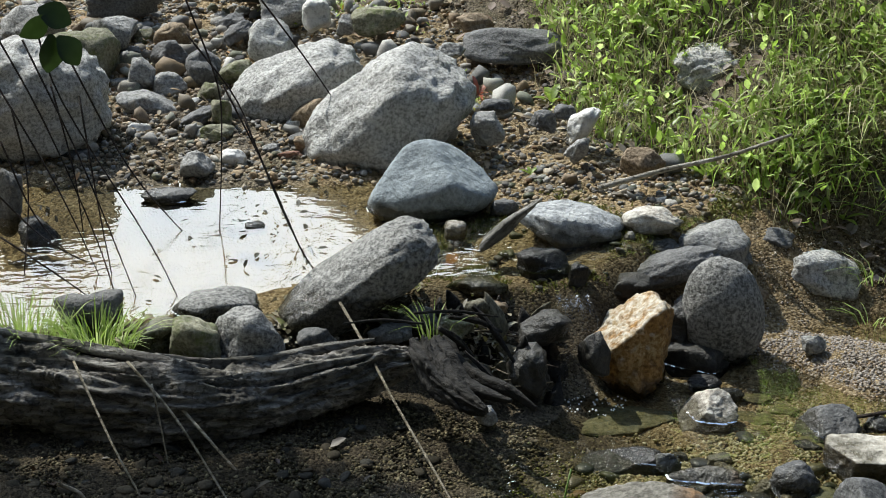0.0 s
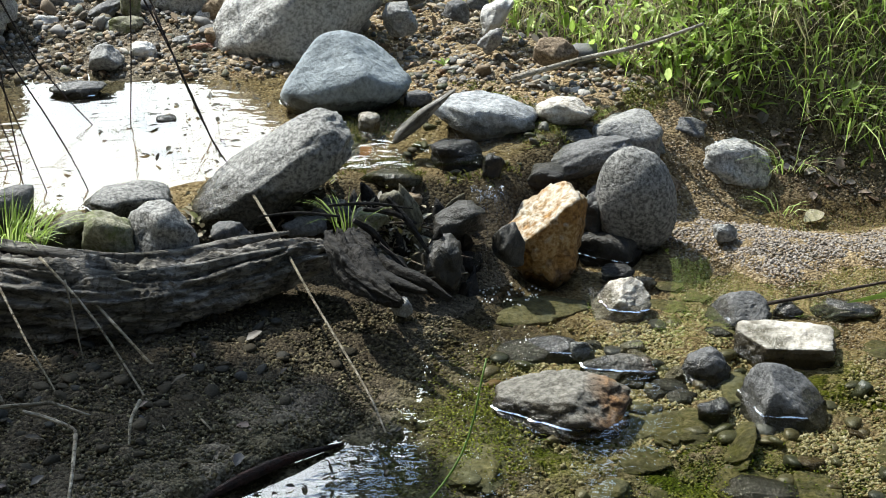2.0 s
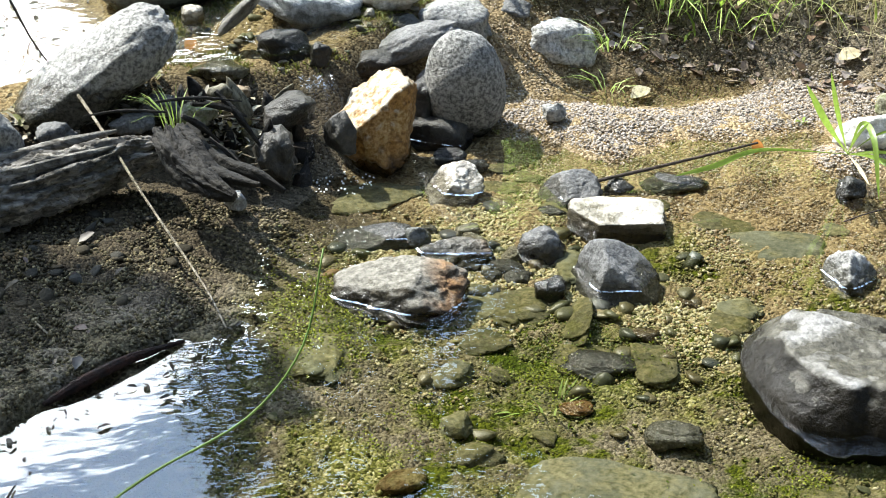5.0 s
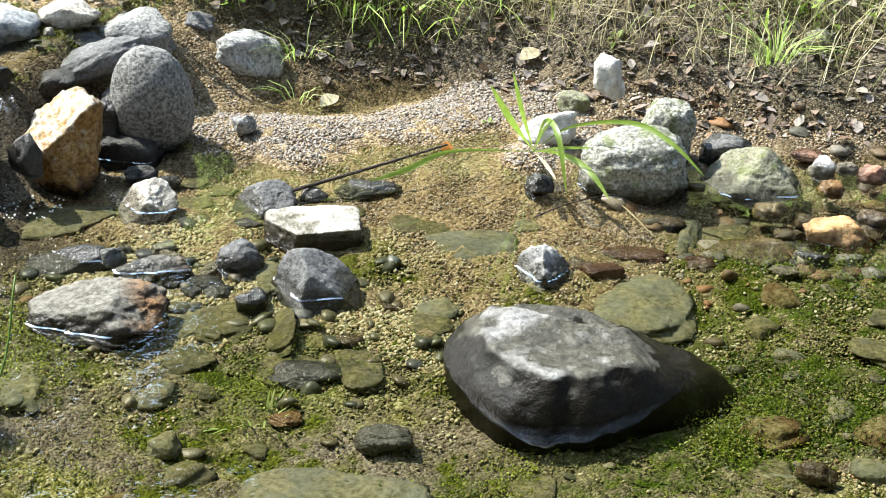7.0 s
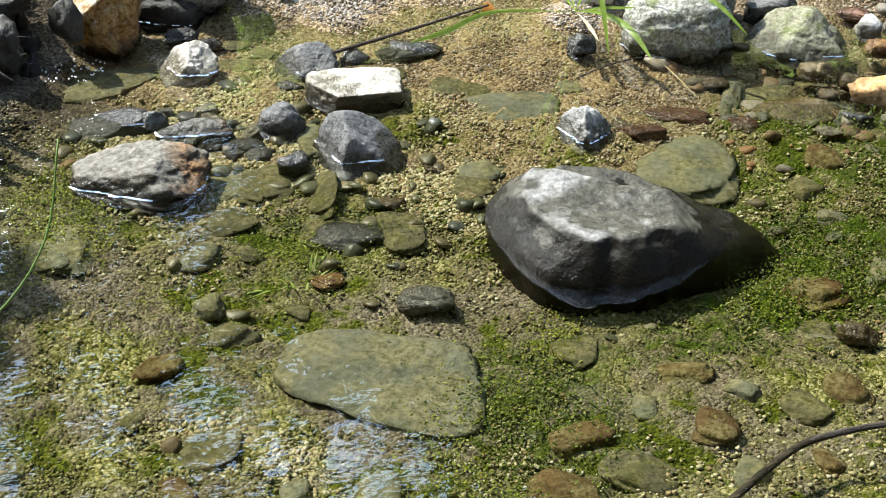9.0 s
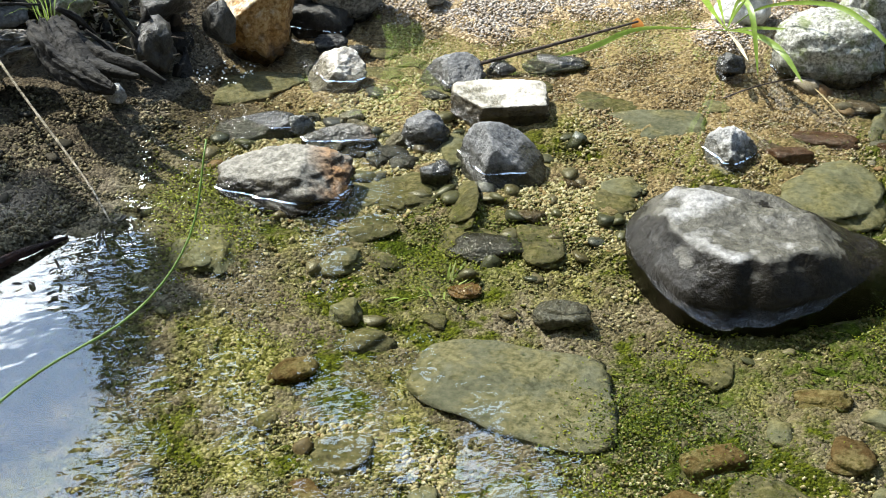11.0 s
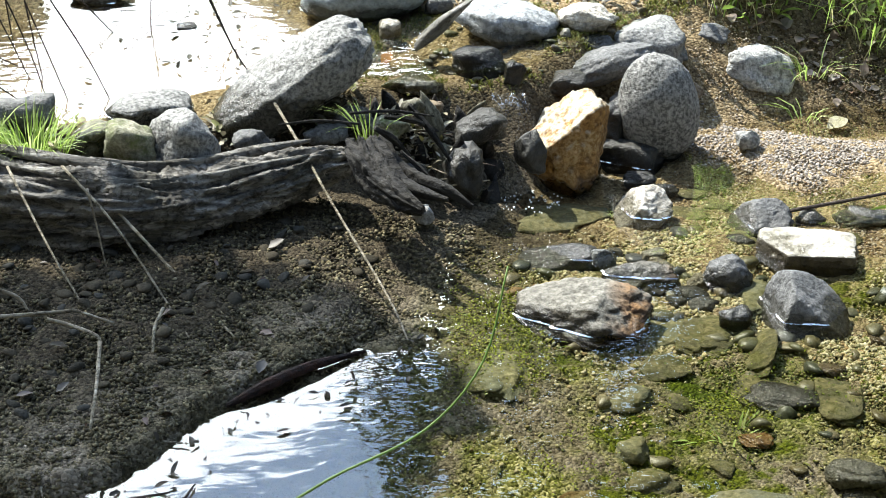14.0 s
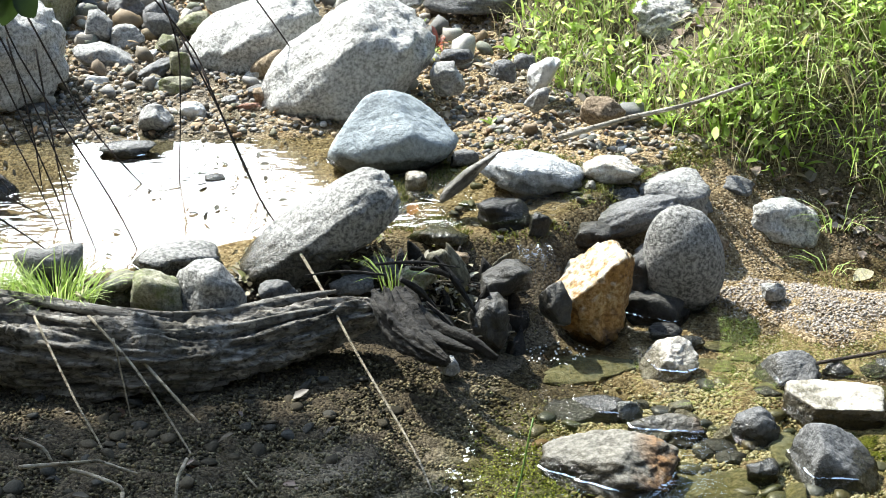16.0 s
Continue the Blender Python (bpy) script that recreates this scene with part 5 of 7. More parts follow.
    p = spots(760, -1.7, 0.6, 3.9, 5.9, 59, lambda x, y: top(x, y) * (0.15 + 0.85 * smooth(4.2, 4.8, y)))
    scatter("cobbles", p, r.uniform(0.010, 0.034, len(p)) * np.where(r.uniform(0, 1, len(p)) > 0.85, 1.7, 1), grain_mat("cobble_tones", MIXED, 0.75), "mixed grey and brown cobbles behind the pool", PEBBLES, sink=0.25, seed=6)
    p = spots(1700, -1.5, 0.7, 3.75, 5.6, 58, lambda x, y: top(x, y) * smooth(-0.3, 0.3, waves(x, y, 57, 4)))
    scatter("rubble", p, 0.005 + 0.013 * r.uniform(0, 1, len(p)) ** 1.6, grain_mat("rubble_tones", MIXED + TAN[1:4], 0.85), "angular broken stones between the cobbles", base_pebbles(5, 2, 19), flat=(0.35, 0.7), sink=0.25, seed=16)
    p = spots(110, -0.1, 2.5, 1.4, 3.3, 61, lambda x, y: bed(x, y) * (0.3 + 0.7 * smooth(1.3, 1.7, x)))
    scatter("bed_pebbles", p, r.uniform(0.010, 0.026, len(p)), grain_mat("bed_tones", BED, 0.6), "brown and olive pebbles under water", PEBBLES, flat=(0.25, 0.45), sink=0.42, seed=7)
    p = spots(80, 0.25, 1.0, 2.35, 3.15, 65, lambda x, y: bed(x, y))
    scatter("shoal_stones", p, r.uniform(0.012, 0.034, len(p)), grain_mat("shoal_tones", BED[:5] + MIXED[4:5], 0.35), "small dark and olive stones in the shallows", PEBBLES, flat=(0.3, 0.6), sink=0.38, seed=13)
    p = spots(190, 1.5, 2.6, 2.5, 3.25, 67, lambda x, y: lower(x, y))
    scatter("channel_pebbles", p, 0.007 + 0.03 * r.uniform(0, 1, len(p)) ** 2, grain_mat("channel_tones", [(0.07, 0.05, 0.03), (0.26, 0.13, 0.05), (0.12, 0.11, 0.08), (0.27, 0.23, 0.18), (0.06, 0.06, 0.04), (0.18, 0.11, 0.05)], 0.6), "orange and brown pebbles in the side channel", PEBBLES, flat=(0.3, 0.6), sink=0.4, seed=8)
    p = spots(170, -1.1, 0.2, 2.1, 3.05, 69, mudz)
    scatter("mud_pebbles", p, r.uniform(0.010, 0.024, len(p)), grain_mat("mud_tones", MUD[:3] + [(0.05, 0.05, 0.045)], 0.8, 0.1), "dark pebbles pressed into the mud", PEBBLES, flat=(0.25, 0.45), sink=0.42, seed=9)
    p = spots(150, -0.05, 0.95, 3.3, 4.1, 73, lambda x, y: smooth(0.0, 0.1, y - dam_y(x)) * 0.8)
    scatter("outflow_pebbles", p, r.uniform(0.007, 0.022, len(p)), grain_mat("outflow_tones", [MIXED[0], MIXED[2], MIXED[4]] + BED[:3] + [(0.10, 0.11, 0.03)], 0.5), "wet mossy pebbles in the outflow of the pool", PEBBLES, flat=(0.35, 0.6), sink=0.35, seed=10)
    foot = lambda x, y: smooth(-0.12, 0.0, y - bank_y(x)) * (1 - smooth(0.25, 0.7, y - bank_y(x)) * smooth(0.5, 0.8, x)) * smooth(0.0, 0.3, x)
    p = spots(7000, 0.0, 2.8, 2.7, 5.4, 79, foot)
    scatter("bank_crumbs", p, r.uniform(0.0015, 0.0055, len(p)), grain_mat("earth_crumbs", [(0.11, 0.092, 0.07), (0.20, 0.17, 0.13), (0.15, 0.125, 0.095), (0.27, 0.24, 0.19), (0.07, 0.06, 0.048), (0.12, 0.13, 0.05)], 0.9), "crumbs of brown earth and grit on the bank", GRAINS, sink=0.3, seed=11)


# ---- foliage ----
def blades(name, base, length, width, lean, mat, label, seed, category="grass", spread=None):
    """Many bent grass blades as one mesh."""
    r = np.random.RandomState(seed)
    n = len(base)
    a = r.uniform(0, 6.283, n) if spread is None else r.normal(spread[0], spread[1], n)
    d = np.stack([np.cos(a), np.sin(a), np.zeros(n)], -1)
    side = np.stack([-np.sin(a + r.normal(0, 0.6, n)), np.cos(a), np.zeros(n)], -1)
    rows = []
    for u, w in ((0, 0.7), (0.4, 1.0), (0.75, 0.65)):
        c = base + d * (length * lean * u ** 1.8)[:, None] + np.array([0, 0, 1]) * (length * (u - 0.55 * lean * u ** 2.2))[:, None]
        rows += [c - side * (width * w)[:, None], c + side * (width * w)[:, None]]
    rows.append(base + d * (length * lean)[:, None] + np.array([0, 0, 1]) * (length * (1 - 0.55 * lean))[:, None])
    V = np.stack(rows, 1).reshape(-1, 3)
    k = np.arange(n) * 7
    quads = np.concatenate([np.stack([k, k + 1, k + 3, k + 2], -1), np.stack([k + 2, k + 3, k + 5, k + 4], -1)])
    tris = np.stack([k + 4, k + 5, k + 6], -1)
    ob = mesh_ob(name, V, quads.tolist() + tris.tolist(), mat)
    return tagged(ob, label, category, kind="stuff")


def leaflets(name, centre, size, mat, label, seed, aspect=0.45, up=0.6, category="weeds", kind="stuff"):
    """Many small folded leaves as one mesh."""
    r = np.random.RandomState(seed)
    n = len(centre)
    a, e = r.uniform(0, 6.283, n), r.normal(up, 0.45, n)
    d = np.stack([np.cos(a) * np.cos(e), np.sin(a) * np.cos(e), np.sin(e)], -1)
    s = np.stack([-np.sin(a), np.cos(a), r.normal(0, 0.25, n)], -1)
    nr = np.cross(d, s)
    L = size[:, None]
    rows = [centre, centre + d * L * 0.35 + s * L * aspect * 0.5 + nr * L * 0.06, centre + d * L * 0.4 - nr * L * 0.03, centre + d * L * 0.35 - s * L * aspect * 0.5 + nr * L * 0.06,
            centre + d * L * 0.75 + s * L * aspect * 0.36, centre + d * L * 0.75 - s * L * aspect * 0.36, centre + d * L - nr * L * 0.12]
    V = np.stack(rows, 1).reshape(-1, 3)
    k = (np.arange(n) * 7)[:, None]
    F = np.concatenate([k + np.array([0, 1, 2]), k + np.array([0, 2, 3]), k + np.array([1, 4, 2]), k + np.array([2, 5, 3]), k + np.array([2, 4, 6]), k + np.array([2, 6, 5])])
    ob = mesh_ob(name, V, F, mat)
    return tagged(ob, label, category, kind=kind)


GRASS = [(0.13, 0.21, 0.03), (0.40, 0.54, 0.12), (0.26, 0.39, 0.06), (0.60, 0.70, 0.30), (0.35, 0.50, 0.10), (0.70, 0.68, 0.44)]
STRAW = [(0.40, 0.34, 0.19), (0.60, 0.53, 0.34), (0.28, 0.24, 0.13), (0.50, 0.45, 0.27)]


GRASS_ROCK = (0.735, 4.45)


def grass_mask(x, y):
    rise = y - bank_y(x)
    turf = np.maximum(smooth(0.0, 0.12, rise + 0.10 * (1 - smooth(0.75, 1.0, x)) + 0.05 * waves(x, y, 91, 9)), smooth(4.2, 4.45, y) * smooth(0.32, 0.44, x)) * smooth(0.30, 0.46, x + 0.07 * waves(x, y, 92, 5) - 0.06 * (4.4 - y)) * (1 - smooth(1.15, 1.4, x))
    thin = 0.42 * smooth(0.22, 0.5, rise + 0.1 * waves(x, y, 93, 6)) * smooth(1.1, 1.35, x)
    bare = np.exp(-(((x - GRASS_ROCK[0]) / 0.10) ** 2 + ((y - GRASS_ROCK[1] + 0.04) / 0.10) ** 2))
    return np.clip(1 - 1.8 * bare, 0, 1) * np.maximum(turf, thin) * (0.55 + 0.45 * smooth(-0.5, 0.3, waves(x, y, 94, 11)))


def build_foliage():
    r = np.random.RandomState(17)
    p = spots(7500, 0.1, 2.6, 3.2, 5.8, 101, grass_mask)
    n = len(p)
    blades("grass", p, r.uniform(0.03, 0.10, n), r.uniform(0.0016, 0.0048, n), r.uniform(0.1, 1.1, n), leaf_mat("grass_blades", GRASS, 0.72, 0.3), "bright green short grass on the bank", 102)
    p = spots(8500, 0.2, 2.6, 3.2, 5.6, 103, lambda x, y: np.maximum(grass_mask(x, y), 0.4 * smooth(0.1, 0.3, y - bank_y(x)) * smooth(1.1, 1.4, x)))
    n = len(p)
    blades("straw", p, r.uniform(0.06, 0.20, n), r.uniform(0.0008, 0.0016, n), r.uniform(0.3, 1.0, n), leaf_mat("straw_blades", STRAW, 0.3), "dry straw-coloured grass among the green", 104)
    # long grass hanging over the foot of the bank
    p = spots(330, 0.85, 1.55, 3.75, 4.6, 105, lambda x, y: smooth(0.02, 0.1, y - bank_y(x)) * (1 - smooth(0.3, 0.6, y - bank_y(x))))
    n = len(p)
    blades("hanging_grass", p + np.array([0, 0, 0.03]), r.uniform(0.10, 0.24, n), r.uniform(0.0012, 0.0026, n), r.uniform(0.7, 1.5, n), leaf_mat("hanging_blades", GRASS[:5] + STRAW[:1], 0.4), "long grass drooping over the undercut bank", 106, spread=(-1.9, 0.7))
    # broad small leaves in the turf
    p = spots(14000, 0.1, 2.8, 3.3, 6.0, 107, lambda x, y: grass_mask(x, y) * (0.3 + 0.7 * smooth(0.0, 0.5, waves(x, y, 95, 8))))
    n = len(p)
    leaflets("weed_leaves", p + np.stack([np.zeros(n), np.zeros(n), r.uniform(0.005, 0.10, n)], -1), r.uniform(0.012, 0.045, n), leaf_mat("weed_leaf", GRASS[1:5], 0.72, 0.3), "small broad weed leaves in the grass", 108)
    # weeds at the back of the gravel and over the bank edge
    p = spots(500, -0.6, 0.8, 4.3, 5.6, 109, lambda x, y: 0.8 * smooth(0.25, 0.6, waves(x, y, 96, 6)))
    n = len(p)
    leaflets("gravel_weeds", p + np.stack([np.zeros(n), np.zeros(n), r.uniform(0.0, 0.035, n)], -1), r.uniform(0.010, 0.025, n), leaf_mat("gravel_weed", GRASS[1:5] + [(0.30, 0.14, 0.04)], 0.4), "sparse weeds growing between the stones", 110)
    p = spots(1100, 1.15, 2.6, 3.2, 4.2, 111, lambda x, y: smooth(0.1, 0.3, y - bank_y(x)) * smooth(0.1, 0.5, waves(x, y, 97, 7)))
    n = len(p)
    leaflets("bank_weeds", p + np.stack([np.zeros(n), np.zeros(n), r.uniform(0.0, 0.05, n)], -1), r.uniform(0.012, 0.030, n), leaf_mat("bank_weed", GRASS[1:5], 0.45), "green weeds on the bare bank", 112)
    p = spots(700, -1.5, 0.6, 4.05, 5.8, 135, lambda x, y: 0.3 + 0.7 * smooth(-0.1, 0.4, waves(x, y, 85, 5)))
    n = len(p)
    leaflets("gravel_litter", p + np.array([0, 0, 0.012]), r.uniform(0.012, 0.04, n), leaf_mat("gravel_leaf", [(0.12, 0.08, 0.05), (0.28, 0.20, 0.13), (0.05, 0.04, 0.03), (0.36, 0.30, 0.22), (0.30, 0.15, 0.05)], 0.1, 0.7), "brown dead leaves and chips between the cobbles", 136, aspect=0.5, up=0.2, category="leaf litter")
    # dead leaves
    p = spots(1500, 0.0, 2.7, 2.9, 5.2, 113, lambda x, y: smooth(-0.14, 0.0, y - bank_y(x)) * (1 - smooth(0.25, 0.6, y - bank_y(x)) * smooth(0.5, 0.8, x)))
    n = len(p)
    leaflets("leaf_litter", p + np.array([0, 0, 0.006]), r.uniform(0.015, 0.045, n), leaf_mat("dead_leaf", [(0.10, 0.07, 0.055), (0.24, 0.18, 0.15), (0.16, 0.09, 0.05), (0.32, 0.27, 0.25), (0.09, 0.07, 0.07)], 0.1, 0.7), "curled brown dead leaves at the bank foot", 114, aspect=0.6, up=0.15, category="leaf litter")
    p = spots(520, -0.75, 0.3, 3.0, 3.6, 115, lambda x, y: np.exp(-((y - dam_y(x) + 0.05) / 0.08) ** 2) * (1 - smooth(-0.1, 0.0, x)))
    n = len(p)
    leaflets("dam_litter", p + np.array([0, 0, 0.02]), r.uniform(0.012, 0.035, n), leaf_mat("dam_leaf", [(0.20, 0.15, 0.09), (0.36, 0.32, 0.26), (0.12, 0.10, 0.06), (0.24, 0.24, 0.08)], 0.1, 0.7), "dead leaves and bark bits caught behind the log", 116, aspect=0.5, up=0.2, category="leaf litter")
    p = spots(50, -1.0, 0.25, 2.2, 3.0, 125, lambda x, y: smooth(-0.05, 0.05, y - mud_y(x)) * (1 - smooth(-0.15, 0.0, y - dam_y(x))))
    n = len(p)
    leaflets("mud_litter", p + np.array([0, 0, 0.008]), r.uniform(0.012, 0.04, n), leaf_mat("wet_leaf", [(0.04, 0.02, 0.012), (0.07, 0.032, 0.016), (0.02, 0.016, 0.01), (0.06, 0.045, 0.03)], 0.1, 0.5), "wet brown leaves on the mud under the log", 126, aspect=0.55, up=0.12, category="leaf litter")
    p = spots(2000, 0.95, 2.8, 2.9, 4.6, 127, lambda x, y: smooth(0.06, 0.2, y - bank_y(x)) * (1 - smooth(0.6, 1.0, y - bank_y(x))) * (0.3 + 0.7 * smooth(-0.2, 0.4, waves(x, y, 89, 6))))
    n = len(p)
    blades("bank_straw", p, r.uniform(0.05, 0.22, n), r.uniform(0.0007, 0.0015, n), r.uniform(0.4, 1.5, n), leaf_mat("bank_straw_blades", STRAW + [(0.18, 0.10, 0.06), (0.30, 0.38, 0.08)], 0.3), "dry straw and thin roots on the earth bank", 128)
    p = spots(420, 0.95, 2.8, 3.0, 4.4, 129, lambda x, y: smooth(0.04, 0.2, y - bank_y(x)) * (1 - smooth(0.6, 1.0, y - bank_y(x))))
    n = len(p)
    blades("dry_stems", p, r.uniform(0.15, 0.42, n), r.uniform(0.0009, 0.0018, n), r.uniform(0.6, 1.6, n), leaf_mat("dry_stem_blades", STRAW[:2] + [(0.55, 0.50, 0.36), (0.35, 0.28, 0.18)], 0.3), "long tangled dry stems over the earth bank", 130)
    p = spots(300, 0.0, 0.2, 3.25, 3.45, 133, lambda x, y: np.exp(-(((x - 0.07) / 0.06) ** 2 + ((y - 3.35) / 0.05) ** 2)))
    n = len(p)
    leaflets("dam_flakes", p + np.stack([np.zeros(n), np.zeros(n), r.uniform(0.005, 0.05, n)], -1), r.uniform(0.008, 0.026, n), leaf_mat("dam_flake", [(0.42, 0.37, 0.30), (0.24, 0.19, 0.13), (0.55, 0.50, 0.44), (0.14, 0.12, 0.06), (0.20, 0.22, 0.06)], 0.15, 0.7), "pale dead leaves and bark flakes heaped on the dam", 134, aspect=0.5, up=0.3, category="leaf litter")
    # bits of leaf and twig afloat on the pool and along the lower shore
    q = np.random.RandomState(121)
    n = 130
    side = q.uniform(0, 1, n)
    x = np.where(side < 0.3, q.uniform(-1.05, -0.2, n), np.where(side < 0.75, q.normal(-0.36, 0.07, n), q.normal(-0.98, 0.10, n)))
    y = np.where(side < 0.3, q.uniform(3.3, 4.0, n), np.where(side < 0.75, q.normal(3.68, 0.14, n), q.normal(3.92, 0.06, n)))
    p = np.stack([x, y, np.full(n, UPPER + 0.003)], -1)
    leaflets("floating_bits", p, q.uniform(0.006, 0.03, n), leaf_mat("sodden_leaf", [(0.02, 0.018, 0.012), (0.06, 0.05, 0.03), (0.035, 0.04, 0.015)], 0.1, 0.6), "dark bits of leaf afloat on the pool", 122, aspect=0.4, up=0.02, category="leaf litter")
    n = 70
    x = q.uniform(-0.6, 0.1, n)
    p = np.stack([x, np.interp(x, [-0.6, -0.43, -0.29, 0.0, 0.13], [2.2, 2.24, 2.44, 2.64, 2.82]) - np.abs(q.normal(0, 0.10, n)), np.full(n, 0.003)], -1)
    leaflets("shore_bits", p, q.uniform(0.006, 0.03, n), leaf_mat("shore_leaf", [(0.02, 0.018, 0.012), (0.06, 0.045, 0.03)], 0.1, 0.6), "dark bits of leaf afloat by the mud", 123, aspect=0.35, up=0.02, category="leaf litter")
    # algae strands on the bed beside the big boulder
    p = spots(1500, 0.1, 2.2, 1.5, 2.9, 117, lambda x, y: smooth(0.12, 0.5, bed_y(x) - y) * np.maximum(0.25 * smooth(0.35, 0.75, waves(x, y, 98, 5)) * smooth(0.0, 0.4, x), weedbed(x, y) * smooth(-0.2, 0.3, waves(x, y, 90, 9))))
    n = len(p)
    blades("algae", p, r.uniform(0.008, 0.024, n), r.uniform(0.0008, 0.002, n), r.uniform(0.8, 1.5, n), leaf_mat("algae_strands", [(0.045, 0.075, 0.005), (0.14, 0.18, 0.012), (0.08, 0.12, 0.008), (0.25, 0.27, 0.04)], 0.4), "soft green algae strands on the streambed", 118, category="algae", spread=(-1.2, 0.9))
    p = spots(15000, 0.4, 2.4, 1.5, 2.8, 131, lambda x, y: weedbed(x, y) * smooth(-0.1, 0.3, waves(x, y, 87, 8)))
    n = len(p)
    leaflets("weed_tufts", p + np.stack([np.zeros(n), np.zeros(n), r.uniform(0.0, 0.024, n)], -1), r.uniform(0.002, 0.007, n), leaf_mat("weed_tuft", [(0.025, 0.045, 0.004), (0.10, 0.15, 0.008), (0.05, 0.08, 0.005), (0.22, 0.27, 0.02), (0.07, 0.10, 0.01)], 0.4), "fluffy dark green water weed on the streambed", 132, aspect=0.6, up=0.5, category="weed")
    soft = lambda x, y: np.clip(sum(np.exp(-(((x - a) / b) ** 2 + ((y - c) / d) ** 2)) for a, b, c, d in ((0.24, 0.09, 2.80, 0.09), (0.22, 0.08, 2.58, 0.10), (0.28, 0.09, 2.42, 0.07), (0.60, 0.08, 2.52, 0.06), (0.80, 0.09, 1.98, 0.12), (0.62, 0.10, 1.84, 0.07), (0.98, 0.07, 2.16, 0.06), (1.42, 0.12, 2.20, 0.08))), 0, 1)
    p = spots(9000, 0.05, 1.7, 1.6, 3.0, 137, lambda x, y: soft(x, y) * smooth(-0.25, 0.25, waves(x, y, 83, 14)))
    n = len(p)
    leaflets("soft_algae", p + np.stack([np.zeros(n), np.zeros(n), r.uniform(0.0, 0.014, n)], -1), r.uniform(0.002, 0.007, n), leaf_mat("soft_algae_fronds", [(0.16, 0.19, 0.010), (0.34, 0.37, 0.035), (0.24, 0.27, 0.02), (0.10, 0.13, 0.01)], 0.45), "bright yellow-green soft algae on the streambed", 138, aspect=0.6, up=0.3, category="algae")
    # moss on the outflow
    p = spots(6000, -0.05, 0.75, 3.3, 4.0, 119, lambda x, y: smooth(0.0, 0.08, y - dam_y(x)) * smooth(-0.1, 0.4, waves(x, y, 99, 13)))
    n = len(p)
    blades("moss", p, r.uniform(0.006, 0.018, n), r.uniform(0.001, 0.0025, n), r.uniform(0.3, 1.0, n), leaf_mat("moss_tufts", [(0.08, 0.09, 0.01), (0.22, 0.22, 0.05), (0.13, 0.14, 0.02), (0.30, 0.27, 0.09)], 0.3), "olive moss over the wet stones of the outflow", 120, category="moss")


# ---- wood, stems ----
def tube(path, radii, sides=8, bark=0.0, seed=0, steps=8):
    """A bmesh tube along a smooth path, with grooves when bark is given."""
    pts = [Vector(p) for p in path]
    ext = [pts[0] * 2 - pts[1]] + pts + [pts[-1] * 2 - pts[-2]]
    line, rad = [], []
    for i in range(len(pts) - 1):
        a, b, c, d = ext[i:i + 4]
        for s in range(steps):
            u = s / steps
            line.append(0.5 * ((2 * b) + (c - a) * u + (2 * a - 5 * b + 4 * c - d) * u * u + (3 * b - a - 3 * c + d) * u ** 3))
            rad.append(radii[i] * (1 - u) + radii[i + 1] * u)
    line.append(pts[-1])
    rad.append(radii[-1])
    bm = bmesh.new()
    rings = []
    for i, p in enumerate(line):
        t = (line[min(i + 1, len(line) - 1)] - line[max(i - 1, 0)]).normalized()
        s = t.cross(Vector((0, 0, 1)))
        s = s.normalized() if s.length > 0.05 else Vector((1, 0, 0))
        w = s.cross(t)
        ring = []
        for k in range(sides):
            a = 6.283 * k / sides
            r = rad[i]
            if bark:
                along = i * 0.06
                r *= 1 + bark * (0.9 * noise.noise(Vector((math.cos(a) * 3.2, math.sin(a) * 3.2, along * 0.55 + seed))) + 0.55 * noise.noise(Vector((math.cos(a) * 9, math.sin(a) * 9, along * 0.9 + seed))) + 0.3 * noise.noise(Vector((math.cos(a) * 14, math.sin(a) * 14, along * 6))))
            ring.append(bm.verts.new(p + (s * math.cos(a) + w * math.sin(a)) * r))
        rings.append(ring)
    for a, b in zip(rings, rings[1:]):
        for k in range(sides):
            bm.faces.new((a[k], a[(k + 1) % sides], b[(k + 1) % sides], b[k]))
    bm.faces.new(rings[0][::-1])
    bm.faces.new(rings[-1])
    return bm


def thing(name, bm, mat, label, category, group="", kind=""):
    me = bpy.data.meshes.new(name)
    bm.to_mesh(me)
    bm.free()
    me.materials.append(mat)
    me.polygons.foreach_set("use_smooth", [True] * len(me.polygons))
    return tagged(new(name, me), label, category, group, kind)


def sight_scaled(path, foot, head):
    """The path slid along the eye's sight lines, its last point to the height foot and its first near head."""
    eye, n = Vector((0, 0, EYE)), len(path)
    k1, k0 = (EYE - foot) / (EYE - path[-1][2]), (EYE - head) / (EYE - path[0][2])
    return [tuple(eye + (Vector(p) - eye) * (k0 + (k1 - k0) * i / (n - 1))) for i, p in enumerate(path)], k1


def sight_to_bank(path):
    """The path pushed back along the eye's sight lines until it meets the bank."""
    out, eye = [], Vector((0, 0, EYE))
    for p in path:
        way, k = Vector(p) - eye, 0.9
        while k < 2.5 and (eye + way * k).z > float(height((eye + way * k).x, (eye + way * k).y)) + 0.012:
            k += 0.01
        out.append(tuple(eye + way * k))
    return out


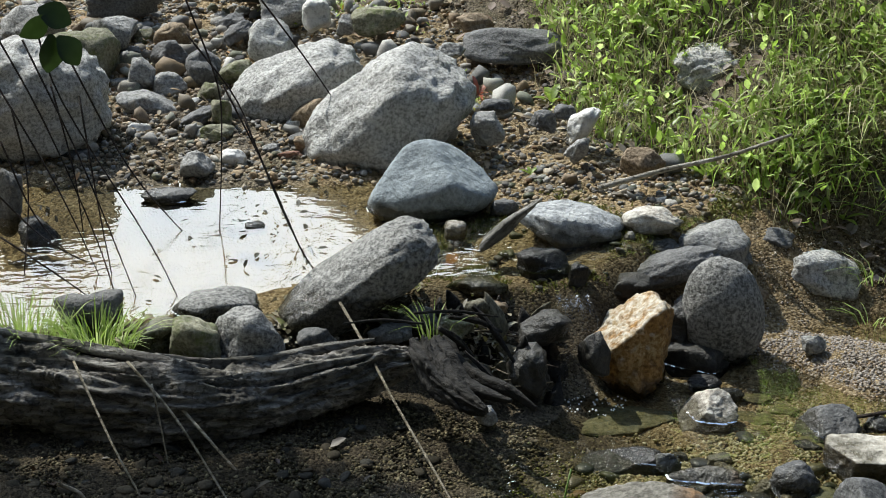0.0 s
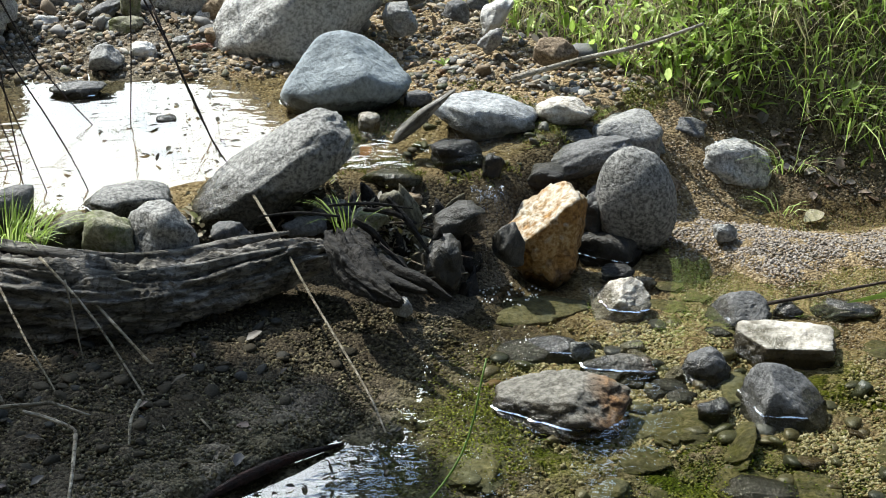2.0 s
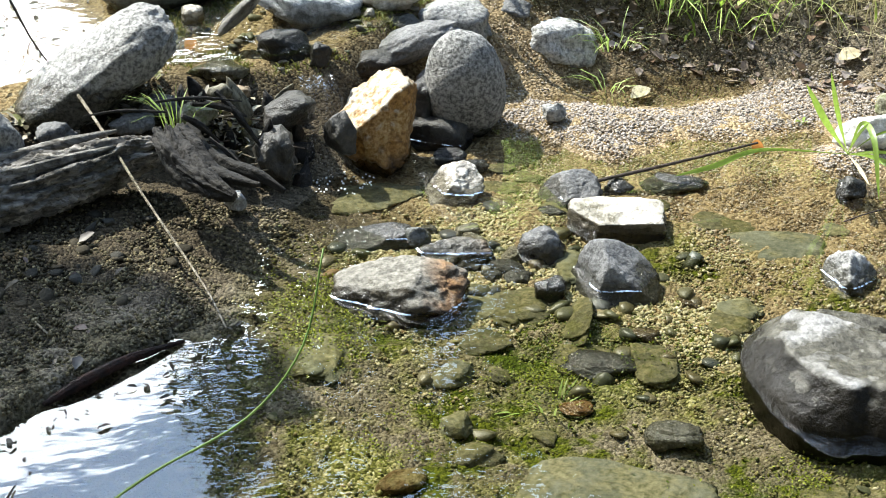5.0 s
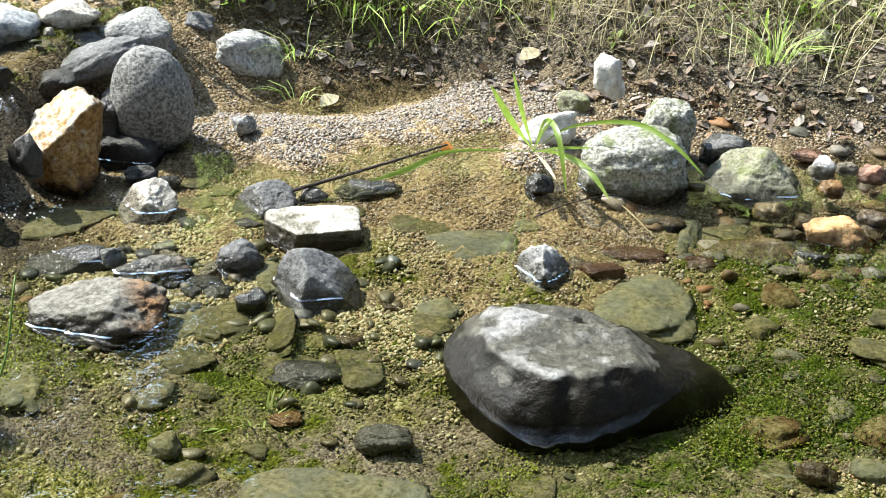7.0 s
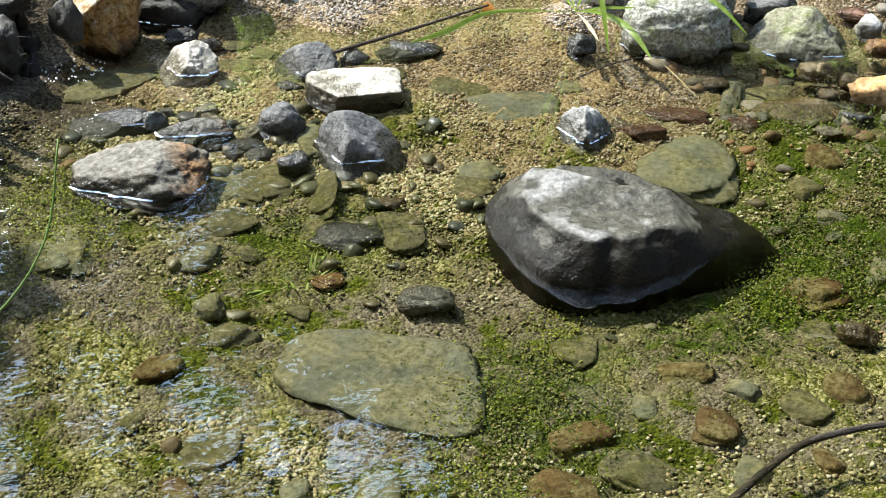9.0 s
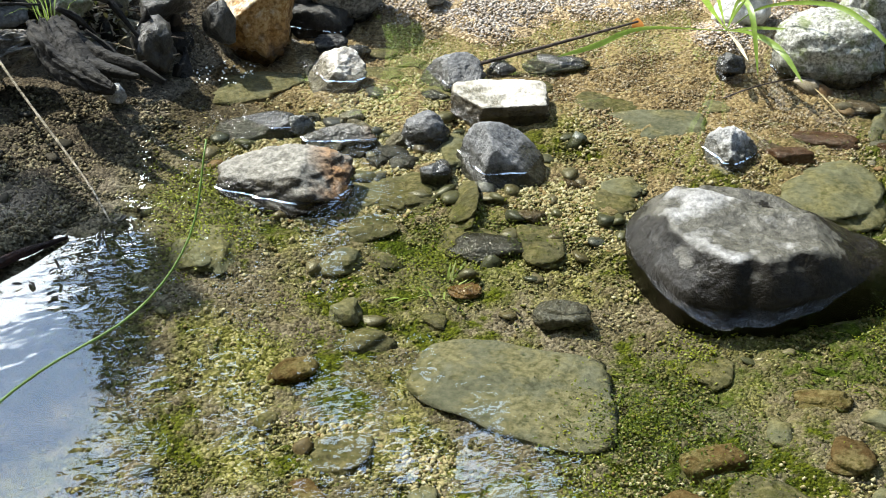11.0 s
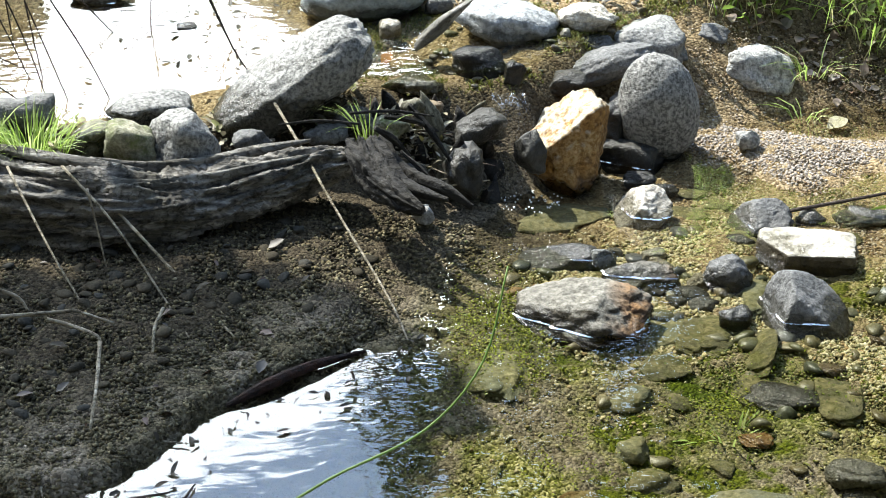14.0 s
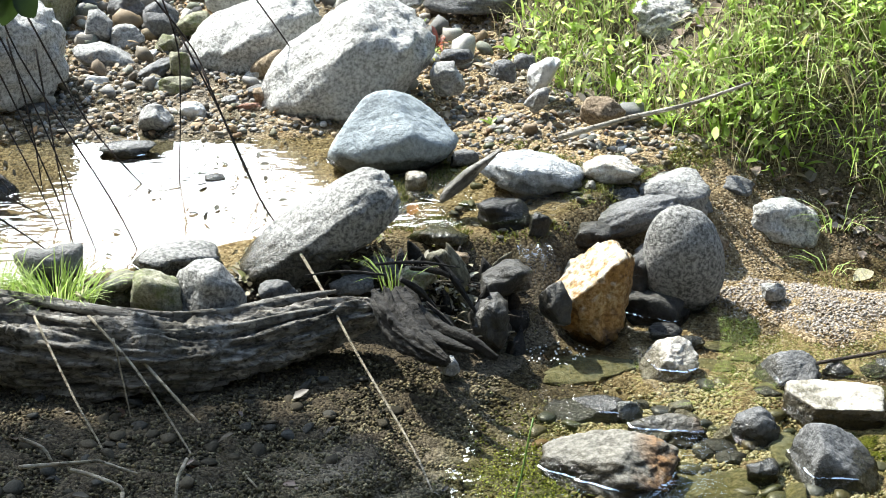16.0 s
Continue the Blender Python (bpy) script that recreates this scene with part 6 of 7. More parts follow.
def stalk(name, path, r0, r1, mat, label, category, foot=None, head=None):
    n = len(path)
    if name == "rootlet":
        path = sight_to_bank(path)
    if foot is not None:
        path, k = sight_scaled(path, foot, head if head is not None else EYE - (EYE - path[0][2]) * (EYE - foot) / (EYE - path[-1][2]))
        r0, r1 = r0 * k, r1 * k
    return thing(name, tube(path, [r0 + (r1 - r0) * i / (n - 1) for i in range(n)], 5, 0, 0, 5), mat, label, category, group="loose stems" if category == "dry grass" else "")


# stems standing against the light, their backlit darkness put into the colour
MAT_BACKLIT_STEM = wood_mat("backlit_stem", (0.015, 0.012, 0.01), (0.07, 0.05, 0.04))
MAT_DRY_STEM = wood_mat("dry_stem", (0.22, 0.18, 0.12), (0.55, 0.49, 0.38))
MAT_TWIG = wood_mat("twig_bark", (0.02, 0.015, 0.012), (0.12, 0.09, 0.07))
MAT_PALE_STICK = wood_mat("pale_stick", (0.30, 0.27, 0.22), (0.62, 0.58, 0.50))
MAT_BLADE = leaf_mat("near_blade", [(0.12, 0.20, 0.04), (0.16, 0.25, 0.06)], 0.4)
MAT_PLANTAIN = leaf_mat("plantain_leaf", [(0.16, 0.27, 0.03), (0.26, 0.36, 0.07), (0.20, 0.31, 0.05)], 0.5, 0.35)
MAT_DRY_LEAF = leaf_mat("dry_leaf", [(0.38, 0.31, 0.20), (0.50, 0.42, 0.28)], 0.2, 0.6)
# paler than the log, with the sun on its top strips coloured in
MAT_STRIP = wood_mat("split_wood", (0.03, 0.027, 0.023), (0.36, 0.34, 0.30), (6, 60, 40))
MAT_LOG = wood_mat("log_wood", (0.010, 0.0092, 0.008), (0.36, 0.335, 0.295), (9, 70, 55))

MAT_ROOT = wood_mat("root_wood", (0.005, 0.0046, 0.004), (0.042, 0.038, 0.032), (30, 60, 45))


def plantain_leaf(parent, path, width, mat):
    """A long folded leaf along a path, widest past its middle."""
    pts = [Vector(p) for p in path]
    ext = [pts[0] * 2 - pts[1]] + pts + [pts[-1] * 2 - pts[-2]]
    line = []
    for i in range(len(pts) - 1):
        a, b, c, d = ext[i:i + 4]
        for s in range(7):
            u = s / 7
            line.append(0.5 * ((2 * b) + (c - a) * u + (2 * a - 5 * b + 4 * c - d) * u * u + (3 * b - a - 3 * c + d) * u ** 3))
    line.append(pts[-1])
    bm = bmesh.new()
    rows = []
    for i, p in enumerate(line):
        u = i / (len(line) - 1)
        t = (line[min(i + 1, len(line) - 1)] - line[max(i - 1, 0)]).normalized()
        view = Vector((-0.35, -0.85, 0.45))
        s = t.cross(view).normalized()
        nrm = s.cross(t)
        w = width * max(0.12, math.sin(math.pi * min(1, u * 0.92 + 0.04)) ** 1.1 * (0.35 + 0.9 * u)) * (1 if u < 0.98 else 0.2)
        rows.append([bm.verts.new(p + s * w + nrm * w * 0.25), bm.verts.new(p), bm.verts.new(p - s * w + nrm * w * 0.25)])
    for a, b in zip(rows, rows[1:]):
        for k in (0, 1):
            bm.faces.new((a[k], a[k + 1], b[k + 1], b[k]))
    bmesh.ops.translate(bm, vec=-Vector(PLANTAIN_AT), verts=bm.verts)
    return part("leaf", bm, mat, parent, "dry bleached leaf" if mat == MAT_DRY_LEAF else "")

LOG_PATH = [(-1.002, 3.094, 0.170), (-0.855, 3.056, 0.150), (-0.727, 3.055, 0.130), (-0.558, 3.012, 0.125), (-0.450, 3.010, 0.120), (-0.344, 3.043, 0.120), (-0.237, 3.087, 0.130), (-0.138, 3.137, 0.140), (-0.065, 3.160, 0.150)]
ROOT_PATH = [(-0.038, 3.119, 0.197), (-0.014, 3.042, 0.173), (0.029, 2.962, 0.145), (0.086, 2.886, 0.129), (0.142, 2.834, 0.120)]
PLANTAIN_AT = (1.392, 3.177, 0.040)


def build_log():
    radii = [0.095, 0.09, 0.086, 0.080, 0.068, 0.062, 0.055, 0.044, 0.026]
    log = thing("log", tube(LOG_PATH, radii, 120, 0.34, 3.0, 34), MAT_LOG, "weathered grey log damming the little stream", "log")
    # split strips of wood along its top
    for k, (lift, back, a, b, r) in enumerate(((0.084, 0.02, 0, 5, 0.013), (0.074, -0.022, 2, 8, 0.010), (0.080, 0.045, 3, 8, 0.012))):
        path = [Vector(p) + Vector((0, back, lift * (radii[i] / 0.08))) for i, p in enumerate(LOG_PATH)][a:b]
        part("wood_strip", tube(path, [r * 0.5] + [r] * (b - a - 2) + [r * 0.3], 14, 0.5, 7.0 + k, 14), MAT_STRIP, log, "loose split strip of wood")
    SHORT_ROOT = [tuple(Vector(ROOT_PATH[0]).lerp(Vector(p), 0.66)) for p in ROOT_PATH]
    for k, (dx, dy, dz, r) in enumerate(((0.022, 0.03, 0.0, 0.012), (-0.02, 0.02, -0.005, 0.009), (0.045, 0.07, -0.02, 0.012))):
        path = [Vector(p) + Vector((dx * (1 + 0.3 * i), dy, dz + 0.01 * math.sin(i * 2.1 + k))) for i, p in enumerate(SHORT_ROOT)]
        thing("root", tube(path, [r, r * 1.2, r, r * 0.8, r * 0.4], 14, 0.6, 40.0 + k, 12), MAT_ROOT, "splintered dark root strand beside the log", "root")
    root = thing("root_stump", tube(SHORT_ROOT, [0.024, 0.026, 0.024, 0.018, 0.008], 40, 0.8, 5.0, 14), MAT_ROOT, "dark splintered root at the end of the log", "root")
    for k, (d, e, r) in enumerate((((0.03, 0.02, 0.03), (0.10, 0.06, -0.05), 0.014), ((0.05, 0.10, 0.02), (0.16, 0.16, -0.04), 0.012), ((-0.02, 0.05, 0.05), (0.15, 0.10, 0.02), 0.008), ((0.0, 0.03, 0.035), (-0.16, 0.02, 0.04), 0.006), ((0.10, 0.16, 0.02), (0.19, 0.12, -0.10), 0.013), ((0.08, 0.02, -0.02), (0.17, -0.02, -0.11), 0.011))):
        a = Vector(ROOT_PATH[0]) + Vector(d)
        b = Vector(ROOT_PATH[0]) + Vector(e)
        part("splinter", tube([a, (a + b) / 2 + Vector((0, 0, 0.008)), b], [r * 0.35, r * 0.5, r * 0.2], 14, 0.6, 20.0 + k, 8), MAT_ROOT, root)


def shard(at, size, rx, ry, rz, mat, label):
    """A pointed flake of wood."""
    bm = stone_verts(3, int(abs(at[0]) * 1000), 2.2, 3, 1.5)
    for v in bm.verts:
        v.co.x *= 1 - 0.75 * max(0, v.co.z)
        v.co = Vector((v.co.x * size[0], v.co.y * size[1], v.co.z * size[2]))
    ob = thing("wood_shard", bm, mat, label, "wood")
    ob.matrix_world = pose(*at, rx, ry, rz)
    return ob


build_log()
MAT_DRIFT = wood_mat("driftwood", (0.10, 0.095, 0.085), (0.42, 0.40, 0.36), (70, 70, 6))
MAT_SHARD = wood_mat("shard_wood", (0.07, 0.065, 0.045), (0.30, 0.28, 0.20), (60, 60, 6))
r_shard = random.Random(31)
for k in range(6):
    x = r_shard.uniform(0.0, 0.24)
    shard((x, float(dam_y(x)) - r_shard.uniform(0.04, 0.16), r_shard.uniform(0.06, 0.17)), (r_shard.uniform(0.012, 0.03), 0.011, r_shard.uniform(0.03, 0.065)), r_shard.uniform(-30, 20), r_shard.uniform(-50, 50), r_shard.uniform(-40, 40), MAT_ROOT, "splintered dark wood flake in the face of the dam")
shard((0.105, 3.30, 0.185), (0.022, 0.010, 0.055), -15, -18, 8, MAT_SHARD, "pointed greenish wood flake standing in the dam")
shard((0.165, 3.275, 0.11), (0.018, 0.008, 0.05), 10, 8, -10, MAT_ROOT, "broken grey wood flake beside the fall")
shard((0.075, 3.30, 0.205), (0.03, 0.016, 0.02), 0, 20, 20, MAT_SHARD, "small bleached wood chip on the dam")
shard((0.150, 3.655, 0.258), (0.016, 0.024, 0.10), -14, 48, -15, MAT_DRIFT, "split piece of grey driftwood leaning in the outflow")


def build_debris():
    """Broken bark, twigs and moss between the log's end and the fall."""
    r = random.Random(57)
    for k in range(26):
        x = r.uniform(-0.04, 0.25)
        y = float(dam_y(x)) - r.uniform(0.02, 0.22)
        z = float(height(x, y)) + r.uniform(0.0, 0.03)
        shard((x, y, z), (r.uniform(0.010, 0.030), r.uniform(0.006, 0.012), r.uniform(0.025, 0.060)), r.uniform(-60, 30), r.uniform(-75, 75), r.uniform(-60, 60), r.choice((MAT_ROOT, MAT_ROOT, MAT_SHARD)), "broken piece of bark lodged in the dam")
    for k in range(9):
        x, y = r.uniform(-0.02, 0.16), r.uniform(3.18, 3.36)
        a, e, n = r.uniform(-0.7, 0.7), r.uniform(-0.3, 0.3), r.uniform(0.06, 0.14)
        z = float(height(x, y)) + 0.04
        d = Vector((math.cos(a), math.sin(a) * 0.5, e)) * n
        p = Vector((x, y, z))
        stalk("twig", [tuple(p - d), tuple(p + Vector((0, 0, 0.008))), tuple(p + d)], 0.0028, 0.0014, r.choice((MAT_TWIG, MAT_DRY_STEM)), "broken twig caught in the dam", "twig")


build_debris()
plantain = empty("plantain", PLANTAIN_AT)
tagged(plantain, "ribwort plantain with long arching green leaves in the sand", "plant")
# one stem in two pieces: pale where sunlit, coloured dark where backlit
stalk("stem", [(-0.149, 2.257, 0.659), (-0.107, 2.230, 0.591), (-0.067, 2.199, 0.522), (0.009, 2.139, 0.405), (0.036, 2.108, 0.352)], 0.0028, 0.0014, MAT_DRY_STEM, "long bleached grass stem hanging over the log", "dry grass", 0.04, 0.22)
stalk("stem", [(-0.281, 2.333, 0.905), (-0.203, 2.281, 0.729), (-0.147, 2.257, 0.658)], 0.0017, 0.0008, MAT_BACKLIT_STEM, "long dead grass stem coloured dark as backlit, leaning over the pool", "dry grass", 0.16)
stalk("stem", [(-0.276, 2.428, 1.073), (-0.182, 2.406, 0.946), (-0.085, 2.367, 0.801)], 0.0016, 0.0008, MAT_BACKLIT_STEM, "long dead grass stem coloured dark as backlit, leaning over the pool", "dry grass", 0.16)
stalk("stem", [(-0.367, 2.413, 1.060), (-0.322, 2.388, 0.935), (-0.317, 2.364, 0.850), (-0.321, 2.316, 0.716)], 0.0016, 0.0008, MAT_BACKLIT_STEM, "long dead grass stem coloured dark as backlit, leaning over the pool", "dry grass", 0.16)
stalk("stem", [(-0.630, 2.352, 1.034), (-0.563, 2.333, 0.901), (-0.492, 2.294, 0.737), (-0.457, 2.259, 0.631)], 0.0016, 0.0008, MAT_BACKLIT_STEM, "long dead grass stem coloured dark as backlit, leaning over the pool", "dry grass", 0.16)
stalk("stem", [(-0.639, 2.336, 0.982), (-0.545, 2.308, 0.809), (-0.476, 2.268, 0.662)], 0.0016, 0.0008, MAT_BACKLIT_STEM, "long dead grass stem coloured dark as backlit, leaning over the pool", "dry grass", 0.16)
stalk("stem", [(-0.587, 2.357, 1.008), (-0.507, 2.323, 0.829), (-0.426, 2.264, 0.628)], 0.0016, 0.0008, MAT_BACKLIT_STEM, "long dead grass stem coloured dark as backlit, leaning over the pool", "dry grass", 0.16)
stalk("stem", [(-0.571, 2.366, 1.030), (-0.536, 2.346, 0.922), (-0.418, 2.304, 0.725), (-0.367, 2.273, 0.625)], 0.0016, 0.0008, MAT_BACKLIT_STEM, "long dead grass stem coloured dark as backlit, leaning over the pool", "dry grass", 0.16)
stalk("stem", [(-0.527, 2.364, 0.982), (-0.445, 2.335, 0.825), (-0.351, 2.311, 0.714)], 0.0016, 0.0008, MAT_BACKLIT_STEM, "long dead grass stem coloured dark as backlit, leaning over the pool", "dry grass", 0.16)
stalk("stem", [(-0.314, 2.389, 0.934), (-0.255, 2.360, 0.817), (-0.195, 2.318, 0.685)], 0.0016, 0.0008, MAT_BACKLIT_STEM, "long dead grass stem coloured dark as backlit, leaning over the pool", "dry grass", 0.16)
stalk("stem", [(-0.619, 2.311, 0.875), (-0.575, 2.288, 0.774), (-0.507, 2.274, 0.694)], 0.0016, 0.0008, MAT_BACKLIT_STEM, "long dead grass stem coloured dark as backlit, leaning over the pool", "dry grass", 0.16)
stalk("stem", [(-0.604, 2.328, 0.919), (-0.583, 2.300, 0.812), (-0.590, 2.245, 0.671)], 0.0016, 0.0008, MAT_BACKLIT_STEM, "long dead grass stem coloured dark as backlit, leaning over the pool", "dry grass", 0.16)
stalk("stem", [(-0.635, 2.287, 0.816), (-0.553, 2.279, 0.734), (-0.457, 2.280, 0.683)], 0.0016, 0.0008, MAT_BACKLIT_STEM, "long dead grass stem coloured dark as backlit, leaning over the pool", "dry grass", 0.16)
stalk("stem", [(-0.513, 2.353, 0.928), (-0.492, 2.316, 0.798), (-0.465, 2.270, 0.661)], 0.0016, 0.0008, MAT_BACKLIT_STEM, "long dead grass stem coloured dark as backlit, leaning over the pool", "dry grass", 0.16)
stalk("stem", [(-0.364, 2.401, 1.006), (-0.294, 2.385, 0.910), (-0.259, 2.360, 0.817)], 0.0016, 0.0008, MAT_BACKLIT_STEM, "long dead grass stem coloured dark as backlit, leaning over the pool", "dry grass", 0.16)
stalk("stem", [(-0.551, 2.349, 0.946), (-0.522, 2.320, 0.830), (-0.507, 2.289, 0.731)], 0.0016, 0.0008, MAT_BACKLIT_STEM, "long dead grass stem coloured dark as backlit, leaning over the pool", "dry grass", 0.16)
stalk("stem", [(-0.620, 2.267, 0.748), (-0.530, 2.264, 0.681), (-0.464, 2.257, 0.631)], 0.0016, 0.0008, MAT_BACKLIT_STEM, "long dead grass stem coloured dark as backlit, leaning over the pool", "dry grass", 0.16)
stalk("stem", [(-0.455, 2.200, 0.622), (-0.381, 2.178, 0.545), (-0.255, 2.127, 0.411), (-0.208, 2.105, 0.363)], 0.00324, 0.0016, MAT_DRY_STEM, "bleached dry grass stem lying across the log", "dry grass", 0.04, 0.22)
stalk("stem", [(-0.439, 2.189, 0.592), (-0.373, 2.165, 0.517), (-0.302, 2.122, 0.414), (-0.270, 2.099, 0.366)], 0.0024300000000000003, 0.0012, MAT_DRY_STEM, "bleached dry grass stem lying across the log", "dry grass", 0.04, 0.22)
stalk("stem", [(-0.511, 2.177, 0.598), (-0.456, 2.135, 0.488), (-0.417, 2.107, 0.422), (-0.393, 2.081, 0.368)], 0.0021600000000000005, 0.0011, MAT_DRY_STEM, "bleached dry grass stem lying across the log", "dry grass", 0.04, 0.22)
stalk("stem", [(-0.406, 2.181, 0.561), (-0.392, 2.156, 0.504), (-0.377, 2.125, 0.441)], 0.001755, 0.0009, MAT_DRY_STEM, "bleached dry grass stem lying across the log", "dry grass", 0.04, 0.22)
stalk("stick", [(0.369, 3.896, 0.260), (0.533, 3.917, 0.300), (0.677, 3.902, 0.340), (0.817, 3.875, 0.400)], 0.008, 0.004, MAT_PALE_STICK, "pale bare stick lying on the grassy bank", "stick")
stalk("twig", [(0.844, 3.181, 0.010), (0.973, 3.179, 0.035), (1.105, 3.199, 0.050), (1.204, 3.217, 0.060)], 0.0045, 0.0025, MAT_TWIG, "thin dark twig resting on the sand bar", "twig")
stalk("stick", [(1.028, 1.677, -0.030), (1.155, 1.734, -0.010), (1.234, 1.742, 0.000), (1.340, 1.729, 0.010)], 0.007, 0.005, MAT_TWIG, "curved brown stick lying in the shallow water", "stick")
stalk("twig", [(1.293, 2.927, 0.012), (1.349, 2.941, 0.020), (1.420, 2.945, 0.030), (1.486, 2.947, 0.030)], 0.002, 0.001, MAT_TWIG, "thin curved rootlet in the sand", "twig")
stalk("twig", [(-0.342, 1.521, 0.412), (-0.305, 1.599, 0.387), (-0.249, 1.671, 0.369), (-0.189, 1.719, 0.357)], 0.0030, 0.0012, MAT_TWIG, "dead dark twig sticking out over the water", "twig", 0.004, 0.03)
stalk("twig", [(-0.314, 1.642, 0.396), (-0.250, 1.619, 0.384), (-0.218, 1.605, 0.376), (-0.175, 1.571, 0.375)], 0.0030, 0.0012, MAT_TWIG, "dead dark twig sticking out over the water", "twig", 0.004, 0.03)
stalk("twig", [(-0.361, 1.699, 0.385), (-0.305, 1.659, 0.382), (-0.261, 1.602, 0.381), (-0.230, 1.537, 0.390)], 0.0030, 0.0012, MAT_TWIG, "dead dark twig sticking out over the water", "twig", 0.004, 0.03)
stalk("twig", [(-0.288, 1.684, 0.379), (-0.246, 1.717, 0.364), (-0.232, 1.754, 0.361)], 0.0030, 0.0012, MAT_TWIG, "dead dark twig sticking out over the water", "twig", 0.004, 0.03)
stalk("twig", [(-0.250, 1.615, 0.379), (-0.214, 1.684, 0.364), (-0.195, 1.709, 0.361)], 0.0030, 0.0012, MAT_TWIG, "dead dark twig sticking out over the water", "twig", 0.004, 0.03)
stalk("twig", [(-0.348, 1.578, 0.422), (-0.282, 1.569, 0.393), (-0.249, 1.536, 0.392)], 0.0030, 0.0012, MAT_TWIG, "dead dark twig sticking out over the water", "twig", 0.004, 0.03)
stalk("twig", [(-0.313, 1.686, 0.387), (-0.260, 1.729, 0.367)], 0.0030, 0.0012, MAT_TWIG, "dead dark twig sticking out over the water", "twig", 0.004, 0.03)
stalk("twig", [(-0.223, 1.593, 0.378), (-0.195, 1.651, 0.367)], 0.0030, 0.0012, MAT_TWIG, "dead dark twig sticking out over the water", "twig", 0.004, 0.03)
stalk("root", [(-0.540, 2.121, 0.392), (-0.495, 2.131, 0.390), (-0.442, 2.142, 0.388), (-0.430, 2.143, 0.387), (-0.380, 2.142, 0.367)], 0.0035, 0.002, MAT_DRY_STEM, "pale bent dead root over the muddy hollow", "root", 0.075, 0.11)
stalk("root", [(-0.468, 2.114, 0.391), (-0.438, 2.115, 0.381), (-0.397, 2.095, 0.374), (-0.393, 2.088, 0.360)], 0.0035, 0.002, MAT_DRY_STEM, "pale bent dead root over the muddy hollow", "root", 0.075, 0.11)
stalk("root", [(-0.393, 2.092, 0.366), (-0.393, 2.036, 0.332), (-0.397, 1.976, 0.296)], 0.0035, 0.002, MAT_DRY_STEM, "pale bent dead root over the muddy hollow", "root", 0.075, 0.11)
stalk("root", [(-0.544, 2.158, 0.417), (-0.514, 2.157, 0.403), (-0.500, 2.150, 0.384)], 0.0035, 0.002, MAT_DRY_STEM, "pale bent dead root over the muddy hollow", "root", 0.075, 0.11)
stalk("root", [(-0.311, 2.160, 0.380), (-0.321, 2.128, 0.367), (-0.320, 2.084, 0.352)], 0.0035, 0.002, MAT_DRY_STEM, "pale bent dead root over the muddy hollow", "root", 0.075, 0.11)
stalk("stem", [(-0.496, 1.881, 0.373), (-0.374, 1.874, 0.357), (-0.251, 1.864, 0.347)], 0.0022, 0.0011, MAT_DRY_STEM, "bleached reed lying across the shallow water", "dry grass", 0.006, 0.02)
stalk("stem", [(-0.451, 1.830, 0.371), (-0.427, 1.776, 0.373), (-0.410, 1.717, 0.373)], 0.0022, 0.0011, MAT_DRY_STEM, "bleached reed lying across the shallow water", "dry grass", 0.006, 0.02)
stalk("long_grass", [(-0.17, 0.98, 0.18), (-0.15, 1.09, 0.48), (-0.125, 1.164, 0.662), (-0.099, 1.202, 0.708), (-0.049, 1.225, 0.736), (0.035, 1.249, 0.769), (0.087, 1.278, 0.820), (0.110, 1.318, 0.892)], 0.0018, 0.0009, MAT_BLADE, "single green grass blade arching close to the viewer", "grass")
# dark red-brown strip that follows the waterline
MAT_SHORE_STRIP = wood_mat("shore_strip_wood", (0.012, 0.005, 0.003), (0.06, 0.022, 0.012), (20, 40, 40))
thing("bark_strip", tube([(-0.265, 2.485, 0.004), (-0.20, 2.535, 0.012), (-0.12, 2.60, 0.012), (-0.03, 2.66, 0.003)], [0.004, 0.010, 0.009, 0.003], 18, 0.3, 9.0, 10), MAT_SHORE_STRIP, "dark red-brown strip lying along the muddy shore", "bark")
stalk("rootlet", [(0.525, 3.591, 0.314), (0.537, 3.602, 0.352), (0.549, 3.609, 0.376)], 0.0018, 0.0009, MAT_TWIG, "thin bare rootlet on the earth bank", "root")
stalk("rootlet", [(0.622, 3.571, 0.304), (0.664, 3.579, 0.347), (0.682, 3.588, 0.383)], 0.0018, 0.0009, MAT_TWIG, "thin bare rootlet on the earth bank", "root")
stalk("rootlet", [(0.408, 3.615, 0.341), (0.438, 3.620, 0.365), (0.475, 3.626, 0.396)], 0.0018, 0.0009, MAT_TWIG, "thin bare rootlet on the earth bank", "root")
stalk("rootlet", [(1.382, 3.046, 0.411), (1.440, 2.995, 0.351), (1.517, 2.930, 0.289)], 0.0018, 0.0009, MAT_TWIG, "thin bare rootlet on the earth bank", "root")
stalk("rootlet", [(1.476, 2.951, 0.291), (1.556, 2.901, 0.272), (1.645, 2.849, 0.265)], 0.0018, 0.0009, MAT_TWIG, "thin bare rootlet on the earth bank", "root")
stalk("rootlet", [(1.295, 3.018, 0.252), (1.357, 2.985, 0.240), (1.409, 2.958, 0.233)], 0.0018, 0.0009, MAT_TWIG, "thin bare rootlet on the earth bank", "root")
stalk("rootlet", [(1.668, 2.909, 0.435), (1.726, 2.877, 0.439), (1.802, 2.830, 0.439)], 0.0018, 0.0009, MAT_TWIG, "thin bare rootlet on the earth bank", "root")
stalk("rootlet", [(1.876, 2.781, 0.439), (1.819, 2.807, 0.411), (1.758, 2.820, 0.351)], 0.0018, 0.0009, MAT_TWIG, "thin bare rootlet on the earth bank", "root")
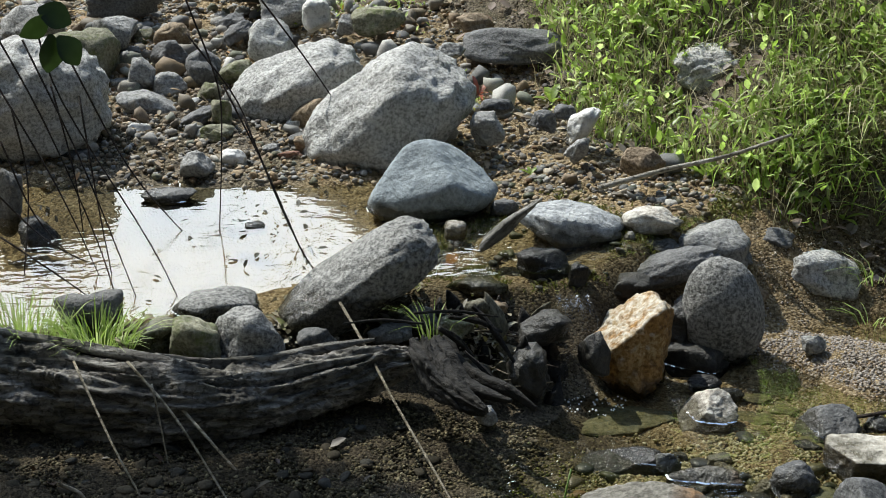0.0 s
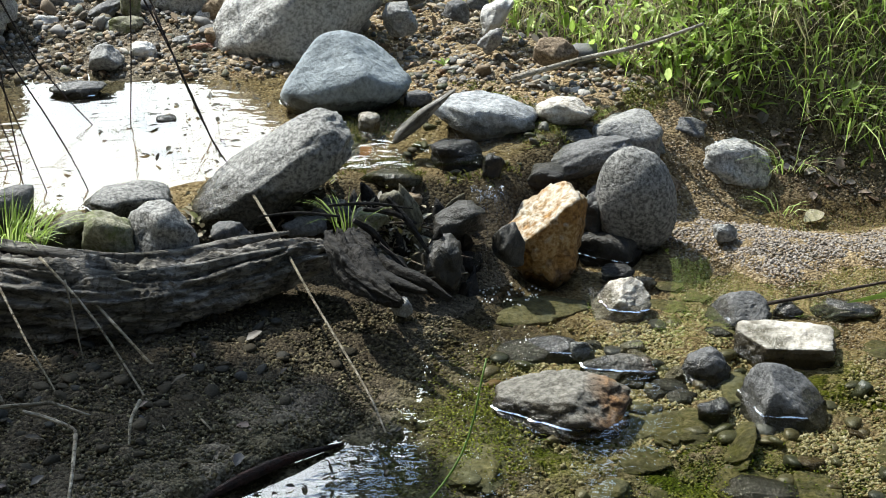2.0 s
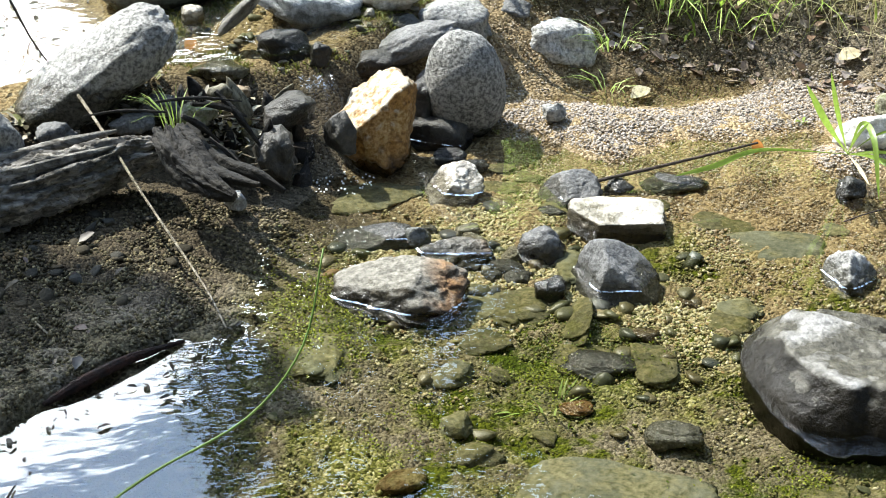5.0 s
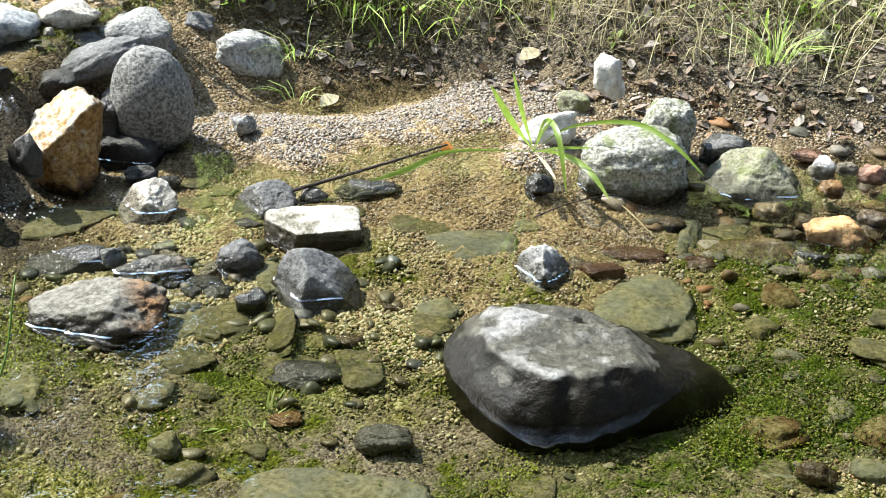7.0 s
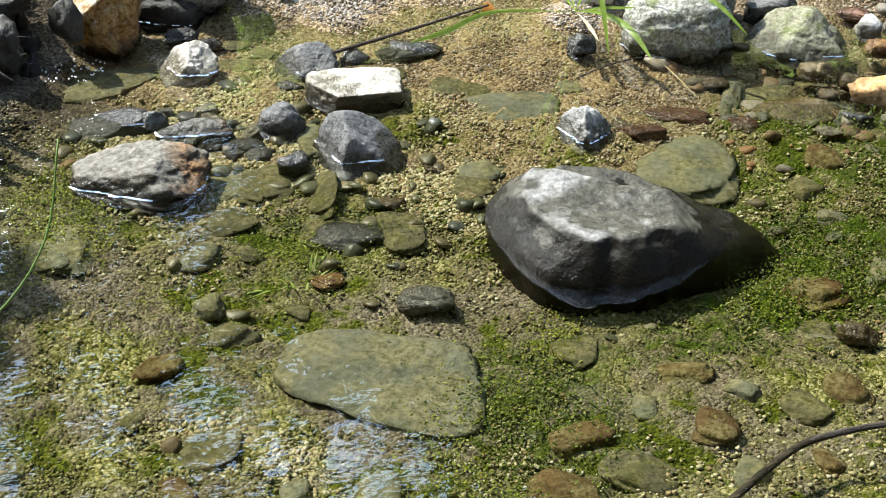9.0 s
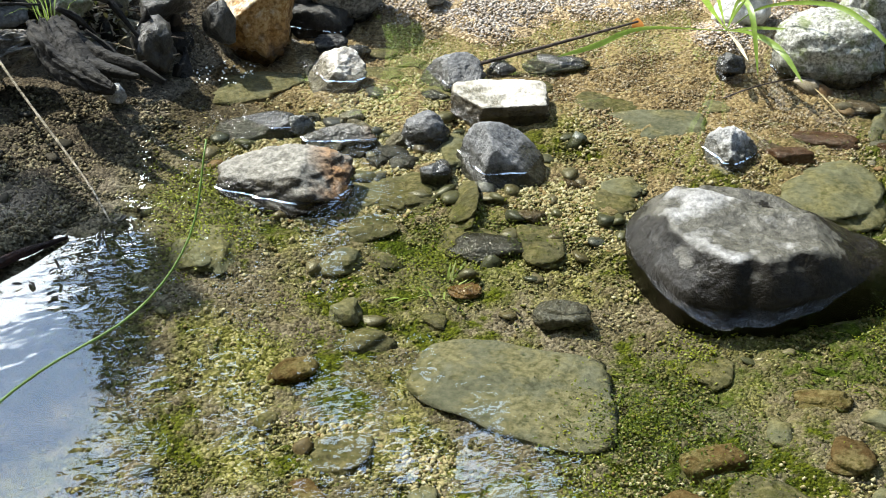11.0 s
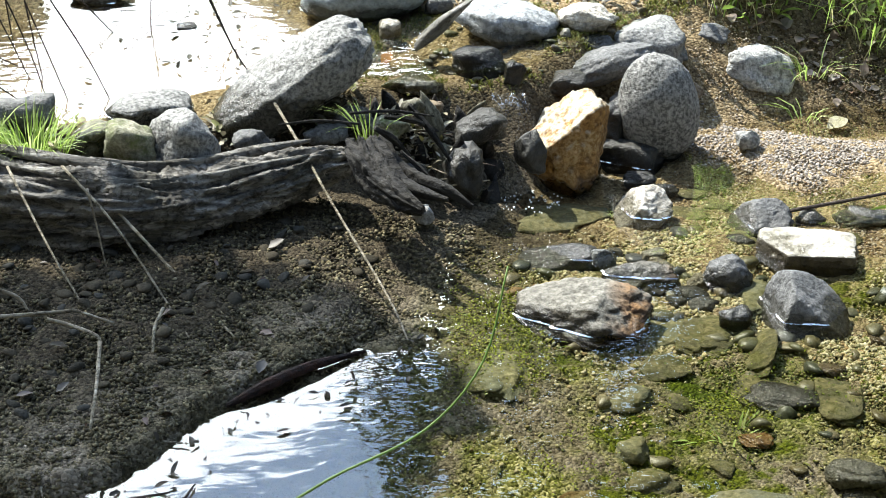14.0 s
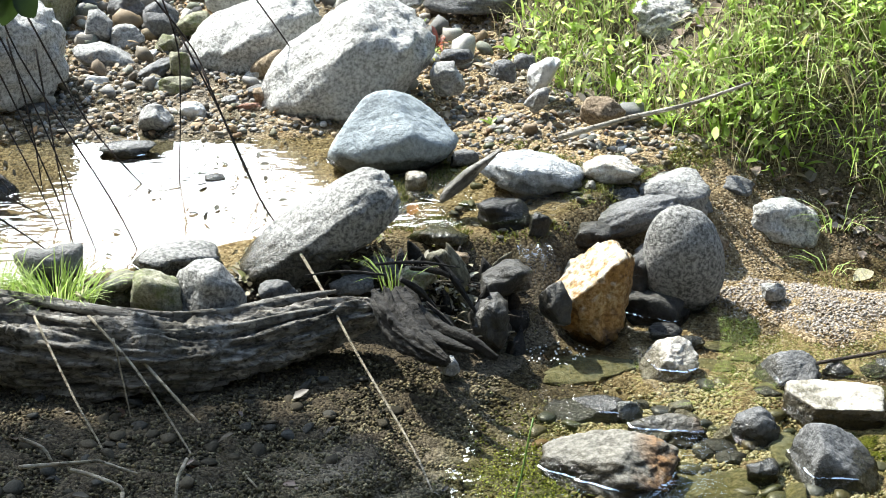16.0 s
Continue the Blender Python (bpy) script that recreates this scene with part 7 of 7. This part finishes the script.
stalk("rootlet", [(1.529, 2.988, 0.443), (1.584, 2.927, 0.363), (1.619, 2.882, 0.304)], 0.0018, 0.0009, MAT_TWIG, "thin bare rootlet on the earth bank", "root")
stalk("rootlet", [(0.852, 3.589, 0.499), (0.899, 3.568, 0.467), (0.954, 3.544, 0.437)], 0.0018, 0.0009, MAT_TWIG, "thin bare rootlet on the earth bank", "root")
plantain_leaf(plantain, [(1.392, 3.177, 0.040), (1.305, 3.106, 0.151), (1.246, 3.090, 0.246)], 0.0085, MAT_PLANTAIN)
plantain_leaf(plantain, [(1.392, 3.177, 0.040), (1.328, 3.104, 0.168), (1.292, 3.082, 0.273)], 0.006, MAT_PLANTAIN)
plantain_leaf(plantain, [(1.392, 3.177, 0.040), (1.194, 3.160, 0.070), (1.076, 3.112, 0.063), (0.986, 3.093, 0.054)], 0.007, MAT_PLANTAIN)
plantain_leaf(plantain, [(1.392, 3.177, 0.040), (1.443, 3.107, 0.122), (1.538, 3.004, 0.164), (1.588, 2.913, 0.150), (1.628, 2.837, 0.106)], 0.0065, MAT_PLANTAIN)
plantain_leaf(plantain, [(1.392, 3.177, 0.040), (1.386, 3.114, 0.139), (1.380, 3.029, 0.142), (1.369, 2.941, 0.048)], 0.0075, MAT_PLANTAIN)
plantain_leaf(plantain, [(1.392, 3.177, 0.040), (1.407, 3.075, 0.078), (1.429, 2.977, 0.082), (1.450, 2.900, 0.044)], 0.008, MAT_PLANTAIN)
plantain_leaf(plantain, [(1.392, 3.177, 0.040), (1.363, 3.073, 0.132), (1.358, 3.015, 0.187)], 0.004, MAT_PLANTAIN)
plantain_leaf(plantain, [(1.392, 3.177, 0.040), (1.393, 3.046, 0.105), (1.430, 2.959, 0.139)], 0.004, MAT_PLANTAIN)
plantain_leaf(plantain, [(1.392, 3.177, 0.040), (1.362, 3.044, 0.073), (1.353, 2.961, 0.073)], 0.0045, MAT_DRY_LEAF)
plantain_leaf(plantain, [(1.529, 3.074, -0.035), (1.509, 2.934, -0.002), (1.529, 2.822, -0.021)], 0.0015, MAT_DRY_LEAF)


def crown_plant(name, at, count, size, reach, mat, label, seed, upright=0.7):
    """A small rosette of leaves."""
    r = random.Random(seed)
    ob = empty(name, at)
    tagged(ob, label, "plant")
    for _ in range(count):
        a, e, L = r.uniform(0, 6.283), r.gauss(upright, 0.25), r.uniform(0.7, 1.1) * size
        bm = bmesh.new()
        rows = []
        for i in range(6):
            u = i / 5
            c = Vector((math.cos(a) * L * u * math.cos(e), math.sin(a) * L * u * math.cos(e), L * (u * math.sin(e) - 0.35 * u * u)))
            s = Vector((-math.sin(a), math.cos(a), 0))
            w = L * reach * max(0.1, math.sin(math.pi * min(0.97, u * 0.9 + 0.06)))
            rows.append([bm.verts.new(c + s * w + Vector((0, 0, w * 0.3))), bm.verts.new(c), bm.verts.new(c - s * w + Vector((0, 0, w * 0.3)))])
        for p, q in zip(rows, rows[1:]):
            for k in (0, 1):
                bm.faces.new((p[k], p[k + 1], q[k + 1], q[k]))
        part("leaf", bm, mat, ob)
    return ob


def on_ground(x, y, up=0.0):
    return (x, y, float(height(x, y)) + up)


MAT_WEED = leaf_mat("broad_weed", [(0.20, 0.31, 0.04), (0.32, 0.42, 0.09), (0.26, 0.36, 0.06)], 0.5, 0.4)
for k, (x, y, s, n) in enumerate(((0.66, 4.10, 0.10, 9), (0.60, 4.28, 0.08, 7), (0.74, 4.3, 0.08, 7), (0.93, 4.35, 0.09, 8), (0.42, 4.5, 0.06, 6), (0.98, 3.98, 0.07, 7), (1.45, 4.05, 0.08, 8), (1.52, 3.98, 0.06, 7), (0.30, 4.62, 0.09, 7), (0.86, 4.6, 0.08, 8), (0.22, 4.12, 0.04, 6), (-0.32, 4.28, 0.04, 5), (1.75, 3.55, 0.05, 6), (1.38, 3.42, 0.03, 5))):
    crown_plant("weed", on_ground(x, y, 0.0), n, s, 0.13, MAT_WEED, "broad-leaved green weed growing on the bank" if y > 3.9 else "small green weed seedling", 200 + k)
tagged(crown_plant("red_weed", on_ground(0.10, 4.68), 7, 0.09, 0.07, leaf_mat("red_leaf", [(0.30, 0.05, 0.03), (0.40, 0.14, 0.04)], 0.4), "small weed with red autumn leaves", 300), category="plant")


def build_tuft(at, count, length, mat, label, seed, radius, lean=(0.2, 1.0), width=0.0016):
    r = np.random.RandomState(seed)
    a, q = r.uniform(0, 6.283, count), radius * np.sqrt(r.uniform(0, 1, count))
    base = np.stack([at[0] + q * np.cos(a), at[1] + q * np.sin(a) * 0.6, np.full(count, at[2])], -1)
    ob = blades("grass_tuft", base, r.uniform(0.5, 1.0, count) * length, r.uniform(0.6, 1.2, count) * width, r.uniform(*lean, count), mat, label, seed, "grass")
    del ob["kind"]
    return ob


MAT_TUFT = leaf_mat("tuft_blades", GRASS[1:], 0.45)
build_tuft((-0.685, 3.12, 0.185), 230, 0.13, MAT_TUFT, "green grass tuft growing behind the log", 401, 0.075)
build_tuft((-0.83, 3.13, 0.20), 150, 0.13, MAT_TUFT, "green and straw grass tuft by the pool", 402, 0.09)
build_tuft((-0.02, 3.20, 0.17), 16, 0.13, MAT_TUFT, "few thin grass blades on the dam", 403, 0.03)
build_tuft((0.99, 3.67, 0.0), 11, 0.10, MAT_TUFT, "small pale grass tuft by the puddle", 404, 0.03, (0.6, 1.4))
build_tuft((2.05, 3.32, 0.13), 60, 0.16, MAT_TUFT, "drooping grass tuft on the mud bank", 405, 0.05, (0.6, 1.4))
build_tuft((1.03, 3.80, 0.06), 24, 0.13, MAT_TUFT, "drooping grass tuft at the bank foot", 406, 0.06, (0.5, 1.3))
build_tuft((0.60, 2.46, -0.10), 40, 0.10, MAT_TUFT, "bright underwater grass in the stream", 407, 0.03, (0.3, 1.2), 0.003)


def oval_leaf(at, size, turn, mat, label):
    bm = bmesh.new()
    rows = []
    for i in range(7):
        u = i / 6
        w = 0.42 * math.sin(math.pi * min(0.98, max(0.03, u))) ** 0.8
        z = 0.12 * math.sin(2.6 * u)
        rows.append([bm.verts.new((u - 0.5, w, z + 0.1 * w)), bm.verts.new((u - 0.5, 0, z)), bm.verts.new((u - 0.5, -w, z + 0.1 * w))])
    for p, q in zip(rows, rows[1:]):
        for k in (0, 1):
            bm.faces.new((p[k], p[k + 1], q[k + 1], q[k]))
    bmesh.ops.scale(bm, vec=(size, size, size), verts=bm.verts)
    ob = thing("fallen_leaf", bm, mat, label, "leaf")
    ob.matrix_world = pose(*at, *turn)
    return ob


MAT_ORANGE_LEAF = leaf_mat("orange_leaf", [(0.45, 0.17, 0.03), (0.55, 0.26, 0.06)], 0.3, 0.5)
MAT_WHITE_LEAF = leaf_mat("bleached_leaf", [(0.55, 0.50, 0.42), (0.62, 0.58, 0.50)], 0.2, 0.6)
oval_leaf(on_ground(1.075, 3.69, 0.012), 0.055, (8, -12, 20), MAT_WHITE_LEAF, "bleached curled leaf lying by the puddle")
oval_leaf(on_ground(1.24, 3.32, 0.012), 0.035, (20, -40, 70), MAT_ORANGE_LEAF, "orange leaf on the sand bar")
oval_leaf(on_ground(0.02, 3.62, 0.02), 0.034, (20, -30, 40), MAT_ORANGE_LEAF, "orange leaf caught in the outflow")
oval_leaf((0.62, 2.42, -0.105), 0.055, (10, -10, 30), MAT_ORANGE_LEAF, "rusty leaf sunk on the streambed")
oval_leaf(on_ground(1.56, 3.62, 0.01), 0.06, (10, -10, 10), MAT_DRY_LEAF, "pinkish dead leaf on the mud")
MAT_SHADE_LEAF = leaf_mat("shade_leaf", [(0.015, 0.03, 0.006), (0.025, 0.045, 0.01)], 0.35, 0.5)
oval_leaf((-0.553, 2.360, 0.988), 0.055, (60, 100, 20), MAT_SHADE_LEAF, "shaded green leaf hanging on a thin stem")
oval_leaf((-0.527, 2.366, 0.990), 0.05, (60, 60, 20), MAT_SHADE_LEAF, "shaded green leaf hanging on a thin stem")
oval_leaf((-0.571, 2.365, 1.027), 0.05, (60, 150, 20), MAT_SHADE_LEAF, "shaded green leaf hanging on a thin stem")
oval_leaf((-0.544, 2.374, 1.037), 0.05, (60, 30, 20), MAT_SHADE_LEAF, "shaded green leaf hanging on a thin stem")

# ---- the little fall ----
def build_fall():
    m = Nodes("falling_water")
    streak = m.n("ShaderNodeMapping")
    streak.inputs["Scale"].default_value = (90, 90, 6)
    m.l(m.geo(), streak.inputs["Vector"])
    f = m.rng(m.noise(1.0, 4, 0.6, streak.outputs[0]), 0.52, 0.78, 0.02, 0.40)
    clear, gloss, foam = m.n("ShaderNodeBsdfTransparent"), m.n("ShaderNodeBsdfGlossy", Roughness=0.12), m.n("ShaderNodeBsdfDiffuse")
    foam.inputs[0].default_value = (0.75, 0.75, 0.72, 1)
    a, b = m.n("ShaderNodeMixShader"), m.n("ShaderNodeMixShader")
    a.inputs[0].default_value = 0.35
    m.l(gloss.outputs[0], a.inputs[1])
    m.l(foam.outputs[0], a.inputs[2])
    m.l(f, b.inputs[0])
    m.l(clear.outputs[0], b.inputs[1])
    m.l(a.outputs[0], b.inputs[2])
    m.l(b.outputs[0], m.out.inputs[0])
    bm = bmesh.new()
    rows = []
    for i in range(15):
        u = i / 14
        c = Vector((0.275 + 0.03 * u, 3.40 - 0.10 * u ** 0.6, 0.195 * (1 - u ** 1.7) - 0.005))
        w = 0.035 + 0.02 * u
        rows.append([bm.verts.new(c + Vector(((k / 8 - 0.5) * 2 * w, 0.012 * math.sin(k * 1.9 + u * 5), 0.004 * math.sin(k * 2.7)))) for k in range(9)])
    for p, q in zip(rows, rows[1:]):
        for k in range(8):
            bm.faces.new((p[k], p[k + 1], q[k + 1], q[k]))
    tagged(thing("waterfall", bm, m.mat, "thin sheet of water falling between the stones", "water", kind="structure"))
    # froth where it lands
    r = np.random.RandomState(8)
    n = 60
    a, q = r.uniform(0, 6.283, n), 0.06 * np.sqrt(r.uniform(0, 1, n))
    p = np.stack([0.315 + q * np.cos(a) * 1.2, 3.265 + q * np.sin(a), np.zeros(n)], -1)
    fm = Nodes("froth")
    scatter("froth", p, r.uniform(0.001, 0.0035, n), fm.surface((0.8, 0.8, 0.78), 0.2, fm.bump(fm.noise(300), 0.2, 0.002), 0.5), "white froth where the fall meets the stream", GRAINS, sink=0.4, seed=12, category="froth")


build_fall()
build_gravel()
build_foliage()


# ---- trees on the far bank, mirrored in the water, and four unseen ones behind ----
MAT_BARK = wood_mat("tree_bark", (0.03, 0.025, 0.02), (0.14, 0.11, 0.09), (40, 40, 6))
MAT_CROWN = leaf_mat("tree_leaves", [(0.02, 0.035, 0.008), (0.045, 0.075, 0.015), (0.03, 0.05, 0.01)], 0.2)


def build_tree(x, y, tall, wide, leaves, seed):
    r = random.Random(seed)
    base = on_ground(x, y, -0.1)
    tree = empty("tree", base)
    tagged(tree, "leafy tree outside the view, added for reflections and sky shade", "tree", group="trees round the stream")
    top = Vector((r.uniform(-0.4, 0.4), r.uniform(-0.4, 0.4), tall * 0.8))
    part("trunk", tube([(0, 0, 0), top * 0.5 + Vector((0.15, 0, 0)), top], [0.022 * tall, 0.016 * tall, 0.005 * tall], 10, 0.12, seed, 6), MAT_BARK, tree)
    clumps = []
    for k in range(13):
        u = r.uniform(0.18, 0.95)
        a = k * 2.4 + r.uniform(-0.5, 0.5)
        start = top * u
        reach = wide * (1.15 - 0.55 * u) * r.uniform(0.6, 1.0)
        end = start + Vector((math.cos(a) * reach, math.sin(a) * reach, reach * r.uniform(0.1, 0.6)))
        part("limb", tube([start, (start + end) / 2 + Vector((0, 0, 0.1)), end], [0.007 * tall, 0.005 * tall, 0.002 * tall], 6, 0, 0, 4), MAT_BARK, tree)
        clumps += [(start.lerp(end, w), reach * 0.45) for w in (0.45, 0.7, 1.0)]
    rs = np.random.RandomState(seed)
    c = np.array([p[:] for p, _ in clumps])[rs.randint(0, len(clumps), leaves)]
    s = np.array([q for _, q in clumps])[rs.randint(0, len(clumps), leaves)]
    pos = c + rs.normal(0, 1, (leaves, 3)) * s[:, None] * np.array([0.52, 0.52, 0.42])
    ob = leaflets("crown", pos, rs.uniform(0.14, 0.34, leaves), MAT_CROWN, "", seed, 0.6, 0.2)
    for key in ("category", "kind"):
        del ob[key]
    ob.parent = tree


# the four with negative y are unseen, added to block sky light
for k, (x, y, tall, wide, leaves) in enumerate(((3.0, 14.5, 9.4, 2.6, 1700), (5.2, 13.5, 9.6, 2.8, 5000), (4.2, 15.5, 10.2, 2.4, 4000), (7.6, 12.0, 11.0, 2.8, 6000), (9.5, 9.5, 10.5, 2.8, 5000),
                                                  (9.5, 14.5, 14.0, 3.2, 6000), (11.0, 5.0, 10.0, 2.8, 4000), (1.2, 15.5, 9.2, 2.0, 900), (1.5, 12.6, 12.5, 1.9, 480), (2.9, 12.2, 12.5, 2.2, 1500), (0.5, 12.8, 11.5, 1.2, 420), (-2.5, -4.5, 6.0, 2.2, 4000), (0.8, -4.0, 6.0, 2.2, 4000), (3.6, -3.4, 6.0, 2.2, 4000), (-6.0, -2.0, 6.0, 2.2, 4000), (1.9, 11.0, 4.4, 1.5, 2600), (3.8, 10.6, 5.2, 1.7, 8000), (6.0, 9.6, 7.4, 2.3, 10000), (7.6, 7.6, 7.8, 2.3, 10000), (8.4, 5.2, 7.6, 2.2, 8000), (5.2, 11.6, 10.0, 2.4, 8000))):
    build_tree(x, y, tall, wide, leaves, 500 + k)


# ---- an unseen bough, added to shade the hollow under the log ----
def build_bough():
    tree = empty("shade_tree", on_ground(-3.56, 4.21, -0.1))
    tagged(tree, "unseen tree added so that its leafy bough shades the hollow", "tree")
    at = Vector(tree.location)
    part("trunk", tube([(0, 0, 0), (0.1, 0, 1.5), (-0.1, 0.1, 3.6)], [0.12, 0.10, 0.06], 12, 0.12, 2.0, 6), MAT_BARK, tree)
    ends = [Vector((0.07, 0, 1.4)), Vector((0.9, -0.3, 2.05)), Vector((1.7, -0.15, 2.2)), Vector((2.4, 0.05, 2.15))]
    part("limb", tube(ends, [0.05, 0.035, 0.022, 0.008], 8, 0.1, 3.0, 6), MAT_BARK, tree)
    rs = np.random.RandomState(77)
    n = 9000
    a, q = rs.uniform(0, 6.283, n), np.sqrt(rs.uniform(0, 1, n))
    u, v = 0.80 * q * np.cos(a), 0.31 * q * np.sin(a)
    pos = np.stack([1.62 + 0.92 * u - 0.39 * v, -0.36 + 0.39 * u + 0.92 * v, 2.12 + rs.normal(0, 0.07, n)], -1)
    ob = leaflets("crown", pos, rs.uniform(0.05, 0.10, n), MAT_CROWN, "", 78, 0.6, 0.1)
    for key in ("category", "kind"):
        del ob[key]
    ob.parent = tree


build_bough()


# ---- bright skins of water along the edges of stones ----
def build_edges():
    m = Nodes("water_skin")
    clear, gloss, ms = m.n("ShaderNodeBsdfTransparent"), m.n("ShaderNodeBsdfGlossy", Roughness=0.08), m.n("ShaderNodeMixShader")
    m.l(m.rng(m.noise(7, 2, 0.5), 0.45, 0.56, 0.0, 0.55), ms.inputs[0])
    m.l(m.bump(m.noise(60, 3), 0.5, 0.004), gloss.inputs["Normal"])
    m.l(clear.outputs[0], ms.inputs[1])
    m.l(gloss.outputs[0], ms.inputs[2])
    m.l(ms.outputs[0], m.out.inputs[0])
    for ob in list(scene.objects):
        if ob.get("category") not in ("stone", "boulder"):
            continue
        for level in (LOWER, UPPER):
            if level == UPPER and not (ob.location.y > dam_y(ob.location.x) and ob.location.y < 4.2 and ob.location.x < 0.2):
                continue
            tall = max(v.co.z for v in ob.data.vertices) + ob.location.z - level
            if tall < 0.015 or max(ob.dimensions) < 0.10:
                continue
            bm = bmesh.new()
            bm.from_mesh(ob.data)
            bm.transform(ob.matrix_world)
            cut = bmesh.ops.bisect_plane(bm, geom=bm.verts[:] + bm.edges[:] + bm.faces[:], plane_co=(0, 0, level), plane_no=(0, 0, 1))["geom_cut"]
            edges = [(e.verts[0].co.copy(), e.verts[1].co.copy()) for e in cut if isinstance(e, bmesh.types.BMEdge)]
            bm.free()
            if len(edges) < 12:
                continue
            mid = sum((p for e in edges for p in e), Vector()) / (2 * len(edges))
            if height(mid.x, mid.y) > level - 0.006:
                continue
            verts, faces = [], []
            for p, q in edges:
                k = len(verts)
                for v in (p, q):
                    d = (v - mid).normalized()
                    verts += [tuple(v - d * 0.001 + Vector((0, 0, 0.0022))), tuple(v + d * 0.0012 + Vector((0, 0, 0.0012))), tuple(v + d * 0.0030 + Vector((0, 0, 0.0005)))]
                faces += [(k, k + 3, k + 4, k + 1), (k + 1, k + 4, k + 5, k + 2)]
            tagged(mesh_ob("water_edge", verts, faces, m.mat), "thin bright skin of water along a stone", "water", kind="structure")


build_edges()
